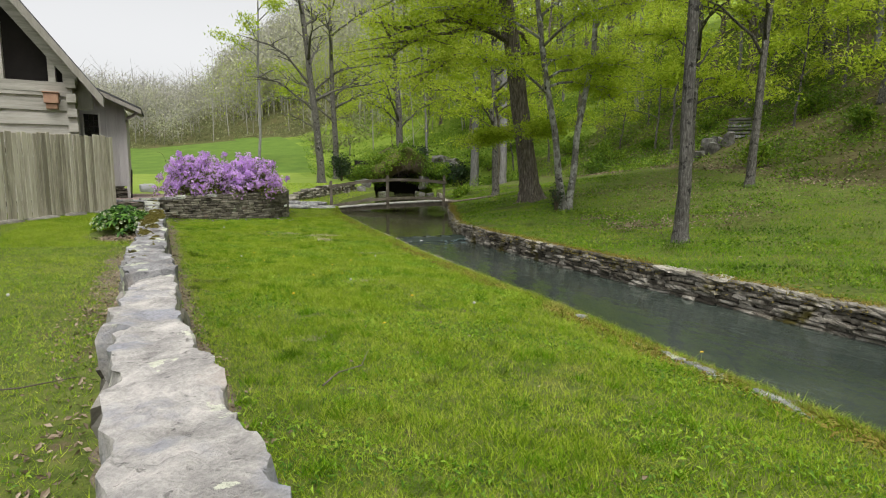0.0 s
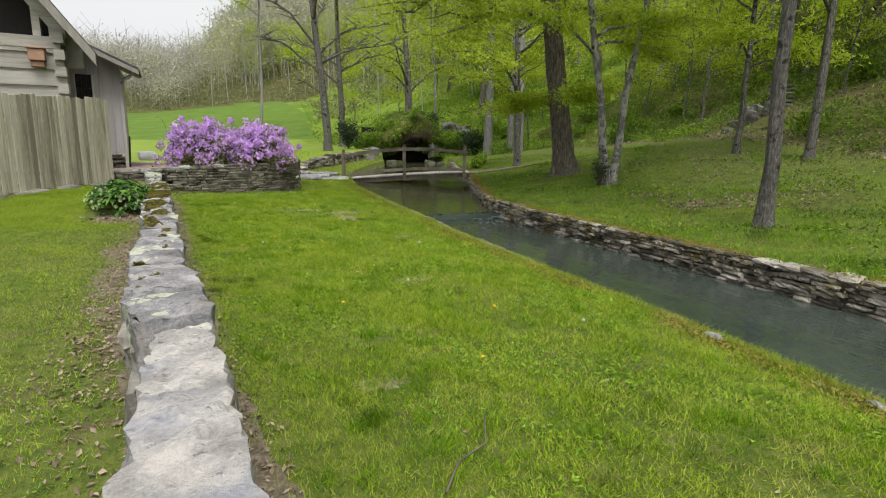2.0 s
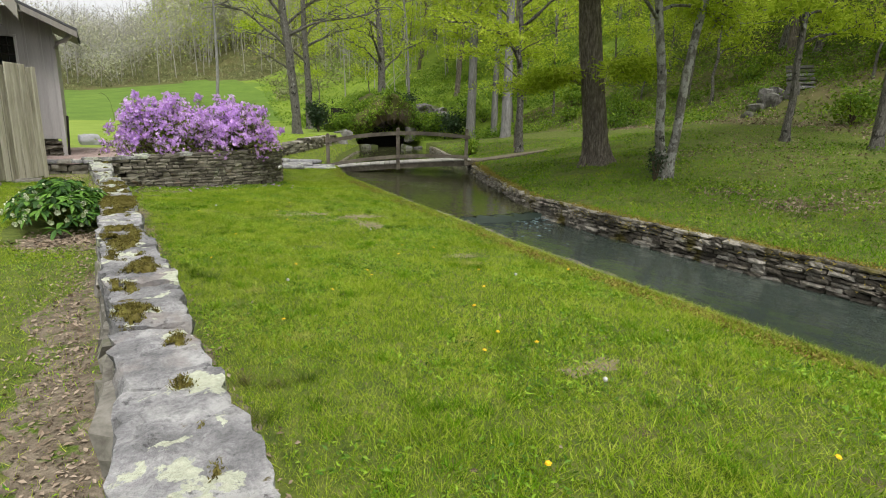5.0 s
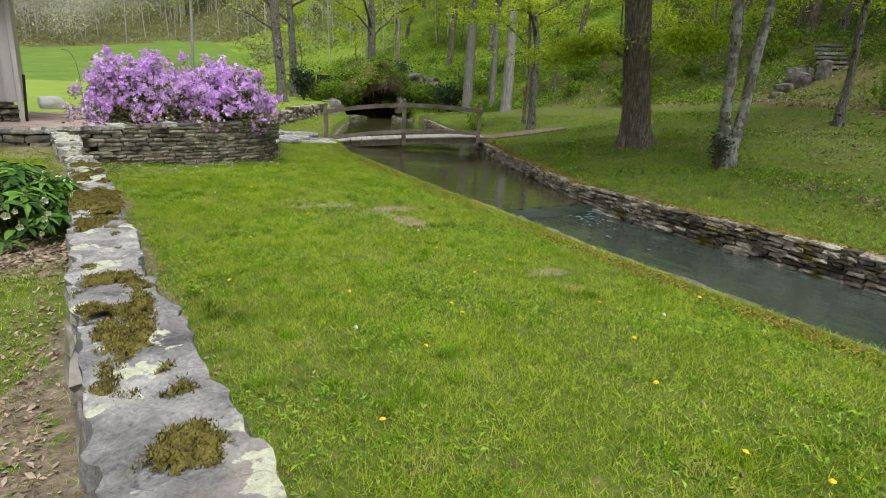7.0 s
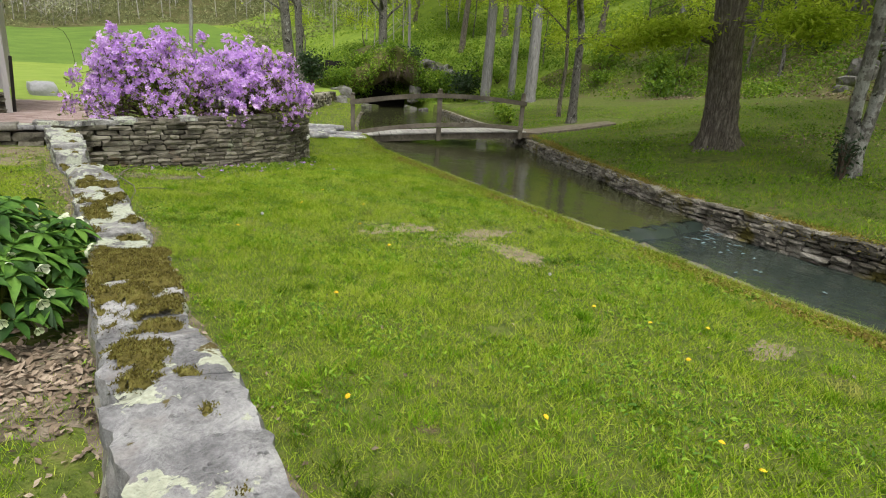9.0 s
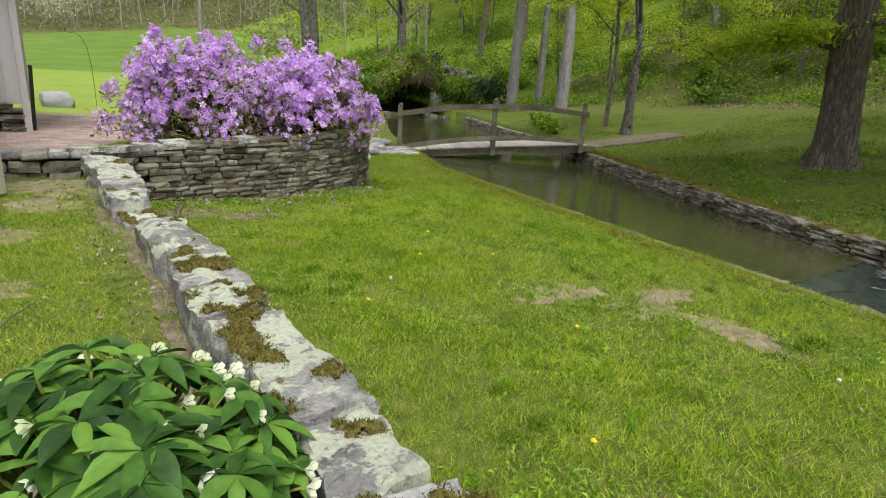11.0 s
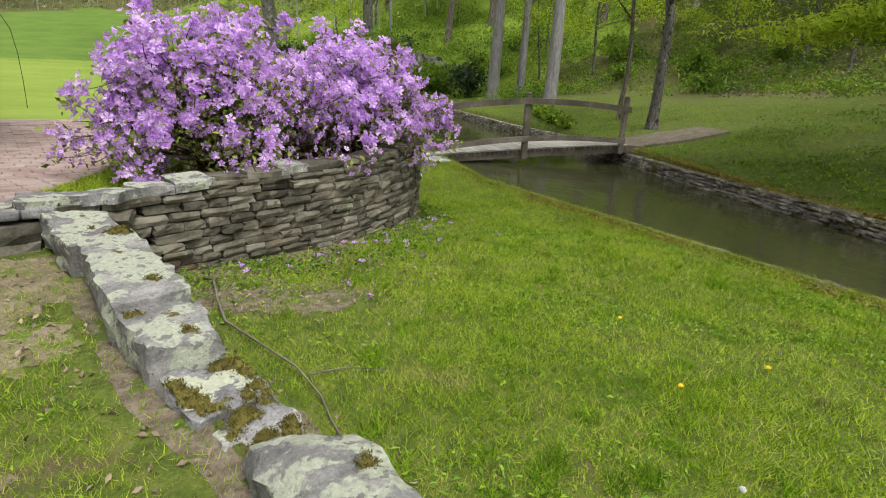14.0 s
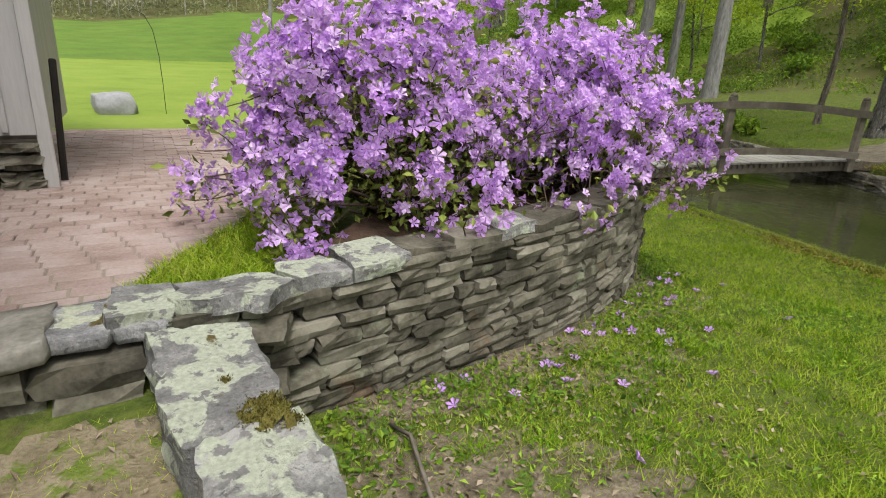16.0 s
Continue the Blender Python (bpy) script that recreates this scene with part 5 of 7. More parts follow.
KX, KZ = -1.24, 3.22
roof_pts = [(-4.6, 7.75), (KX, KZ)]
part("roof", slab(roof_pts, 15.45, 16.2, 0.07), M_shingle, house, "dark weathered shingle roof")
part("roof", slab([(-4.6, 7.75), (-1.64, 3.76)], 16.2, 22.5, 0.07), M_shingle, house, "dark weathered shingle roof")
part("roof", slab([(-1.74, 3.94), (-0.58, 3.4)], 20.3, 23.2, 0.05), M_shingle, house, "dark weathered shingle roof")
part("roof", slab([(-8, 3.3), (-4.6, 7.75)], 15.45, 22.5, 0.07), M_shingle, house, "dark weathered shingle roof")
part("rake_board", slab([(-4.6, 7.68), (KX + 0.03, KZ - 0.07)], 15.4, 15.5, 0.24), M_board, house)
part("rake_board", slab([(-1.74, 3.87), (-0.58, 3.33)], 20.24, 20.32, 0.13), M_board, house)
part("soffit", slab([(-1.74, 3.86), (-0.62, 3.34)], 20.33, 23.1, 0.03), M_board, house)
part("soffit", slab([(-4.6, 7.67), (KX, KZ - 0.08)], 15.5, 16.2, 0.03), M_board, house)
g = Geo()
g.tube([(-0.72, 20.6, 3.36), (-0.74, 20.6, 3.26), (-0.86, 20.75, 3.16), (-1.0, 20.86, 3.12), (-1.05, 20.9, 2.98)], [0.05] * 5, 8)
part("downspout", g.mesh("downspout", True), M_panel, house)
g = Geo()
g.box((0.05, 0.05, 0.95), pose(-1.02, 21.22, 1.0, 0, 3, 0), 0.01)
part("iron_post", g.mesh("iron_post"), M_black, house, "thin black iron post")
for x0, x1, y0, y1 in [(-8, -7.9, 16, 22.4), (-8, -1.3, 22.3, 22.4)]:
    g = Geo()
    g.box((x1 - x0, y1 - y0, 3.2), pose((x0 + x1) / 2, (y0 + y1) / 2, 1.8))
    part("rear_wall", g.mesh("rear_wall"), M_board, house)

# the log part is bigger than the lean-to and stands behind the fence's end
GROW = Matrix.Translation((0, 0, -0.105)) @ Matrix.Scale(1.07, 4)
for ob in house.children:
    low_roof = ob.name.split(".")[0] in ("roof", "rake_board", "soffit") and min(v.co.x for v in ob.data.vertices) > -1.8
    if ob.name.split(".")[0] in ("chinking", "log", "log_end", "gable_opening", "gable_beam", "gable_post", "gable_rafter", "gable_corner_board", "roof", "rake_board", "soffit", "rear_wall") and not low_roof:
        WORLD[ob] = GROW @ WORLD[ob]
        ob.matrix_basis = WORLD[house].inverted() @ WORLD[ob]

LOGY = 17.02
bird_box = thing("bird_box", (-2.42, LOGY - 0.1, 2.95), "small reddish cedar nest box fixed to the log wall", "bird box")
g = Geo()
g.box((0.3, 0.22, 0.24), pose(-2.42, LOGY - 0.13, 3.19), 0.01)
part("box", g.mesh("box"), M_cedar, bird_box)
g = Geo()
g.box((0.34, 0.27, 0.03), pose(-2.42, LOGY - 0.14, 3.32, -6, 0, 0), 0.006)
part("lid", g.mesh("lid"), M_cedar, bird_box)
g = Geo()
g.box((0.24, 0.16, 0.12), pose(-2.42, LOGY - 0.1, 3.0), 0.01)
part("perch_block", g.mesh("perch_block"), M_cedar, bird_box)

# board fence from the house corner
FA, FB = np.array([-1.2, 17.0]), np.array([-5.2, 10.4])
fd = (FB - FA) / np.linalg.norm(FB - FA)
flen = float(np.linalg.norm(FB - FA))
fa = math.degrees(math.atan2(fd[1], fd[0]))
fence = thing("board_fence", (float(FA[0]), float(FA[1]), 0.4), "tall weathered fence of upright rough grey boards", "fence")
s = 0.0
while s < flen:
    w = rng.uniform(0.10, 0.165)
    p = FA + fd * (s + w / 2)
    zb = gz(p[0], p[1]) + 0.02 + rng.uniform(0, 0.04)
    zt = 2.32 - 0.03 * s + rng.uniform(-0.03, 0.03)
    v, q = bevel_box(w - 0.016, 0.025, zt - zb, 0.008)
    part("board", make_mesh("board", v, [np.array(q[0]), np.array(q[1])]), M_fence, fence, m=pose(float(p[0]), float(p[1]), (zb + zt) / 2, 0, rng.normal(0, 0.5), fa + rng.normal(0, 0.8)))
    s += w
nrm = np.array([fd[1], -fd[0]])
for z in (0.75, 1.85):
    p = (FA + FB) / 2 + np.array([-0.855, 0.518]) * 0.05
    v, q = bevel_box(flen, 0.05, 0.1, 0.006)
    part("rail", make_mesh("rail", v, [np.array(q[0]), np.array(q[1])]), M_wood, fence, m=pose(float(p[0]), float(p[1]), z, 0, 0, fa))
for k in range(7):
    p = FA + fd * (0.6 + k * 0.95)
    v, q = lattice_box(4, 3, 2)
    me = make_mesh("foot_stone", stone_points(v, rng, (rng.uniform(0.4, 0.8), 0.3, 0.16), 0.25, 0.12, 3), q, True)
    part("foot_stone", me, M_rubble, fence, "dark stone under the boards", m=pose(float(p[0]) + 0.02, float(p[1]) - 0.03, gz(p[0], p[1]) - 0.02, 0, 0, fa))

# ---- boulder, hook rod, rocks ----
v, q = lattice_box(10, 8, 7)
solo("boulder", make_mesh("boulder", stone_points(v, rng, (0.62, 0.55, 0.46), 0.5, 0.12, 1.6), q, True), M_boulder, "rounded pale grey boulder on the grass beyond the patio", "boulder", m=pose(-0.7, 27.4, gz(-0.7, 27.4) + 0.13))
g = Geo()
hp = [(0, 0, 0), (0.0, 0, 0.6), (-0.02, 0, 1.2), (-0.08, 0, 1.7), (-0.2, 0, 1.98), (-0.36, 0, 2.08), (-0.44, 0, 2.04)]
g.tube([(0.1 + x * 0.9, 27.3, gz(0.1, 27.3) + z * 0.83) for x, y_, z in hp], [0.006] * 7, 6)
solo("shepherd_hook", g.mesh("shepherd_hook", True), M_black, "thin bent iron garden hook standing in grass", "garden hook")


def rock(x, y, sx, sy, sz, seed, name="rock", label="grey limestone rock half sunk in the bank", m=None, sink=0.25, rz=0, z=None):
    r = np.random.default_rng(seed)
    v, q = lattice_box(6, 5, 4)
    me = make_mesh(name, stone_points(v, r, (sx, sy, sz), 0.3, 0.14, 1.8), q)
    solo(name, me, m or M_rock, label, "rock", "rocks round the spring", m=pose(x, y, (gz(x, y) if z is None else z) + sz * (0.5 - sink), r.normal(0, 6), r.normal(0, 6), rz))


# spring cave: the shaggy bank overhangs a hollow, whose shade is painted as near-black boxes
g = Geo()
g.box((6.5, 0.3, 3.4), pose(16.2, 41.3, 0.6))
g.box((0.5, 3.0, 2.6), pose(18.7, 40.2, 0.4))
solo("spring_cave", g.mesh("spring_cave"), M_dark, "near-black wall standing for the shade in the spring cave under the bank", "cave", kind="structure")
v, q = lattice_box(22, 12, 5)
r_ = np.random.default_rng(199)
p = stone_points(v, r_, (7.4, 4.4, 1.3), 0.22, 0.22, 0.9)
p[:, 2] += 0.35 * np.sin((p[:, 0] + 1.5) * 0.9) + 1.0 - 0.9 * sm(np.abs(p[:, 0] + 0.2) / 2.2)
roof_at = np.array([16.2, 40.6, 1.25])
solo("cave_roof", make_mesh("cave_roof", p, q, True), M_woodfloor, "earthy overhanging bank above the spring cave", "bank", kind="structure", m=pose(*roof_at))
g, roots = Geo(), Geo()
pick = r_.integers(0, len(p), 26000)
c = p[pick] + roof_at + r_.normal(0, 0.16, (26000, 3))
c = c[~((np.abs(c[:, 0] - 16.0) < 1.25) & (c[:, 2] < 1.9)) & (c[:, 2] > 0.25) & (c[:, 1] < 40.8)]
leaf_quads(g, c, 0.17, r_, 0.45, True)
solo("cave_greenery", g.mesh("cave_greenery"), M_under, "leafy green growth hanging over the spring cave", "undergrowth", kind="stuff")
for k in range(70):
    x = r_.uniform(14.8, 17.2)
    z = 2.1 + r_.normal(0, 0.15)
    y = 38.35 + r_.normal(0, 0.12)
    roots.tube([(x, y, z), (x + r_.normal(0, 0.1), y - 0.12, z - 0.25), (x + r_.normal(0, 0.16), y - 0.1, z - r_.uniform(0.35, 0.75))], [0.02, 0.014, 0.005], 4, cap=False)
solo("hanging_roots", roots.mesh("hanging_roots"), M_twig, "brown roots hanging over the mouth of the cave", "roots", kind="stuff")
for k, (x, y, sx, sy, sz, up) in enumerate([(17.4, 38.5, 0.5, 0.6, 1.0, 0.5), (17.0, 38.2, 0.6, 0.5, 0.35, -0.25), (17.7, 37.8, 0.7, 0.5, 0.3, -0.25), (18.2, 37.2, 0.7, 0.5, 0.3, -0.22), (14.2, 38.6, 0.6, 0.5, 0.35, -0.22), (14.9, 39.0, 0.5, 0.5, 0.3, -0.22), (12.5, 38.2, 1.0, 0.7, 0.6, 0), (12.0, 37.0, 0.7, 0.6, 0.4, 0), (20.6, 40.0, 1.0, 0.8, 0.9, 0), (21.3, 41.5, 1.1, 0.8, 1.0, 0), (20.9, 43.0, 1.3, 0.8, 0.9, 0)]):
    rock(x, y, sx, sy, sz, 200 + k, sink=0.3, z=up or None)
# rough stone steps and ledge on the wooded slope
STEPX, STEPY = 22.6, 16.5
for k, (dx, dy, sx, sy, sz) in enumerate([(-1.1, 0.3, 0.7, 0.5, 0.5), (-0.75, -0.1, 0.35, 0.4, 0.75), (-1.5, 0.7, 0.6, 0.5, 0.35), (-0.6, 0.6, 0.5, 0.5, 0.6), (-2.1, 0.6, 0.6, 0.4, 0.25), (-0.95, 0.75, 0.5, 0.4, 0.8)]):
    rock(STEPX + dx, STEPY + dy, sx, sy, sz, 230 + k, "ledge_rock", "weathered rock ledge on the wooded slope", sink=0.3)
hill_steps = thing("hill_steps", (STEPX, STEPY, gz(STEPX, STEPY)), "rough stone steps set into the wooded slope", "steps", kind="structure")
for k in range(6):
    v, q = lattice_box(3, 6, 2)
    part("step", make_mesh("step", stone_points(v, rng, (0.42, 0.95, 0.1), 0.12, 0.12, 3.0), q), M_rock if k % 3 else M_cap, hill_steps, m=pose(STEPX + k * 0.2, STEPY + k * 0.14, gz(STEPX, STEPY) + 0.08 + k * 0.17, 0, 0, rng.normal(32, 4)))
# low wall behind the pool's lawn
pool_wall = thing("pool_wall", (8, 30.5, 0.1), "low dry-stone wall behind the pool's small lawn", "stone wall", kind="structure")
for course in range(6):
    y = 25.6 + rng.random() * 0.3
    while y < 36.2:
        ln = rng.uniform(0.3, 0.6)
        dxdy = float(terrace_x(y + 0.4) - terrace_x(y - 0.4)) / 0.8
        top = min(gz(float(terrace_x(y)) - 0.4, y) + 0.08, 0.78)
        z = 0.14 + course * 0.1
        if z < top:
            part("pool_stone", bankst[rng.integers(12)], M_slate, pool_wall, m=pose(float(terrace_x(y)) + rng.uniform(-0.03, 0.03), y, z, rng.normal(0, 3), rng.normal(0, 3), math.degrees(math.atan2(1, dxdy)) + rng.normal(0, 4)) @ Matrix.Diagonal((ln, 0.4, 0.105, 1)))
        y += ln * 0.97 / math.hypot(1, dxdy)

# short white drain pipe in the planter's face
g = Geo()
g.tube([(3.68, 19.62, 0.30), (3.57, 19.42, 0.285), (3.555, 19.395, 0.28)], [0.042, 0.042, 0.03], 10)
solo("drain_pipe", g.mesh("drain_pipe", True), M_white, "short white drain pipe in the planter's stone face", "pipe")


# ---- trees ----
def limb_path(a, b, droop, rng, n=7, wob=0.06):
    a, b = np.asarray(a, float), np.asarray(b, float)
    t = np.linspace(0, 1, n)[:, None]
    ln = np.linalg.norm(b - a)
    p = a + (b - a) * t
    p[:, 2] += (droop * ln * 4 * (t * (1 - t)))[:, 0]
    p[1:-1] += rng.normal(0, wob * ln / n * 1.5, (n - 2, 3))
    return p


def tree(name, label, x, y, h, r, seed, bark, lean=(0, 0), crown_from=0.55, crown_r=3.0, leaves=2500, leaf=0.13, low=(), trunks=1, low_leaves=700, flare=1.5, material=None, group="trees of the wood", bare=False, zero=None, wobble=0.05, high=1.0):
    """Trunk with flared foot, limbs, and a crown of leaf clumps. low: (height, dx, dy, dz) of low limbs with hanging
    sprays. high: leaf scale of the upper crown, where larger leaves cast more shade.
    """
    rng = np.random.default_rng(seed)
    z0 = gz(x, y) - 0.12 if zero is None else zero
    t = thing(name, (x, y, z0), label, "tree", group)
    leafg = Geo()
    for k in range(trunks):
        ax = (k - (trunks - 1) / 2) * r * 1.5
        g = Geo()
        n = 14
        zs = np.concatenate([[0, 0.12, 0.3, 0.6], np.linspace(1.1, h, n - 4)])
        spreadx = (k - (trunks - 1) / 2) * 0.3
        px = x + ax + lean[0] * zs + spreadx * zs + np.concatenate([[0] * 4, np.cumsum(rng.normal(0, wobble, n - 4))])
        py = y + lean[1] * zs + np.concatenate([[0] * 4, np.cumsum(rng.normal(0, wobble, n - 4))])
        rad = r * (1 - 0.75 * (zs / h)) * (1 + (flare - 1) * np.exp(-zs / 0.28))
        pts = np.column_stack([px, py, z0 + zs])
        thin = group == "hillside wood"
        if not thin:
            zf = np.concatenate([np.linspace(0, 1.0, 12), np.linspace(1.15, h, 46)])
            pts = np.column_stack([np.interp(zf, zs, px), np.interp(zf, zs, py), z0 + zf])
            rad = r * (1 - 0.75 * (zf / h)) * (1 + (flare - 1) * np.exp(-zf / 0.28))
        g.tube(pts, rad, 7 if thin else 30 if r > 0.2 else 16)
        vv = g.v[-1]
        if not thin:
            axis_ = np.column_stack([np.interp(vv[:, 2] - z0, zs, px), np.interp(vv[:, 2] - z0, zs, py)])
            out_ = vv[:, :2] - axis_
            turn = np.arctan2(out_[:, 1], out_[:, 0])
            zz_ = vv[:, 2]
            ridge = 0.05 * np.sin(turn * 11 + 1.5 * np.sin(zz_ * 1.9 + seed)) + 0.035 * np.sin(turn * 7 - zz_ * 2.3 + seed) + 0.04 * np.sin(turn * 3 + zz_ * 0.8) + 0.03 * rng.normal(size=len(vv))
            vv[:, :2] += out_ * ridge[:, None]
        ang = np.arctan2(vv[:, 1] - y, vv[:, 0] - x)
        near = np.exp(-(vv[:, 2] - z0) / 0.35)[:, None]
        vv[:, :2] += (vv[:, :2] - np.array([x + ax, y])) * near * (0.22 * np.sin(ang * 5 + seed))[:, None]

        def at(zz):
            return np.array([np.interp(zz, zs, px), np.interp(zz, zs, py), z0 + zz])

        limbs = []
        for (zz, dx, dy, dz) in (low if k == 0 else ()):
            limbs.append((zz, np.array([dx, dy, dz]), True))
        nl = 9 if h > 8 else 6
        for j in range(nl):
            zz = h * (crown_from + (0.97 - crown_from) * (j + rng.random()) / nl)
            a = rng.uniform(0, 2 * math.pi)
            ln = crown_r * (1.1 - 0.7 * (zz / h - crown_from) / (1 - crown_from)) * rng.uniform(0.7, 1.2)
            limbs.append((zz, np.array([math.cos(a) * ln, math.sin(a) * ln, ln * rng.uniform(0.2, 0.7)]), False))
        for zz, vec, is_low in limbs:
            a = at(min(zz, h * 0.97))
            ln = np.linalg.norm(vec)
            p = limb_path(a, a + vec, 0.12 if is_low else 0.06, rng)
            br = min(r * 0.4, 0.02 * ln + 0.012)
            g.tube(p, np.linspace(br, 0.012, len(p)), 4 if thin else 6, cap=not thin)
            twigs = []
            m = 13 if is_low else (10 if leaves < 1000 else 4)
            for w in range(m):
                u = rng.uniform(0.3, 1.0)
                i0 = u * (len(p) - 1)
                c = p[int(i0)] * (1 - i0 % 1) + p[min(int(i0) + 1, len(p) - 1)] * (i0 % 1)
                d = vec / ln * rng.uniform(0.1, 0.4) + np.append(rng.normal(0, 0.32, 2), rng.normal(-0.02 if is_low else 0.1, 0.12))
                q = limb_path(c, c + d * ln * rng.uniform(0.35, 0.75), 0.05, rng, 5)
                g.tube(q, np.linspace(br * 0.4 + 0.005, 0.005, 5), 3 if thin else 4, cap=False)
                twigs.append(q)
            if bare and not is_low:
                continue
            cnt = (low_leaves if is_low else leaves // max(1, nl * trunks)) // m
            for q in twigs:
                u = rng.random(cnt) ** 0.8 * 4
                i0 = np.minimum(u.astype(int), 3)
                c = q[i0] * (1 - (u - i0))[:, None] + q[i0 + 1] * (u - i0)[:, None]
                sp = 0.26 if is_low else 0.42
                c = c + rng.normal(0, 1, (cnt, 3)) * np.array([sp, sp, sp * 0.35 if is_low else sp * 0.6])
                leaf_quads(leafg, c, leaf if is_low else leaf * high, rng, 0.5, True)
        part("trunk", g.mesh("trunk", True), bark, t)
    if leafg.count:
        part("crown", leafg.mesh("crown"), material or M_leaf, t, "fresh yellow-green spring leaves")
    return t


# The three bank trees' unseen upper leaves are enlarged to shade the grass below.
tree("broad_oak", "tall brown-barked oak with a flared foot beside the stream", 10.85, 15.25, 16, 0.31, 301, M_bark_brown, (-0.19, 0.0), 0.5, 5, 3200, 0.10,
     [(4.4, -3.6, -1.0, -0.9), (5.0, -4.6, -1.2, -0.6), (5.8, -5.2, 0.8, 0.2), (6.6, -4.2, -2.6, 0.1), (7.4, -5.4, -1.6, 0.3), (6.2, -2.6, -3.4, -0.5), (5.2, -3.2, 2.0, -0.6), (5.4, 2.6, 1.8, -0.8), (4.6, 1.9, -2.2, -0.9), (6.0, -0.5, 3.6, -0.6), (7.8, -3.0, 1.2, 0.5), (2.0, -0.2, 2.7, -0.2), (2.3, -0.4, -1.9, -0.15), (2.25, -0.9, 0.9, -0.1)], low_leaves=2900, flare=1.95, high=1.5, wobble=0.02)
tree("twin_maple", "slender twin-stemmed maple with blotched bark", 10.1, 12.55, 11, 0.1, 302, M_bark_blotched, (-0.045, 0.0), 0.45, 3.6, 4500, 0.085,
     [(3.2, -2.2, -0.4, 0.6), (3.6, 1.8, -1.4, 0.2), (3.9, 2.2, 1.3, 0.4), (4.6, -2.4, 1.3, 0.7), (4.4, 0.6, -2.6, 0.5), (3.4, 2.6, 0.2, -0.2)], trunks=2, high=1.8, low_leaves=2600, flare=1.6)
tree("grey_maple", "straight grey-barked tree on the grassy bank", 8.77, 7.45, 14, 0.122, 303, M_bark_grey, (0.01, 0.01), 0.5, 4.5, 5000, 0.12,
     [(6.5, 2.4, 1.5, 0.8), (7.2, -2.5, 0.8, 0.8), (5.6, -1.4, 1.6, 1.3)], high=3.2, low_leaves=500, flare=1.5)
tree("leaning_tree", "leaning pale-footed tree on the slope", 15.65, 10.95, 12, 0.125, 304, M_bark_grey, (0.11, 0.02), 0.4, 3.5, 2400, 0.14,
     [(3.9, -3.2, 0.6, 1.6), (4.4, -2.4, -1.5, 1.2), (4.2, 2.4, 1.5, 0.2), (5.2, -2.0, 2.0, 0.8)], low_leaves=700)
tree("thin_maple", "thin young tree with light foliage on the slope", 15.47, 13.0, 10, 0.095, 305, M_bark_grey, (0.0, 0.0), 0.35, 3, 2400, 0.14,
     [(2.6, 1.6, -1.6, 0.2), (2.9, -1.9, -0.6, 0.3), (3.6, 0.9, 2.0, 0.5), (4.2, -1.6, 1.2, 0.6), (3.2, 2.4, 0.4, 0.1)], low_leaves=900)
tree("path_tree", "leaning grey tree beside the gravel path", 13.55, 21.95, 9, 0.145, 306, M_bark_grey, (-0.02, 0.0), 0.5, 3, 2000, 0.14, [(3.2, -1.8, -1.2, 0.9), (3.8, -2.4, 0.8, 0.9), (4.2, 1.5, 1.2, 0.6)], low_leaves=700)
tree("dark_tree", "dark crooked tree behind the path", 14.9, 23.9, 9, 0.075, 307, M_bark_brown, (-0.03, 0.0), 0.4, 3, 2200, 0.14, [(3.0, -2.6, 0.2, 0.8), (3.4, 1.2, 1.0, 0.8), (3.8, -1.6, -1.6, 0.7)], low_leaves=800)
for k, (x, y, r) in enumerate([(19.2, 33.9, 0.29), (20.6, 33.4, 0.2), (19.1, 30.2, 0.28)]):
    tree("pale_poplar", "tall smooth pale grey trunk above the path", x, y, 18, r, 310 + k, M_bark_pale, (0.0, 0.0), 0.5, 4, 2400, 0.17, [(5.5 + k * 0.4, -2.6, -0.6, 0.6), (6.3, 1.9, -1.4, 0.5), (7.0, -1.6, 1.0, 0.5)], low_leaves=600, flare=1.2, wobble=0.015)
tree("bare_sycamore", "tall bare-branched tree with mottled grey bark", 9.2, 36.5, 17, 0.25, 320, M_bark_grey, (-0.115, 0.0), 0.3, 5, 900, 0.13, [(3.4, -2.2, -0.5, 0.9), (4.6, -3.4, 0.4, 2.0), (5.2, 2.2, 0.2, 1.2), (6.2, -3.2, 0.2, 2.6), (5.8, 2.8, -0.6, 1.8)], low_leaves=60, flare=1.4)
tree("young_poplar", "tall young tree with fresh yellow-green leaves behind the meadow's edge", 7.6, 52.0, 19, 0.13, 324, M_bark_pale, (0.01, 0), 0.3, 4.2, 3600, 0.2, high=1.3)
tree("grey_ash", "slim grey tree behind the spring", 12.0, 43.0, 17, 0.24, 321, M_bark_grey, (-0.01, 0), 0.25, 5, 900, 0.18, [(4.5, -3.5, 0, 1.5), (6.0, 2.8, 0, 2.2)], low_leaves=80)
tree("spring_tree", "crooked tree rooted above the spring", 16.5, 41.0, 13, 0.3, 322, M_bark_grey, (-0.03, 0), 0.3, 4, 3000, 0.17, [(3.6, 2.6, -1, 2.2), (4.0, -2.6, -0.6, 1.4)], low_leaves=500)
tree("white_birch", "thin white-stemmed tree on the hill", 20.5, 44.5, 13, 0.11, 323, M_bark_pale, (-0.1, 0), 0.5, 3, 1400, 0.18)

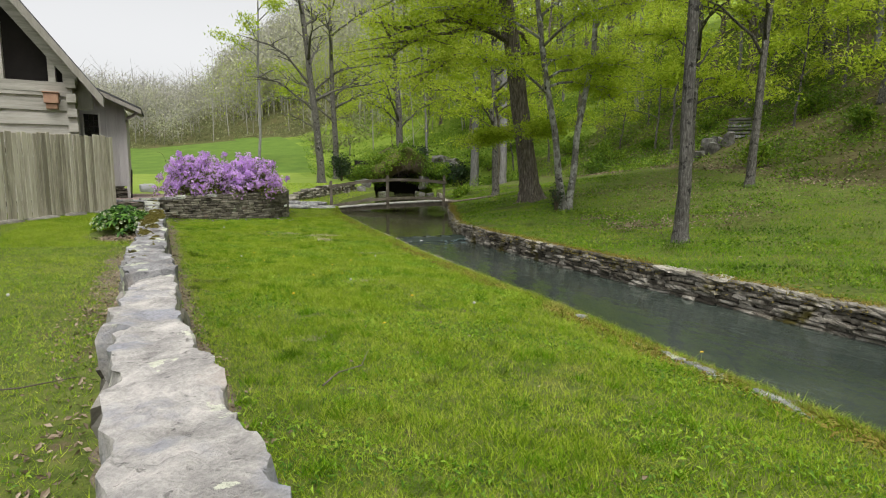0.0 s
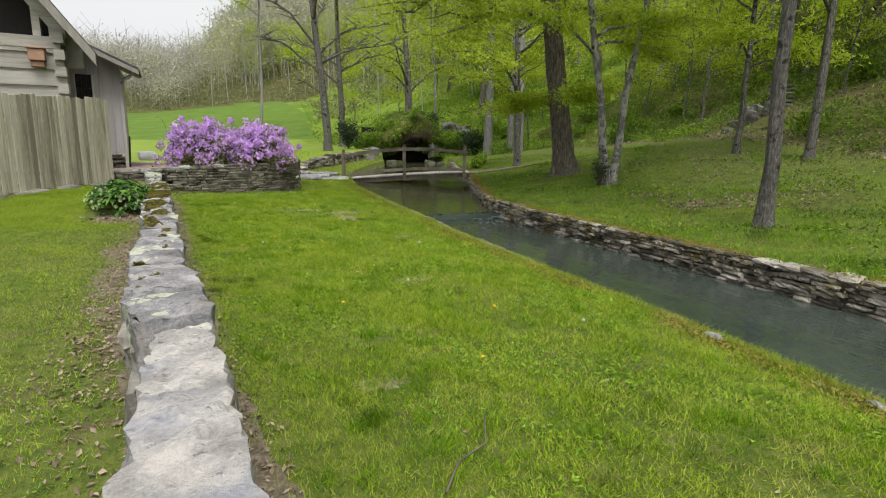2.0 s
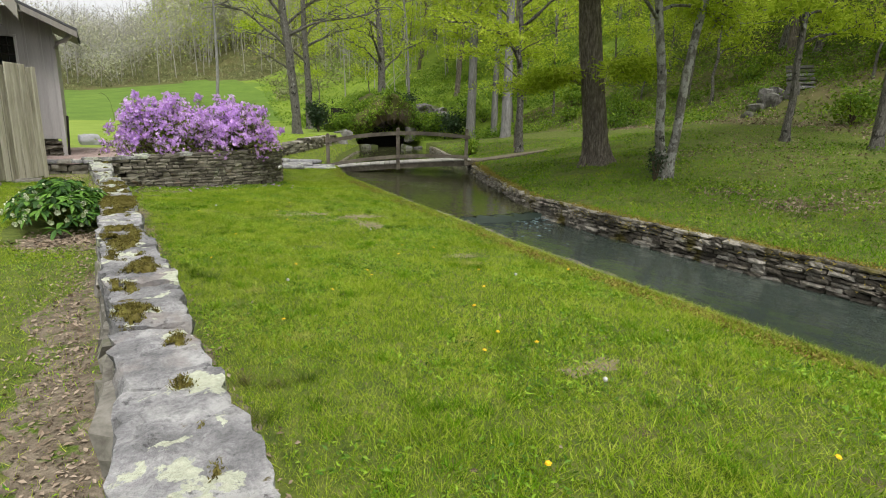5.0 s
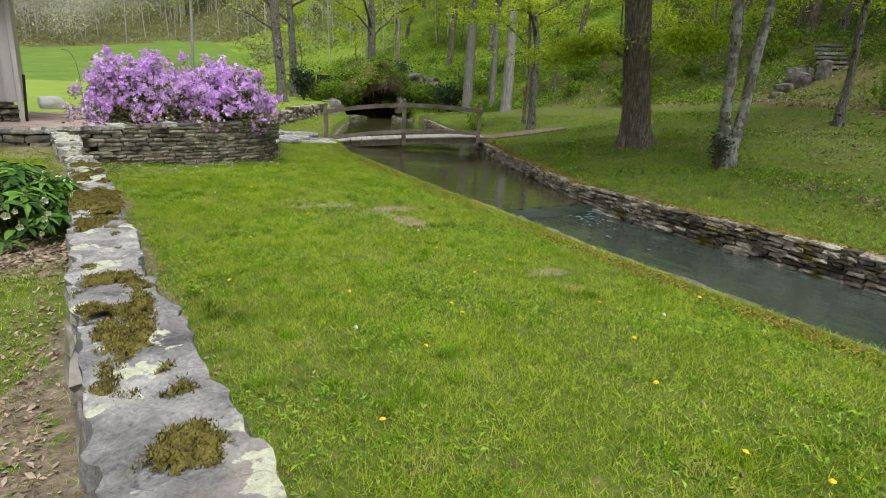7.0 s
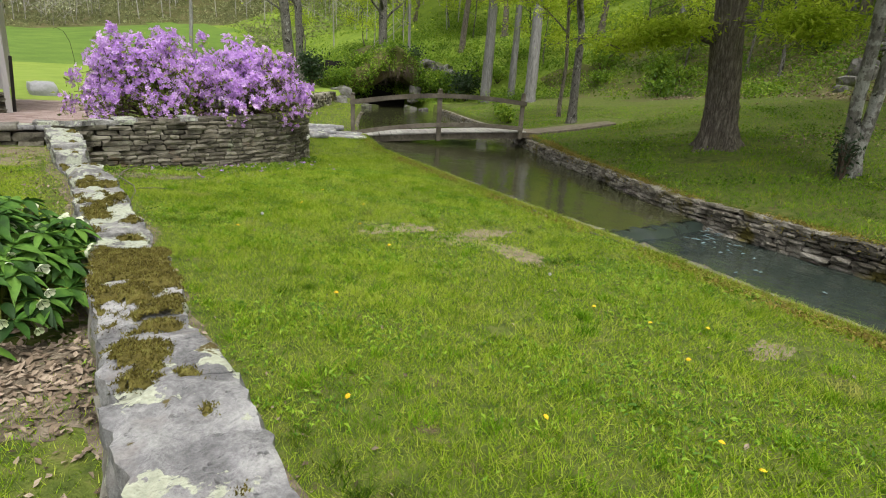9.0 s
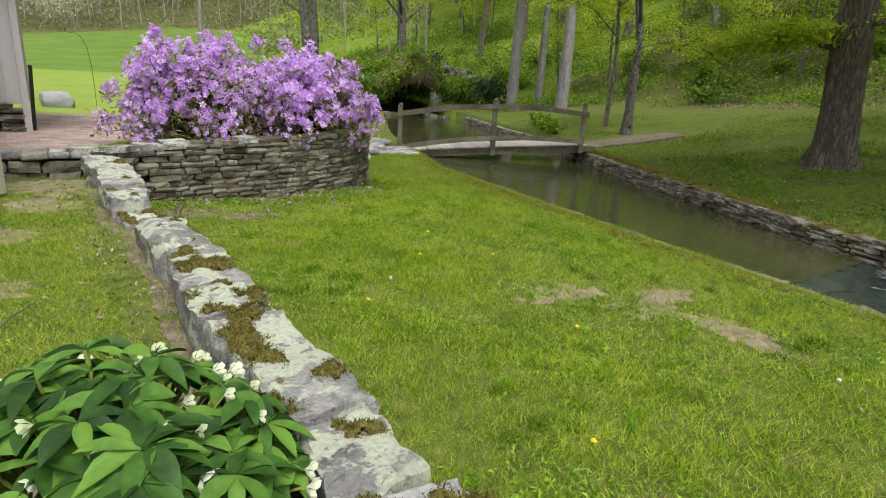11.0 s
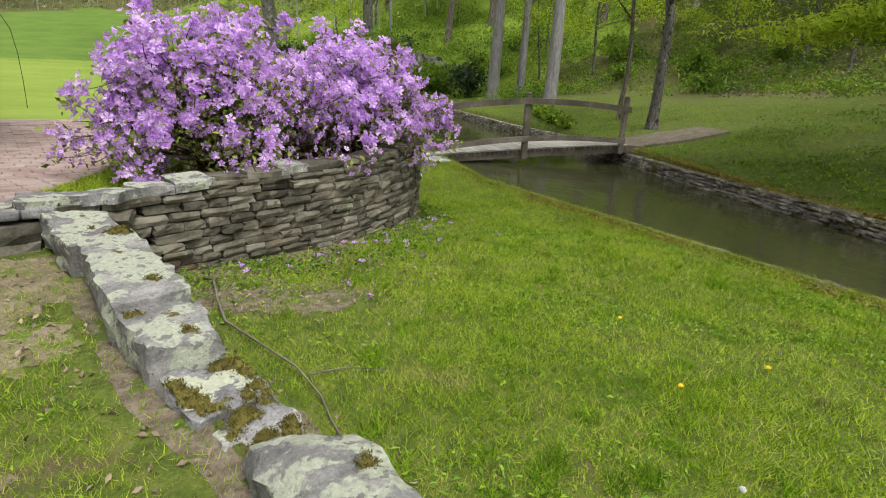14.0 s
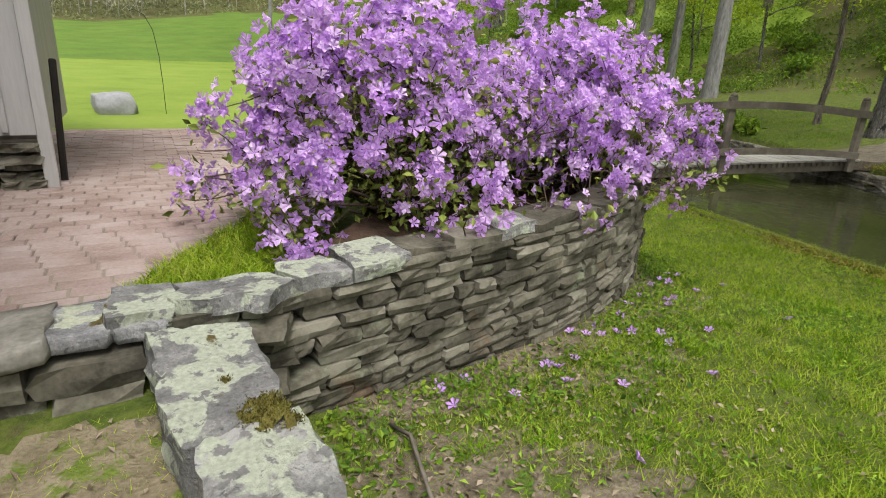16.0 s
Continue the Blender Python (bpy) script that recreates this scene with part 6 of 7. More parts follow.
# wood on the hillside: a few kinds, copied
kinds = []
kinds.append(tree("wood_tree", "slender grey woodland tree with pale new leaves", 24.5, 12.0, 15, 0.17, 330, M_bark_grey, (0.02, 0), 0.2, 3.8, 4000, 0.19, [(3.5, -2.2, 0.8, 0.8), (4.2, 1.8, -1.5, 0.8), (5.0, -1.0, 2.0, 0.9)], low_leaves=450, group="hillside wood"))
kinds.append(tree("wood_tree", "slender brown woodland tree with pale new leaves", 28, 20, 17, 0.22, 331, M_bark_brown, (-0.02, 0), 0.22, 4.4, 4000, 0.2, [(4.0, -2.6, -0.8, 0.6), (4.8, 2.2, 1.2, 0.8)], low_leaves=450, group="hillside wood"))
kinds.append(tree("wood_tree", "half-bare thin grey woodland tree", 30, 30, 16, 0.15, 332, M_bark_pale, (0.03, 0.01), 0.35, 3.0, 1400, 0.22, group="hillside wood"))
kinds.append(tree("sapling", "leafy yellow-green understorey sapling", 23.5, 22, 6.5, 0.06, 333, M_bark_grey, (0.02, 0), 0.15, 2.8, 3800, 0.14, group="hillside wood"))
for ob in kinds:
    WORLD.setdefault(ob, ob.matrix_world.copy())
rng = np.random.default_rng(340)
made = 0
spots = []
while made < 170:
    x, y = rng.uniform(14, 62), rng.uniform(-14, 80)
    d = float(hill_distance(np.array([x]), np.array([y]))[0])
    if d < 1.2 or d > 38 or (y < 20 and d < 5 and rng.random() < 0.6) or (y > 36 and x < 26 and rng.random() < 0.8) or (d > 14 and rng.random() < 0.45):
        continue
    if any((x - a) ** 2 + (y - b) ** 2 < 4.0 for a, b in spots):
        continue
    if y > 60 and rng.random() < 0.4:
        continue
    spots.append((x, y))
    kind = kinds[([3, 3, 2][rng.integers(3)] if d < 5 and y > 22 else 3 if d < 6 else [0, 1, 2, 3, 3, 3][rng.integers(6)]) if d < 14 else [0, 1, 2, 0][rng.integers(4)]]
    s = rng.uniform(0.75, 1.25)
    ob = copy_thing(kind, pose(x, y, gz(x, y) - 0.15, rng.normal(0, 3), rng.normal(0, 3), rng.uniform(0, 360)))
    ob.scale = (s, s, s)
    made += 1

# far woods beyond the meadow: bare grey stems and a cloud of buds, both paled for haze
rng = np.random.default_rng(350)
stems, buds, green = Geo(), Geo(), Geo()
made = 0
while made < 2000:
    x, y = rng.uniform(-45, 60), rng.uniform(44, 190)
    if made > 1050:
        x, y = rng.uniform(12, 62), rng.uniform(95, 185)
    d = float(hill_distance(np.array([x]), np.array([y]))[0])
    if d < 0 or d > 70 or x > 0.55 * y + 4 or x < -0.32 * y or (x > 7 and y < 74 and d < 5) or (x > 24 and y < 46):
        continue
    z = gz(x, y)
    leafy = x > 5 and y < 95
    if leafy and rng.random() < 0.45:
        made += 1
        continue
    h = rng.uniform(8, 13) if leafy or made > 1050 else rng.uniform(5.5, 9.5) * (0.6 if d < 4 else 1)
    lx, ly = rng.normal(0, 0.5, 2)
    stems.tube([(x, y, z - 0.2), (x + lx * 0.4, y + ly * 0.4, z + h * 0.5), (x + lx, y + ly, z + h)], [h * (0.005 if leafy else 0.006), h * 0.004, 0.02], 4, cap=False)
    for j in range(12 if made < 1050 else 5):
        zz = z + h * rng.uniform(0.12, 0.95)
        a = rng.uniform(0, 6.3)
        ln = rng.uniform(1.0, 3.0)
        stems.tube([(x + lx * 0.7, y + ly * 0.7, zz), (x + lx * 0.7 + math.cos(a) * ln, y + ly * 0.7 + math.sin(a) * ln, zz + ln * rng.uniform(0.4, 1.0))], [0.025, 0.01], 3, cap=False)
    n = (420 if rng.random() < 0.6 else 150) if leafy else (190 if rng.random() < 0.5 else 80) if made < 1050 else 110
    c = np.array([x + lx, y + ly, z + h * 0.6]) + np.clip(rng.normal(0, 1, (n, 3)), -1.9, 1.9) * np.array([1.25, 1.25, h * 0.17])
    leaf_quads(green if leafy else buds, c, 0.24 if leafy else (0.32 if made < 1050 else 0.58), rng, 0.3, True)
    made += 1
n = 130000
brush = Geo()
x, y = rng.uniform(-60, 60, n), 60 + 115 * rng.random(n) ** 1.4
d = hill_distance(x, y)
keep = (d > -0.5) & (d < 60) & (x < 0.55 * y + 4) & (x > -0.4 * y)
x, y, d = x[keep], y[keep], d[keep]
leaf_quads(brush, np.column_stack([x, y, ground(x, y) + rng.random(len(x)) ** 1.4 * np.clip(1.2 + d * 0.5, 0.8, 5.5) * (0.6 + 0.4 * bumps(x, y, 0.5, 1))]), 0.34, rng, 0.2, True)
far = thing("far_woods", (0, 110, gz(0, 110)), "grey-green spring woods beyond the meadow, stems and buds paled for haze", "woods", kind="stuff")
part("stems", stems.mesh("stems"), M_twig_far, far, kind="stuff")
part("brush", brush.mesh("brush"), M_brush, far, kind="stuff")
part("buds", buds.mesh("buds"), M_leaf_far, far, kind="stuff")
part("young_leaves", green.mesh("young_leaves"), M_leaf, far, kind="stuff")

# rough growth on the open slope above the spring
rng = np.random.default_rng(355)
g = Geo()
n = 36000
x, y = rng.uniform(7, 27, n), 38 + 36 * rng.random(n) ** 1.5
keep = (hill_distance(x, y) > -1.5) & (bumps(x, y, 0.8, 3) + 0.6 * bumps(x, y, 2.3, 1) + rng.normal(0, 0.4, n) > -0.1) & ~((y < 41.5) & (x > 12.5) & (x < 19.5))
x, y = x[keep], y[keep]
leaf_quads(g, np.column_stack([x, y, ground(x, y) + rng.random(len(x)) ** 1.5 * 0.3]), 0.17, rng, 0.4, True)
solo("slope_growth", g.mesh("slope_growth"), M_under, "rough grass and herbs on the open slope", "undergrowth", kind="stuff")

# shrubs and undergrowth
rng = np.random.default_rng(360)
g = Geo()
n = 150000
x, y = rng.uniform(13, 42, n * 3), rng.uniform(-6, 52, n * 3)
d = hill_distance(x, y) + 1.5 * bumps(x, y, 0.8, 4)
cover = (bumps(x, y, 0.55, 7) + bumps(x, y, 1.7, 2) * 0.7 + rng.normal(0, 0.35, n * 3)) - 0.95 * sm((17 - y) / 8)
keep = (d > -0.6) & (cover > -0.25) & (rng.random(n * 3) < np.clip(1.5 - d / 26, 0.1, 1))
x, y, d = x[keep][:n], y[keep][:n], d[keep][:n]
z = ground(x, y) + rng.random(len(x)) ** 1.6 * (0.3 + 0.5 * np.clip(bumps(x, y, 0.9, 5), 0, 1))
leaf_quads(g, np.column_stack([x, y, z]), 0.13, rng, 0.5, True)
solo("undergrowth", g.mesh("undergrowth"), M_under, "dense low green undergrowth on the wooded slope", "undergrowth", kind="stuff")


def shrub(name, label, x, y, r, h, seed, material, leaves=900, leaf=0.1, z=None):
    rng = np.random.default_rng(seed)
    z0 = gz(x, y) - 0.03 if z is None else z
    t = thing(name, (x, y, z0), label, "shrub", "shrubs")
    g, lg = Geo(), Geo()
    for k in range(9):
        a = rng.uniform(0, 6.3)
        e = np.array([x + math.cos(a) * r * rng.uniform(0.3, 0.8), y + math.sin(a) * r * rng.uniform(0.3, 0.8), z0 + h * rng.uniform(0.6, 0.95)])
        p = limb_path((x, y, z0), e, 0.08, rng, 5)
        g.tube(p, np.linspace(0.02, 0.006, 5), 5)
        c = p[2:][rng.integers(0, 3, leaves // 9)] + rng.normal(0, 1, (leaves // 9, 3)) * np.array([r * 0.28, r * 0.28, h * 0.16])
        c[:, 2] = np.maximum(c[:, 2], z0 + 0.03)
        leaf_quads(lg, c, leaf, rng, 0.35)
    part("branches", g.mesh("branches"), M_twig, t, kind="stuff")
    part("foliage", lg.mesh("foliage"), material, t)


shrub("rhododendron", "dark evergreen shrub on the meadow's edge", 11.4, 39.5, 0.75, 1.7, 401, M_evergreen, 1100, 0.16)
shrub("rhododendron", "dark evergreen shrub beside the spring rocks", 19.2, 35.8, 1.1, 1.6, 402, M_evergreen, 1200, 0.16)
shrub("spring_shrub", "leafy green shrub above the spring cave", 19.0, 37.6, 0.9, 1.3, 403, M_under, 1200, 0.13)
shrub("spring_shrub", "leafy green shrub on the bank by the cave", 13.0, 39.2, 1.1, 1.2, 404, M_under, 1300, 0.13)
shrub("spring_shrub", "leafy green shrub on the bank by the cave", 14.4, 39.6, 1.5, 1.1, 405, M_under, 1800, 0.13, z=1.7)
shrub("spring_shrub", "leafy green shrub on the bank by the cave", 17.6, 39.6, 1.1, 0.9, 409, M_evergreen, 1100, 0.13, z=2.4)
shrub("spring_shrub", "leafy green shrub on the wooded bank", 18.6, 38.2, 1.3, 1.4, 406, M_under, 1500, 0.13)
shrub("tree_foot_shrub", "small dark shrub at the foot of the twin maple", 9.72, 12.5, 0.22, 0.75, 407, M_evergreen, 260, 0.06)
for k in range(26):
    r_ = np.random.default_rng(410 + k)
    x, y = r_.uniform(17, 27), r_.uniform(6, 40)
    if float(hill_distance(np.array([x]), np.array([y]))[0]) > 0:
        shrub("wood_shrub", "low leafy shrub on the wooded slope", x, y, r_.uniform(0.5, 1.1), r_.uniform(0.5, 1.1), 440 + k, M_under, 500, 0.13)
for k in range(10):
    x = 12.9 + k * 0.24
    shrub("bank_herb", "broad-leaved green herb on the pool's bank", x, 24.4 + k * 0.35, 0.28, 0.38, 480 + k, M_under, 160, 0.12)


# ---- azalea in the planter ----
def azalea(seed, cx, cy, z0, rx, ry, h, flowers):
    rng = np.random.default_rng(seed)
    t = thing("azalea", (cx, cy, z0), "azalea bush covered in lilac-pink blossom in the stone planter", "shrub", "azaleas")
    wood, lg, fg = Geo(), Geo(), Geo()
    tips = []
    for k in range(140):
        a = rng.uniform(0, 2 * math.pi)
        u = rng.uniform(0.12, 1.0) ** 0.7
        up = math.sqrt(max(0.05, 1 - u * u * 0.95)) * rng.uniform(0.55, 1.08)
        lump = 1 + 0.12 * math.sin(a * 3 + seed) + 0.1 * math.sin(a * 7)
        e = np.array([cx + math.cos(a) * u * rx * lump, cy + math.sin(a) * u * ry * lump, z0 + max(0.1, h * up) - (0.22 * rng.random() if u > 0.85 else 0)])
        s = np.array([cx + rng.normal(0, 0.12), cy + rng.normal(0, 0.12), z0 - 0.03])
        p = limb_path(s, e, 0.1, rng, 7, 0.1)
        wood.tube(p, np.linspace(0.013, 0.003, 7), 4, cap=False)
        for w in range(7):
            i0 = rng.integers(3, 7)
            e2 = p[i0] + rng.normal(0, 0.13, 3) + np.array([0, 0, 0.05])
            wood.tube([p[i0], (p[i0] + e2) / 2 + rng.normal(0, 0.015, 3), e2], [0.005, 0.004, 0.002], 3, cap=False)
            tips.append(e2)
    tips = np.array(tips)
    mid_ = np.array([cx, cy, z0 + h * 0.35])
    # leaves, thick near the tips
    c = tips[rng.integers(0, len(tips), 9000)] + rng.normal(0, 0.06, (9000, 3)) - np.array([0, 0, 0.025])
    c[:, 2] = np.maximum(c[:, 2], z0 + 0.02)
    leaf_quads(lg, c, 0.048, rng, 0.4)
    # blossoms: five wavy petals in an open funnel
    outward = np.linalg.norm((tips - mid_) / np.array([rx, ry, h * 0.75]), axis=1)
    weight = np.clip(outward - 0.35, 0.01, 2) ** 1.8
    pick = rng.choice(len(tips), flowers, p=weight / weight.sum())
    pick = pick[(tips[pick][:, 2] > z0 + 0.34) | (rng.random(flowers) < 0.3)]
    flowers = len(pick)
    pos = tips[pick] + rng.normal(0, 0.05, (flowers, 3)) + np.array([0, 0, 0.015])
    nrm = (pos - mid_) / np.array([rx, ry, h])
    nrm = nrm / np.linalg.norm(nrm, axis=1)[:, None] + rng.normal(0, 0.55, (flowers, 3)) + np.array([0, -0.1, 0.1])
    nrm /= np.linalg.norm(nrm, axis=1)[:, None]
    ref = rng.normal(0, 1, (flowers, 3))
    tx = np.cross(nrm, ref)
    tx /= np.linalg.norm(tx, axis=1)[:, None]
    ty = np.cross(nrm, tx)
    size = rng.uniform(0.03, 0.046, flowers)[:, None]
    base = pos - nrm * size * 0.5
    vs = [base]
    for k in range(5):
        a = k * 2 * math.pi / 5
        for da, rr, up in ((-0.46, 0.8, 0.30), (0.06, 1.12, 0.10), (0.5, 0.78, 0.12), (0.0, 0.42, 0.03)):
            vs.append(pos + (tx * math.cos(a + da) + ty * math.sin(a + da)) * size * rr + nrm * size * up)
    v = np.stack(vs, 1)
    idx = np.arange(flowers)[:, None] * 21
    tris = []
    for k in range(5):
        o = 1 + 4 * k
        for tri in ((0, o, o + 3), (0, o + 3, o + 2), (o, o + 1, o + 3), (o + 3, o + 1, o + 2)):
            tris.append(idx + np.array(tri)[None, :])
    fg.add(v.reshape(-1, 3), None, np.concatenate(tris))
    part("branch_work", wood.mesh("branch_work"), M_twig, t, kind="stuff")
    part("foliage", lg.mesh("foliage"), M_azleaf, t, "small yellow-green leaves", kind="stuff")
    part("blossom", fg.mesh("blossom"), M_petal, t, "lilac-pink open blossoms", kind="stuff")


azalea(501, 1.05, 19.15, 0.6, 1.16, 0.95, 1.15, 4900)
azalea(502, 2.56, 19.32, 0.62, 1.02, 0.9, 1.08, 4200)


# ---- hellebore clump beside the wall ----
def hellebore(x, y, seed):
    rng = np.random.default_rng(seed)
    z0 = gz(x, y) - 0.01
    t = thing("hellebore", (x, y, z0), "hellebore clump with glossy dark leaves and pale green flowers", "plant")
    stems_, lg, fg = Geo(), Geo(), Geo()
    for k in range(150):
        a = rng.uniform(0, 6.28)
        u = rng.random() ** 0.6
        tip = np.array([x + math.cos(a) * u * 0.5, y + math.sin(a) * u * 0.76, z0 + 0.07 + 0.42 * math.sqrt(max(0, 1 - u * u)) * rng.uniform(0.75, 1.1)])
        s0 = np.array([x + math.cos(a) * 0.12 * u, y + math.sin(a) * 0.2 * u, z0])
        stems_.tube(limb_path(s0, tip, 0.12, rng, 5), [0.006] * 5, 4, cap=False)
        n = rng.integers(6, 8)
        yaw0 = a + rng.normal(0, 0.7)
        tip_up = np.array([math.cos(a) * u * 0.5, math.sin(a) * u * 0.5, 1.0])
        for j in range(n):
            b = yaw0 + (j - (n - 1) / 2) * 0.78
            ln, wd = rng.uniform(0.09, 0.15), rng.uniform(0.017, 0.027)
            d = np.array([math.cos(b), math.sin(b), 0.0])
            d = d - tip_up * float(d @ tip_up) / float(tip_up @ tip_up) + np.array([0, 0, rng.uniform(-0.05, 0.3)])
            sd = np.array([-math.sin(b), math.cos(b), rng.normal(0, 0.25)])
            fall = rng.uniform(0.02, 0.07)
            pts = []
            for f, wv in ((0.04, 0.16), (0.2, 0.6), (0.4, 0.95), (0.58, 1.0), (0.75, 0.8), (0.9, 0.42)):
                q = tip + d * ln * f + np.array([0, 0, -fall * f * f])
                pts += [q - sd * wd * wv + np.array([0, 0, 0.011 * wv]), q, q + sd * wd * wv + np.array([0, 0, 0.011 * wv])]
            pts.append(tip + d * ln * 1.03 + np.array([0, 0, -fall * 1.1]))
            quads = []
            for r_ in range(5):
                o = r_ * 3
                quads += [(o, o + 1, o + 4, o + 3), (o + 1, o + 2, o + 5, o + 4)]
            lg.add(pts, quads, [(15, 16, 18), (16, 17, 18)])
    for k in range(120):
        a, u = rng.uniform(0, 6.28), rng.random() ** 0.45
        c = np.array([x + math.cos(a) * u * 0.56, y + math.sin(a) * u * 0.8, z0 + 0.08 + 0.37 * math.sqrt(max(0.02, 1 - u * u)) * rng.uniform(0.8, 1.1)])
        s0 = np.array([x, y, z0])
        stems_.tube(limb_path(s0, c, 0.1, rng, 4), [0.004] * 4, 4, cap=False)
        nod = np.array([math.cos(a) * 0.6, math.sin(a) * 0.6, -0.2])
        nod /= np.linalg.norm(nod)
        tx = np.cross(nod, [0, 0, 1.0])
        tx /= np.linalg.norm(tx)
        ty = np.cross(nod, tx)
        s = rng.uniform(0.017, 0.027)
        vs = [c]
        for j in range(5):
            b = j * 2 * math.pi / 5
            for da, rr, up in ((-0.5, 0.55, 0.35), (0.5, 0.55, 0.35), (-0.62, 1.0, 0.85), (0, 1.0, 0.55), (0.62, 1.0, 0.85), (-0.3, 1.22, 1.15), (0.3, 1.22, 1.15)):
                vs.append(c + (tx * math.cos(b + da) + ty * math.sin(b + da)) * s * rr + nod * s * up)
        fg.add(vs, [(1 + 7 * j, 3 + 7 * j, 4 + 7 * j, 2 + 7 * j) for j in range(5)], [t for j in range(5) for t in ((0, 1 + 7 * j, 2 + 7 * j), (2 + 7 * j, 4 + 7 * j, 5 + 7 * j), (3 + 7 * j, 6 + 7 * j, 4 + 7 * j), (4 + 7 * j, 6 + 7 * j, 7 + 7 * j), (4 + 7 * j, 7 + 7 * j, 5 + 7 * j))])
    part("stem_work", stems_.mesh("stem_work"), M_azleaf, t, kind="stuff")
    part("leaves", lg.mesh("leaves", True), M_helleaf, t, kind="stuff")
    part("bloom", fg.mesh("bloom"), M_helflower, t, "nodding pale green flowers", kind="stuff")


hellebore(-0.76, 12.2, 511)


# ---- grass ----
def blades(name, label, x, y, z, h, w, seed, material=None, simple=False):
    rng = np.random.default_rng(seed)
    n = len(x)
    a = rng.uniform(0, 2 * math.pi, n)
    bend = rng.normal(0, 1, (n, 2)) * (h * 0.7)[:, None]
    base = np.column_stack([x, y, z - 0.004])
    side = np.column_stack([np.cos(a) * w / 2, np.sin(a) * w / 2, np.zeros(n)])
    midp = base + np.column_stack([bend * 0.3, h * 0.6])
    tip = base + np.column_stack([bend, h * 0.95])
    if simple:
        v = np.stack([base - side, base + side, tip], 1).reshape(-1, 3)
        return solo(name, make_mesh(name, v, np.arange(n * 3).reshape(n, 3)), material or M_blade, label, "grass", kind="stuff")
    v = np.stack([base - side, base + side, midp + side * 0.8, midp - side * 0.8, tip], 1).reshape(-1, 3)
    o = np.arange(n)[:, None] * 5
    return solo(name, make_mesh(name, v, [o + np.array([[0, 1, 2, 3]]), o + np.array([[3, 2, 4]])]), material or M_blade, label, "grass", kind="stuff")


def scatter(n, x0, x1, y0, y1, rng, bias=1.0):
    y = y0 + (y1 - y0) * rng.random(n) ** bias
    return rng.uniform(x0, x1, n), y


def bare(x, y):
    """1 where the turf has worn thin."""
    spots = [(2.6, 13.75, .65, .22), (3.3, 13.4, .7, .2), (3.22, 12.6, .3, .45), (2.35, 13.9, .35, .15), (3.6, 10.2, .3, .2), (1.9, 11.3, .3, .15), (0.85, 16.9, .65, .55), (0.4, 17.25, .6, .6), (-1.0, 16.6, .45, .4), (-1.3, 15.6, .35, .3), (-0.85, 17.35, .55, .45), (1.15, 5.3, .25, .15), (-0.55, 7.2, .2, .9), (-0.58, 8.6, .24, .9)]
    t = np.zeros_like(x)
    for a, b, r1, r2 in spots:
        t = np.maximum(t, np.exp(-(((x - a) / r1) ** 2 + ((y - b) / r2) ** 2)))
    strip = np.exp(-((x - wall_x(y) - 0.27) / (0.15 + 0.06 * np.sin(y * 2.3) + 0.05 * (y < 6))) ** 2) * 0.95 * (y < 18)
    strip2 = np.exp(-((x - wall_x(y) + 0.28) / 0.13) ** 2) * 0.8 * (y < 18)
    foot = np.exp(-((planter_y(x) - y) / (0.3 + 0.12 * np.sin(x * 5))) ** 2) * 0.9 * (x > 0) * (x < 3.9) * (y > 16.5)
    return np.maximum(np.maximum(t * 0.95, foot), np.maximum(strip, strip2))


rng = np.random.default_rng(601)
# lawn between wall and stream
n = 860000
x, y = scatter(n, -0.2, 6.2, 0.6, 22.5, rng, 1.0)
x[:170000] = -0.2 + 2.2 * rng.random(170000)
keep = (x > wall_x(y) + 0.14) & (x < near_x(y) + 0.03) & (y < planter_y(x) - 0.02 + 5 * (x > 3.95)) & (rng.random(n) > bare(x, y) * 0.9 + 0.35 * (bumps(x, y, 7.0, 1) + 0.5 * bumps(x, y, 2.6, 1) > 0.55))
x, y = x[keep], y[keep]
tall = 1 + 0.7 * np.clip(bumps(x, y, 3.1, 4) + 0.6 * bumps(x, y, 9.0, 2), 0, 1.2) + 0.6 * np.exp(-(near_x(y) - x) / 0.15)
h = rng.uniform(0.018, 0.045, len(x)) * tall
blades("lawn_grass", "short bright green mown lawn between wall and stream", x, y, ground(x, y), h, rng.uniform(0.004, 0.0095, len(x)) * np.clip(0.45 + x / 3.5, 0.45, 1), 602, simple=True)
# taller tufts standing in the mown turf
cx_, cy_ = rng.uniform(0.2, 5.2, 520), rng.uniform(1.5, 18, 520)
x = (cx_[:, None] + rng.normal(0, 0.035, (520, 70))).ravel()
y = (cy_[:, None] + rng.normal(0, 0.035, (520, 70))).ravel()
keep = (x > wall_x(y) + 0.2) & (x < near_x(y) - 0.05) & (y < planter_y(x) - 0.05)
x, y = x[keep], y[keep]
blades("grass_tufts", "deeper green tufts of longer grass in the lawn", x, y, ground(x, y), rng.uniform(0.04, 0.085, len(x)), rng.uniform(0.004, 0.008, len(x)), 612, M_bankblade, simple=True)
# grass on the house side of the wall
n = 230000
x, y = scatter(n, -4.2, -0.1, 0.8, 17.8, rng)
fx_ = -1.2 + (y - 17.0) * 0.606
keep = (x < wall_x(y) - 0.14) & (x > fx_ - 0.1) & (rng.random(n) > bare(x, y) * 0.9) & (((x + 0.92) / 0.5) ** 2 + ((y - 11.75) / 0.75) ** 2 > 1)
x, y = x[keep], y[keep]
blades("verge_grass", "short green grass between fence and wall", x, y, ground(x, y), rng.uniform(0.015, 0.038, len(x)) * (1 + 0.5 * np.clip(bumps(x, y, 3, 2), 0, 1)), rng.uniform(0.0025, 0.006, len(x)), 603, simple=True)
n = 130000
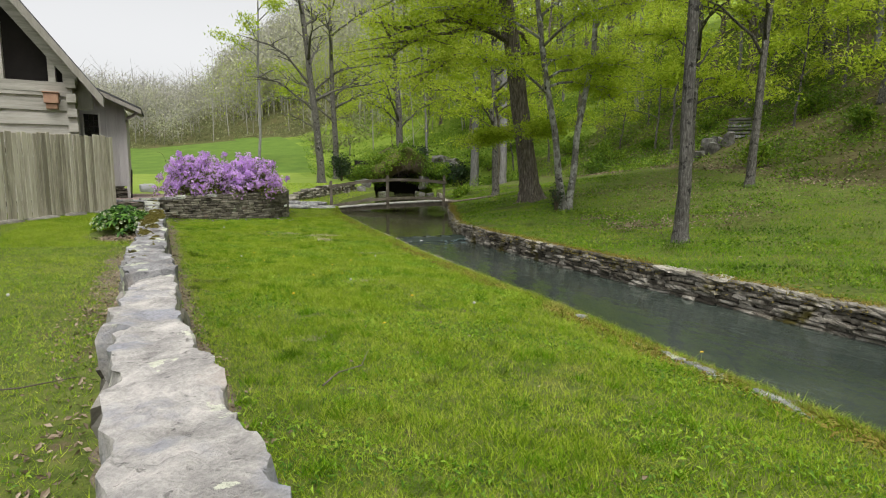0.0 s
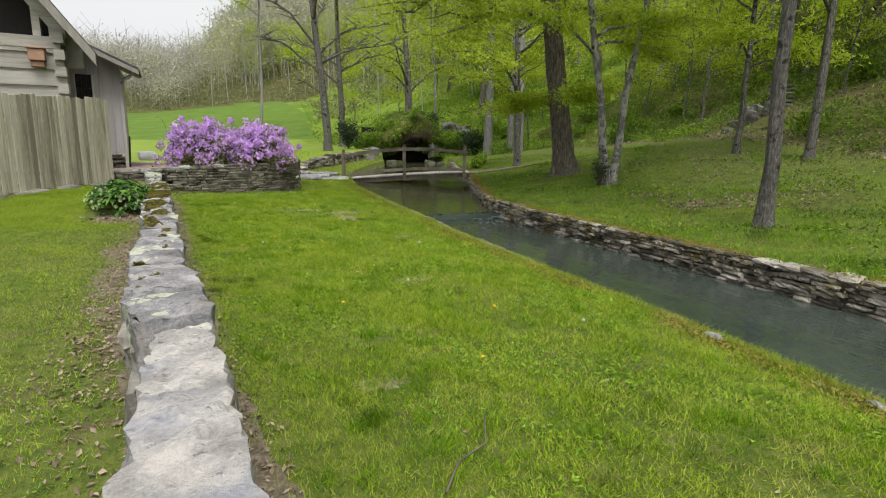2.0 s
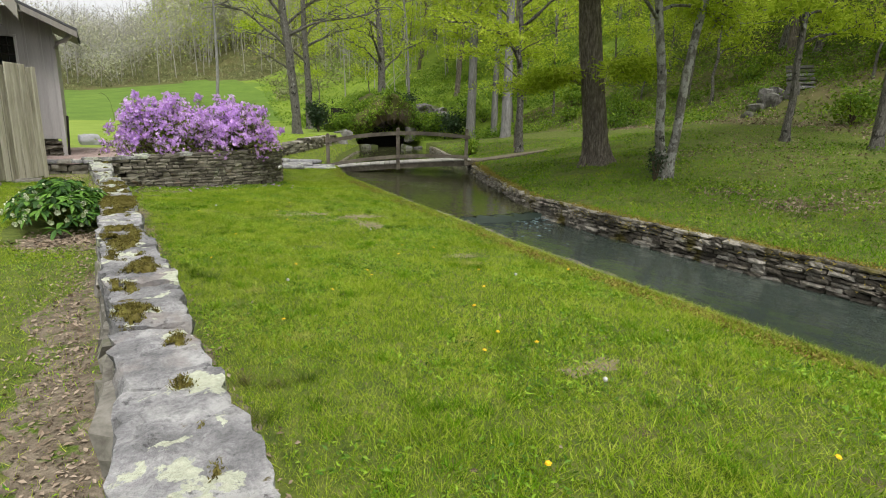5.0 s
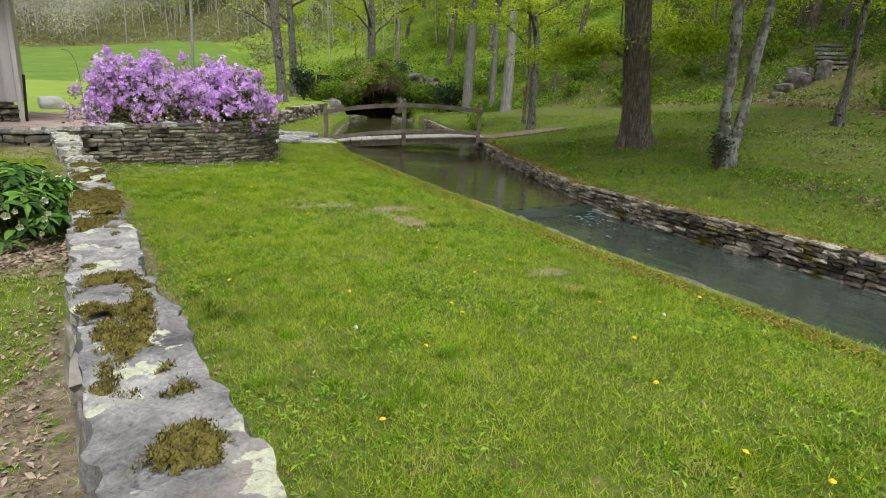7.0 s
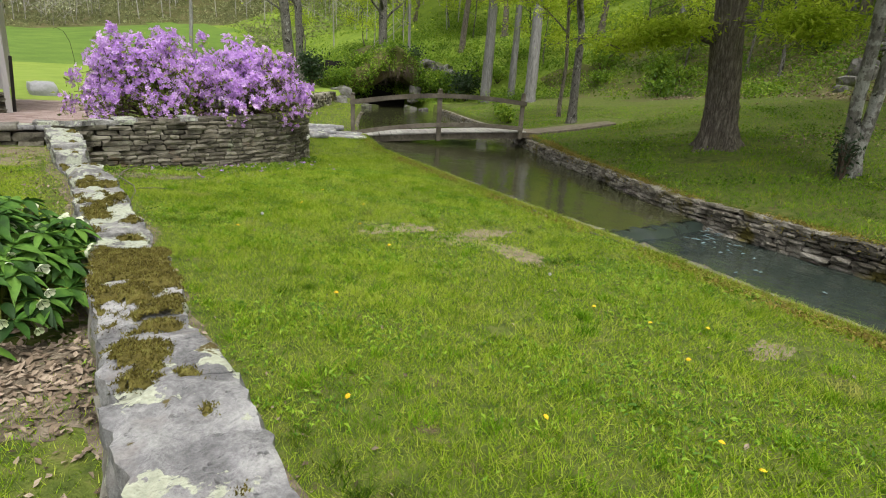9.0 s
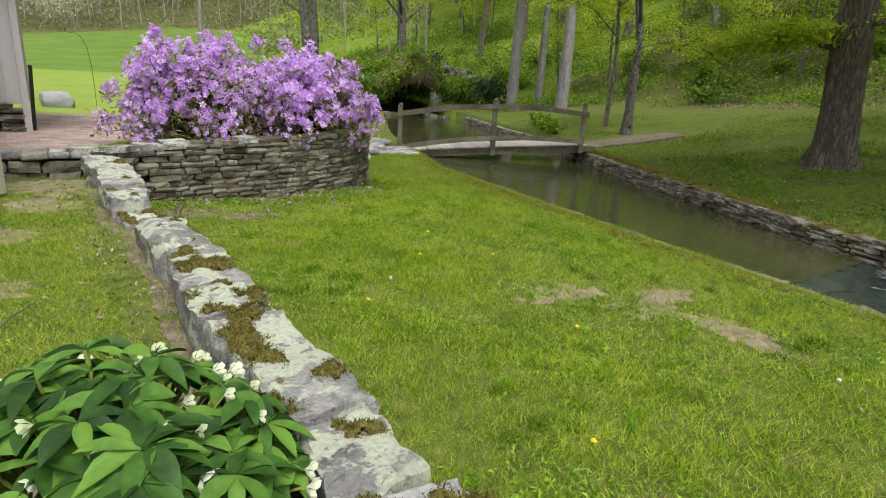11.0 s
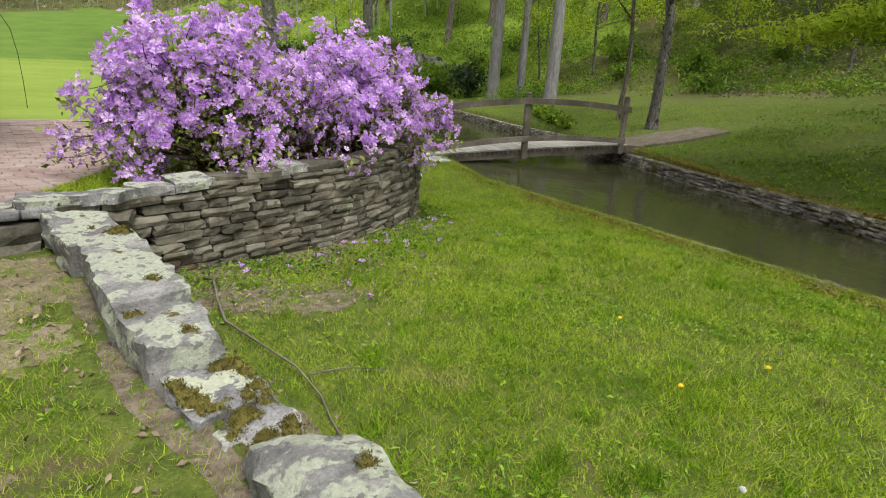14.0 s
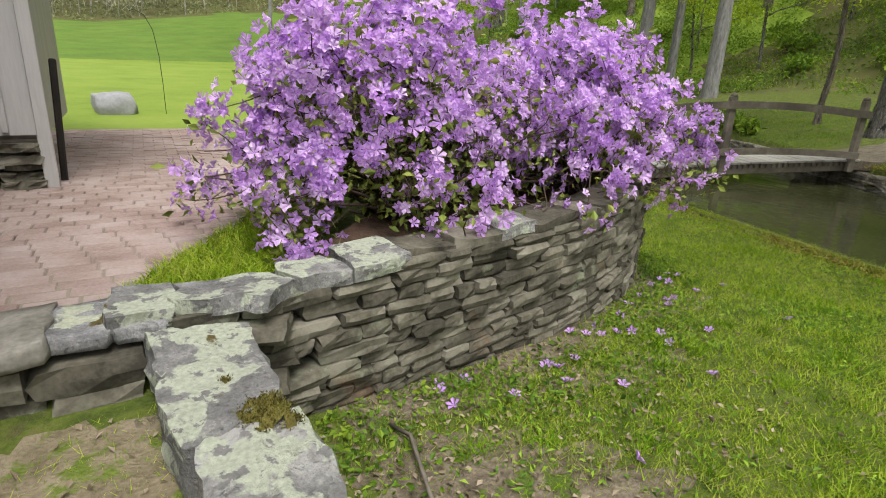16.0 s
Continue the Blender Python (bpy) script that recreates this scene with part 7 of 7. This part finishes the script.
x, y = scatter(n, -2.6, -0.3, 10.5, 17.6, rng)
fx_ = -1.2 + (y - 17.0) * 0.606
keep = (x < wall_x(y) - 0.2) & (x > fx_ - 0.1) & (rng.random(n) > bare(x, y) * 1.1) & (((x + 0.8) / 0.5) ** 2 + ((y - 11.9) / 0.9) ** 2 > 1)
x, y = x[keep], y[keep]
blades("verge_turf", "fine dense green turf beside the wall", x, y, ground(x, y), rng.uniform(0.015, 0.036, len(x)), rng.uniform(0.0025, 0.005, len(x)), 613, simple=True)
# longer blades that hang over the lawn's edge above the water
n = 26000
y = rng.uniform(1.0, 22.3, n)
x = near_x(y) + rng.normal(-0.01, 0.05, n)
blades("edge_grass", "longer grass overhanging the stream's edge", x, y, ground(np.minimum(x, near_x(y) - 0.03), y) - np.clip(x - near_x(y) + 0.02, 0, 1) * 0.6, rng.uniform(0.04, 0.085, n), rng.uniform(0.004, 0.008, n), 609, simple=True)
n = 22000
y = rng.uniform(1.0, 22.3, n)
x = near_x(y) + np.abs(rng.normal(0, 0.035, n)) - 0.05
top = ground(near_x(y) - 0.05, y)
blades("dry_fringe", "pale dry grass hanging over the lawn's cut edge", x, y, top - rng.random(n) ** 1.5 * 0.16 * (x > near_x(y) - 0.02), rng.uniform(0.03, 0.07, n), rng.uniform(0.004, 0.009, n), 608, M_dryblade, simple=True)
# clover and plantain leaves low in the turf
n = 190000
x, y = scatter(n, -3.4, 5.6, 1.0, 18.5, rng)
weed = bumps(x, y, 1.9, 3) + 0.7 * bumps(x, y, 5.3, 6)
fx_ = -1.2 + (y - 17.0) * 0.606
keep = (weed + rng.normal(0, 0.2, n) > 0.25) & (np.abs(x - wall_x(y)) > 0.2) & (x < near_x(y) - 0.1) & (y < planter_y(x) - 0.1) & (x > fx_) & (rng.random(n) > bare(x, y) * 0.7) & (((x + 0.9) / 0.5) ** 2 + ((y - 11.75) / 0.75) ** 2 > 1)
x, y = x[keep], y[keep]
g = Geo()
for side, size in ((x > wall_x(y), 0.03), ((x < wall_x(y)) & (rng.random(len(x)) < 0.7), 0.019)):
    leaf_quads(g, np.column_stack([x, y, ground(x, y) + rng.uniform(0.012, 0.038, len(x))])[side], size, rng, 0.6, True)
solo("clover", g.mesh("clover"), M_clover, "patches of small clover and weed leaves in the lawn", "clover", kind="stuff")


def soil_patch(name, label, ring_fn, n):
    """A thin irregular patch of bare earth lying on the turf."""
    v, q = [], []
    for k in range(n + 1):
        for x, y in ring_fn(k / n):
            v.append((x, y, gz(x, y) + 0.003))
    w = len(v) // (n + 1)
    i = np.arange(len(v)).reshape(n + 1, w)
    q = np.stack([i[:-1, :-1], i[:-1, 1:], i[1:, 1:], i[1:, :-1]], -1).reshape(-1, 4)
    solo(name, make_mesh(name, v, q, True), M_dry if "worn" in name else M_dirt, label, "soil", kind="structure")


def strip_ring(side, lo, hi):
    def ring(t):
        y = 0.9 + t * 16.85
        a = 0.1
        b = lo + (hi - lo) * (0.5 + 0.5 * noise.noise(Vector((y * 1.3, side * 5.0, 0)))) + 0.05 * noise.noise(Vector((y * 6, side, 3)))
        b *= 1.0 + (1.3 * float(sm((y - 5) / 1.5) * sm((10.2 - y) / 1.5)) if side < 0 else 0)
        return [(float(wall_x(y)) + side * (a + (b - a) * u), y) for u in np.linspace(0, 1, 5)]
    return ring


soil_patch("bare_soil", "bare brown soil along the foot of the wall", strip_ring(1, 0.26, 0.5), 160)
soil_patch("bare_soil", "bare brown soil along the foot of the wall", strip_ring(-1, 0.17, 0.3), 160)
for k, (px_, py_, r1, r2) in enumerate([(2.55, 13.75, .44, .16), (3.25, 13.4, .5, .15), (3.2, 12.7, .2, .36), (3.0, 13.2, .3, .2), (0.75, 17.05, .42, .3), (0.35, 17.35, .4, .3), (-0.95, 16.5, .3, .32), (-1.25, 15.5, .26, .28), (-0.85, 17.35, .5, .42), (-1.3, 14.4, .3, .2), (1.0, 4.6, .16, .09), (2.2, 6.9, .2, .1), (3.4, 10.3, .25, .12), (1.8, 17.75, .5, .14), (2.9, 18.35, .4, .14), (-0.68, 11.25, .42, .4)]):
    def disc(t, px_=px_, py_=py_, r1=r1, r2=r2, k=k):
        a = t * 2 * math.pi
        rr = 1 + 0.45 * noise.noise(Vector((math.cos(a) * 1.6 + k * 7, math.sin(a) * 1.6, k * 3.0))) + 0.35 * noise.noise(Vector((math.cos(a) * 5 + k, math.sin(a) * 5, k))) + 0.3 * noise.noise(Vector((math.cos(a) * 15 + k, math.sin(a) * 15, k)))
        return [(px_ + math.cos(a) * r1 * rr * u, py_ + math.sin(a) * r2 * rr * u) for u in np.linspace(0, 1, 5)]
    soil_patch("bare_soil" if px_ > -0.5 and py_ > 16 or py_ == 11.25 else "worn_patch", "worn bare patch in the turf", disc, 60)
def planter_ring(t):
    x = 0.15 + t * 3.5
    w = 0.3 + 0.22 * noise.noise(Vector((x * 1.7, 2.0, 0))) + 0.08 * noise.noise(Vector((x * 7, 5.0, 0)))
    return [(x, float(planter_y(x)) + 0.05 - (w + 0.05) * u) for u in np.linspace(0, 1, 5)]


soil_patch("bare_soil", "bare brown soil along the planter's foot", planter_ring, 60)
# rougher grass on the far bank
n = 420000
x, y = scatter(n, 6.7, 18, 1.0, 33, rng, 1.25)
d = x - far_x(y)
keep = (d > 0.02) & (hill_distance(x, y) < 0.5) & (rng.random(n) < np.clip(1.1 - d / 9, 0.2, 1) * np.clip(1.3 - y / 30, 0.3, 1)) & (bumps(x, y, 1.3, 6) > -0.75) & ~((x > 10.3) & (x < 14.6) & (y > 19.3 + 0.0 * x) & (y < 22.1) & (y - 20.8 < (x - 10.35) * 0.1 + 1.2) & (y - 20.85 > -(x - 10.35) * 0.45))
x, y = x[keep], y[keep]
clump = np.clip(bumps(x, y, 1.9, 8) + 0.6 * bumps(x, y, 5.0, 3), 0, 1.3)
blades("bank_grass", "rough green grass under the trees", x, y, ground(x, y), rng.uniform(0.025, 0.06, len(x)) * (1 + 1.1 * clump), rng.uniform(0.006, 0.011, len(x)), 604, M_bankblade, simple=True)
# low herbs in loose drifts among the bank grass
n = 60000
x, y = scatter(n, 6.7, 16, 2.0, 24, rng)
drift = bumps(x, y, 1.1, 5) + 0.8 * bumps(x, y, 3.7, 9) + rng.normal(0, 0.25, n)
keep = (x - far_x(y) > 0.1) & (drift > 0.45) & (hill_distance(x, y) < 0.3) & ((y < 19.2) | (x < 10.2))
g = Geo()
leaf_quads(g, np.column_stack([x, y, ground(x, y) + rng.uniform(0.03, 0.1, n)])[keep], 0.05, rng, 0.5)
solo("bank_herbs", g.mesh("bank_herbs"), M_under, "low green herbs in drifts on the far bank", "herbs", kind="stuff")
# patio edge, steps and pool bank
n = 30000
x, y = scatter(n, 3.9, 14, 20.6, 36, rng)
keep = (x < near_x(y)) & (np.abs(x - terrace_x(y)) > 0.25) & ~((x < 6.6) & (y < 23.4)) & (rng.random(n) < 0.9)
x, y = x[keep], y[keep]
blades("pool_grass", "tufted green grass beside the pool", x, y, ground(x, y), rng.uniform(0.04, 0.10, len(x)), rng.uniform(0.007, 0.013, len(x)), 605, simple=True)
n = 11000
s_ = rng.random(n)
y = 18.3 + s_ * 1.9
x = np.array([right_edge(t) for t in y]) + rng.uniform(-0.05, 0.6, n)
blades("patio_weeds", "green weeds along the edge of the brick patio", x, y, np.full(n, 0.53), rng.uniform(0.03, 0.09, n), rng.uniform(0.004, 0.009, n), 606)

# moss cushions along both banks
rng = np.random.default_rng(611)
for nm, edge, lab in (("near_moss", -1, "ochre moss along the lawn's edge"), ("bank_moss", 1, "ochre and green moss hanging over the bank wall")):
    n = 36000
    y = rng.uniform(0.8, 21.5, n)
    patch = np.clip(0.65 + bumps(y * 0.9, y * 0.3, 1.4, 3) + rng.normal(0, 0.25, n), 0, 1)
    if edge < 0:
        x = near_x(y) + rng.normal(-0.08, 0.11, n)
        z = ground(np.minimum(x, near_x(y)), y) + rng.uniform(0.0, 0.03, n) - np.clip(x - near_x(y), 0, 1) * 0.8
    else:
        x = far_x(y) + np.where(rng.random(n) < 0.6, rng.normal(0.06, 0.08, n), np.abs(rng.normal(0, 0.35, n)))
        z = ground(far_x(y) + 0.2, y) + rng.uniform(-0.02, 0.02, n) - np.clip(far_x(y) + 0.02 - x, 0, 1) * 1.2 * rng.random(n)
    keep = rng.random(n) < patch
    g = Geo()
    leaf_quads(g, np.column_stack([x, y, z])[keep], 0.04, rng, 0.5, True)
    solo(nm, g.mesh(nm), M_moss, lab, "moss", kind="stuff")

# dead leaves and soil crumbs along the wall's foot and in the beds
rng = np.random.default_rng(621)
pts = []
for k in range(2600):
    y = rng.uniform(1, 17.5) if rng.random() < 0.7 else rng.uniform(1, 7)
    x = float(wall_x(y)) + (rng.normal(0.3, 0.1) if rng.random() < 0.55 else rng.normal(-0.36, 0.12))
    pts.append((x, y))
for k in range(1100):
    pts.append((rng.normal(1.0, 0.8), rng.normal(17.5, 0.4)))
for k in range(260):
    pts.append((rng.uniform(0, 4), rng.uniform(1, 17)))
pts = np.array(pts)
pts = pts[(np.abs(pts[:, 0] - wall_x(pts[:, 1])) > 0.16) & (pts[:, 1] < planter_y(pts[:, 0]) - 0.03)]
g = Geo()
leaf_quads(g, np.column_stack([pts, ground(pts[:, 0], pts[:, 1]) + 0.014]), 0.028, rng, 0.6)
n = 1500
y = rng.uniform(4.5, 10.3, n)
x = wall_x(y) - 0.26 - np.abs(rng.normal(0, 0.2, n))
leaf_quads(g, np.column_stack([x, y, ground(x, y) + rng.uniform(0.005, 0.016, n)]), 0.022, rng, 0.75)
n = 800
x, y = rng.normal(-0.66, 0.28, n), rng.normal(11.3, 0.24, n)
keep = x < wall_x(y) - 0.2
leaf_quads(g, np.column_stack([x, y, ground(x, y) + rng.uniform(0.004, 0.018, n)])[keep], 0.038, rng, 0.75)
n = 7000
x, y = rng.uniform(8, 17.5, n), rng.uniform(3, 20, n)
keep = (bumps(x, y, 0.8, 9) + 0.4 * bumps(x, y, 3.1, 2) + rng.normal(0, 0.12, n) > 0.55) & (x > far_x(y) + 0.8) & (rng.random(n) < np.clip((x - far_x(y)) / 7, 0.12, 1))
leaf_quads(g, np.column_stack([x, y, ground(x, y) + 0.03])[keep], 0.06, rng, 0.75)
for a_, b_, r_ in ((10.1, 10.9, 0.5), (10.5, 9.1, 0.6), (14.4, 12.9, 0.8), (13.2, 11.6, 0.7), (12.0, 8.6, 0.6), (9.4, 9.6, 0.35), (15.2, 9.8, 1.0), (12.6, 14.0, 0.6)):
    x, y = a_ + rng.normal(0, r_ * 1.2, 330), b_ + rng.normal(0, r_ * 0.7, 330)
    leaf_quads(g, np.column_stack([x, y, ground(x, y) + rng.uniform(0.02, 0.05, 330)]), 0.05, rng, 0.6)
n = 22000
x, y = rng.uniform(15.5, 34, n), rng.uniform(-4, 24, n)
keep = (hill_distance(x, y) > -1.5)
leaf_quads(g, np.column_stack([x, y, ground(x, y) + 0.04])[keep], 0.075, rng, 0.6)
solo("dead_leaves", g.mesh("dead_leaves"), M_dryleaf, "scattered brown dead leaves on the ground", "dead leaves", kind="stuff")

# dandelions: flowers and seed heads
rng = np.random.default_rng(631)
g = Geo()
a = np.arange(12) / 12 * 2 * math.pi
v = [(0, 0, 0.008)] + [(math.cos(t) * (0.017 if k % 2 else 0.013), math.sin(t) * (0.017 if k % 2 else 0.013), 0.004) for k, t in enumerate(a)] + [(math.cos(t) * 0.009, math.sin(t) * 0.009, 0.011) for t in a]
g.add(v, [(1 + k, 1 + (k + 1) % 12, 13 + (k + 1) % 12, 13 + k) for k in range(12)], [(0, 13 + k, 13 + (k + 1) % 12) for k in range(12)])
flower_me = g.mesh("flower_head")
g = Geo()
g.tube([(0, 0, -0.05), (0, 0, 0.004)], [0.0018, 0.0018], 5)
stalk_me = g.mesh("stalk")
for k in range(28):
    x, y = (rng.uniform(0.4, 4.2), rng.uniform(3, 17)) if k > 10 else [(1.9, 9.6), (0.75, 8.6), (1.35, 9.2), (2.2, 8.2), (0.6, 10.9), (2.6, 10.4), (1.1, 12.2), (3.0, 9.3), (2.1, 7.3), (1.7, 4.6), (2.4, 5.6)][k]
    z = gz(x, y) + 0.045
    d = thing("dandelion", (x, y, z - 0.05), "small yellow dandelion in the lawn", "flower", "dandelions")
    part("flower_head", flower_me, M_yellow, d, m=pose(x, y, z, rng.normal(0, 12), rng.normal(0, 12), rng.uniform(0, 90)))
    part("stalk", stalk_me, M_azleaf, d, m=pose(x, y, z))
g = Geo()
for k in range(90):
    th, ph = math.acos(1 - 2 * (k + 0.5) / 90), k * 2.39996
    u = np.array([math.sin(th) * math.cos(ph), math.sin(th) * math.sin(ph), math.cos(th)])
    c = u * 0.02
    s1 = np.cross(u, [0.3, 0.5, 0.8])
    s1 /= np.linalg.norm(s1)
    s2 = np.cross(u, s1)
    g.add([u * 0.004, c + s1 * 0.005, c + s2 * 0.005, c - s1 * 0.005, c - s2 * 0.005], None, [(0, 1, 2), (0, 2, 3), (0, 3, 4), (0, 4, 1), (1, 3, 2), (1, 4, 3)])
clock_me = g.mesh("seed_head")
for k, (x, y) in enumerate([(1.05, 9.55), (2.0, 6.6), (3.1, 8.8), (2.9, 11.9), (1.2, 14.3), (2.8, 4.9), (-1.3, 6.0)]):
    z = gz(x, y) + 0.09
    d = thing("dandelion_clock", (x, y, z - 0.1), "round white dandelion seed head", "flower", "dandelion clocks")
    part("seed_head", clock_me, M_fluff, d, m=pose(x, y, z) @ Matrix.Scale(0.7, 4))
    part("stalk", stalk_me, M_azleaf, d, m=pose(x, y, z - 0.045) @ Matrix.Diagonal((1, 1, 1.1, 1)))

# weeds at the planter's foot
rng = np.random.default_rng(637)
n = 4000
x = rng.uniform(0.0, 3.9, n)
y = planter_y(x) - 0.05 - np.abs(rng.normal(0, 0.38, n))
keep = (bumps(x, y, 3.3, 2) + rng.normal(0, 0.3, n) > -0.1)
g = Geo()
leaf_quads(g, np.column_stack([x, y, ground(x, y) + rng.uniform(0.01, 0.06, n)])[keep], 0.03, rng, 0.5)
solo("foot_weeds", g.mesh("foot_weeds"), M_under, "low green weeds at the foot of the planter", "weeds", kind="stuff")

# fallen blossoms, twigs, vine
rng = np.random.default_rng(641)
g = Geo()
for k in range(38):
    x = rng.uniform(0.4, 3.8)
    y = float(planter_y(x)) - abs(rng.normal(0.12, 0.45)) - 0.05
    z = gz(x, y) + 0.03
    tl = Matrix.Rotation(rng.uniform(0, 6.3), 3, "Z") @ Matrix.Rotation(rng.normal(0, 0.5), 3, "X")
    vs = [(0, 0, -0.015)]
    for j in range(5):
        b = j * 2 * math.pi / 5
        for da, rr in ((-0.45, 0.026), (0, 0.038), (0.45, 0.026)):
            vs.append((math.cos(b + da) * rr, math.sin(b + da) * rr, 0.006))
    vs = np.array(vs) @ np.array(tl).T + np.array([x, y, z])
    g.add(vs, [(0, 1 + 3 * j, 2 + 3 * j, 3 + 3 * j) for j in range(5)])
solo("fallen_blossoms", g.mesh("fallen_blossoms"), M_fallen, "lilac blossoms fallen on the grass below the planter", "petals", kind="stuff")
def stick(pts, r, label, name="fallen_twig"):
    g = Geo()
    pts = [(x, y, gz(x, y) + z) for x, y, z in pts]
    g.tube(pts, np.linspace(r, r * 0.4, len(pts)), 6)
    solo(name, g.mesh(name, True), M_wood, label, "twig")


stick([(0.3, 17.75, .02), (0.33, 17.6, .05), (0.21, 17.15, .05), (0.14, 16.82, .04), (0.18, 16.47, .04), (0.23, 16.07, .05), (0.22, 15.8, .03), (0.17, 15.6, .02), (0.12, 15.3, .02)], 0.01, "long grey vine stem lying along the wall", "vine_stem")
stick([(0.26, 16.0, .03), (0.45, 15.95, .035), (0.62, 15.83, .03)], 0.006, "thin dry twig on the grass")
stick([(0.85, 3.45, .03), (1.0, 3.62, .04), (1.2, 3.72, .03), (1.33, 3.95, .06)], 0.007, "short crooked grey twig lying on the lawn")
stick([(-0.95, 3.55, .03), (-0.75, 3.5, .04), (-0.5, 3.6, .03)], 0.006, "short grey twig in the verge")
stick([(-1.15, 13.6, .03), (-1.05, 13.9, .04), (-0.95, 14.1, .03)], 0.006, "short grey twig in the verge")
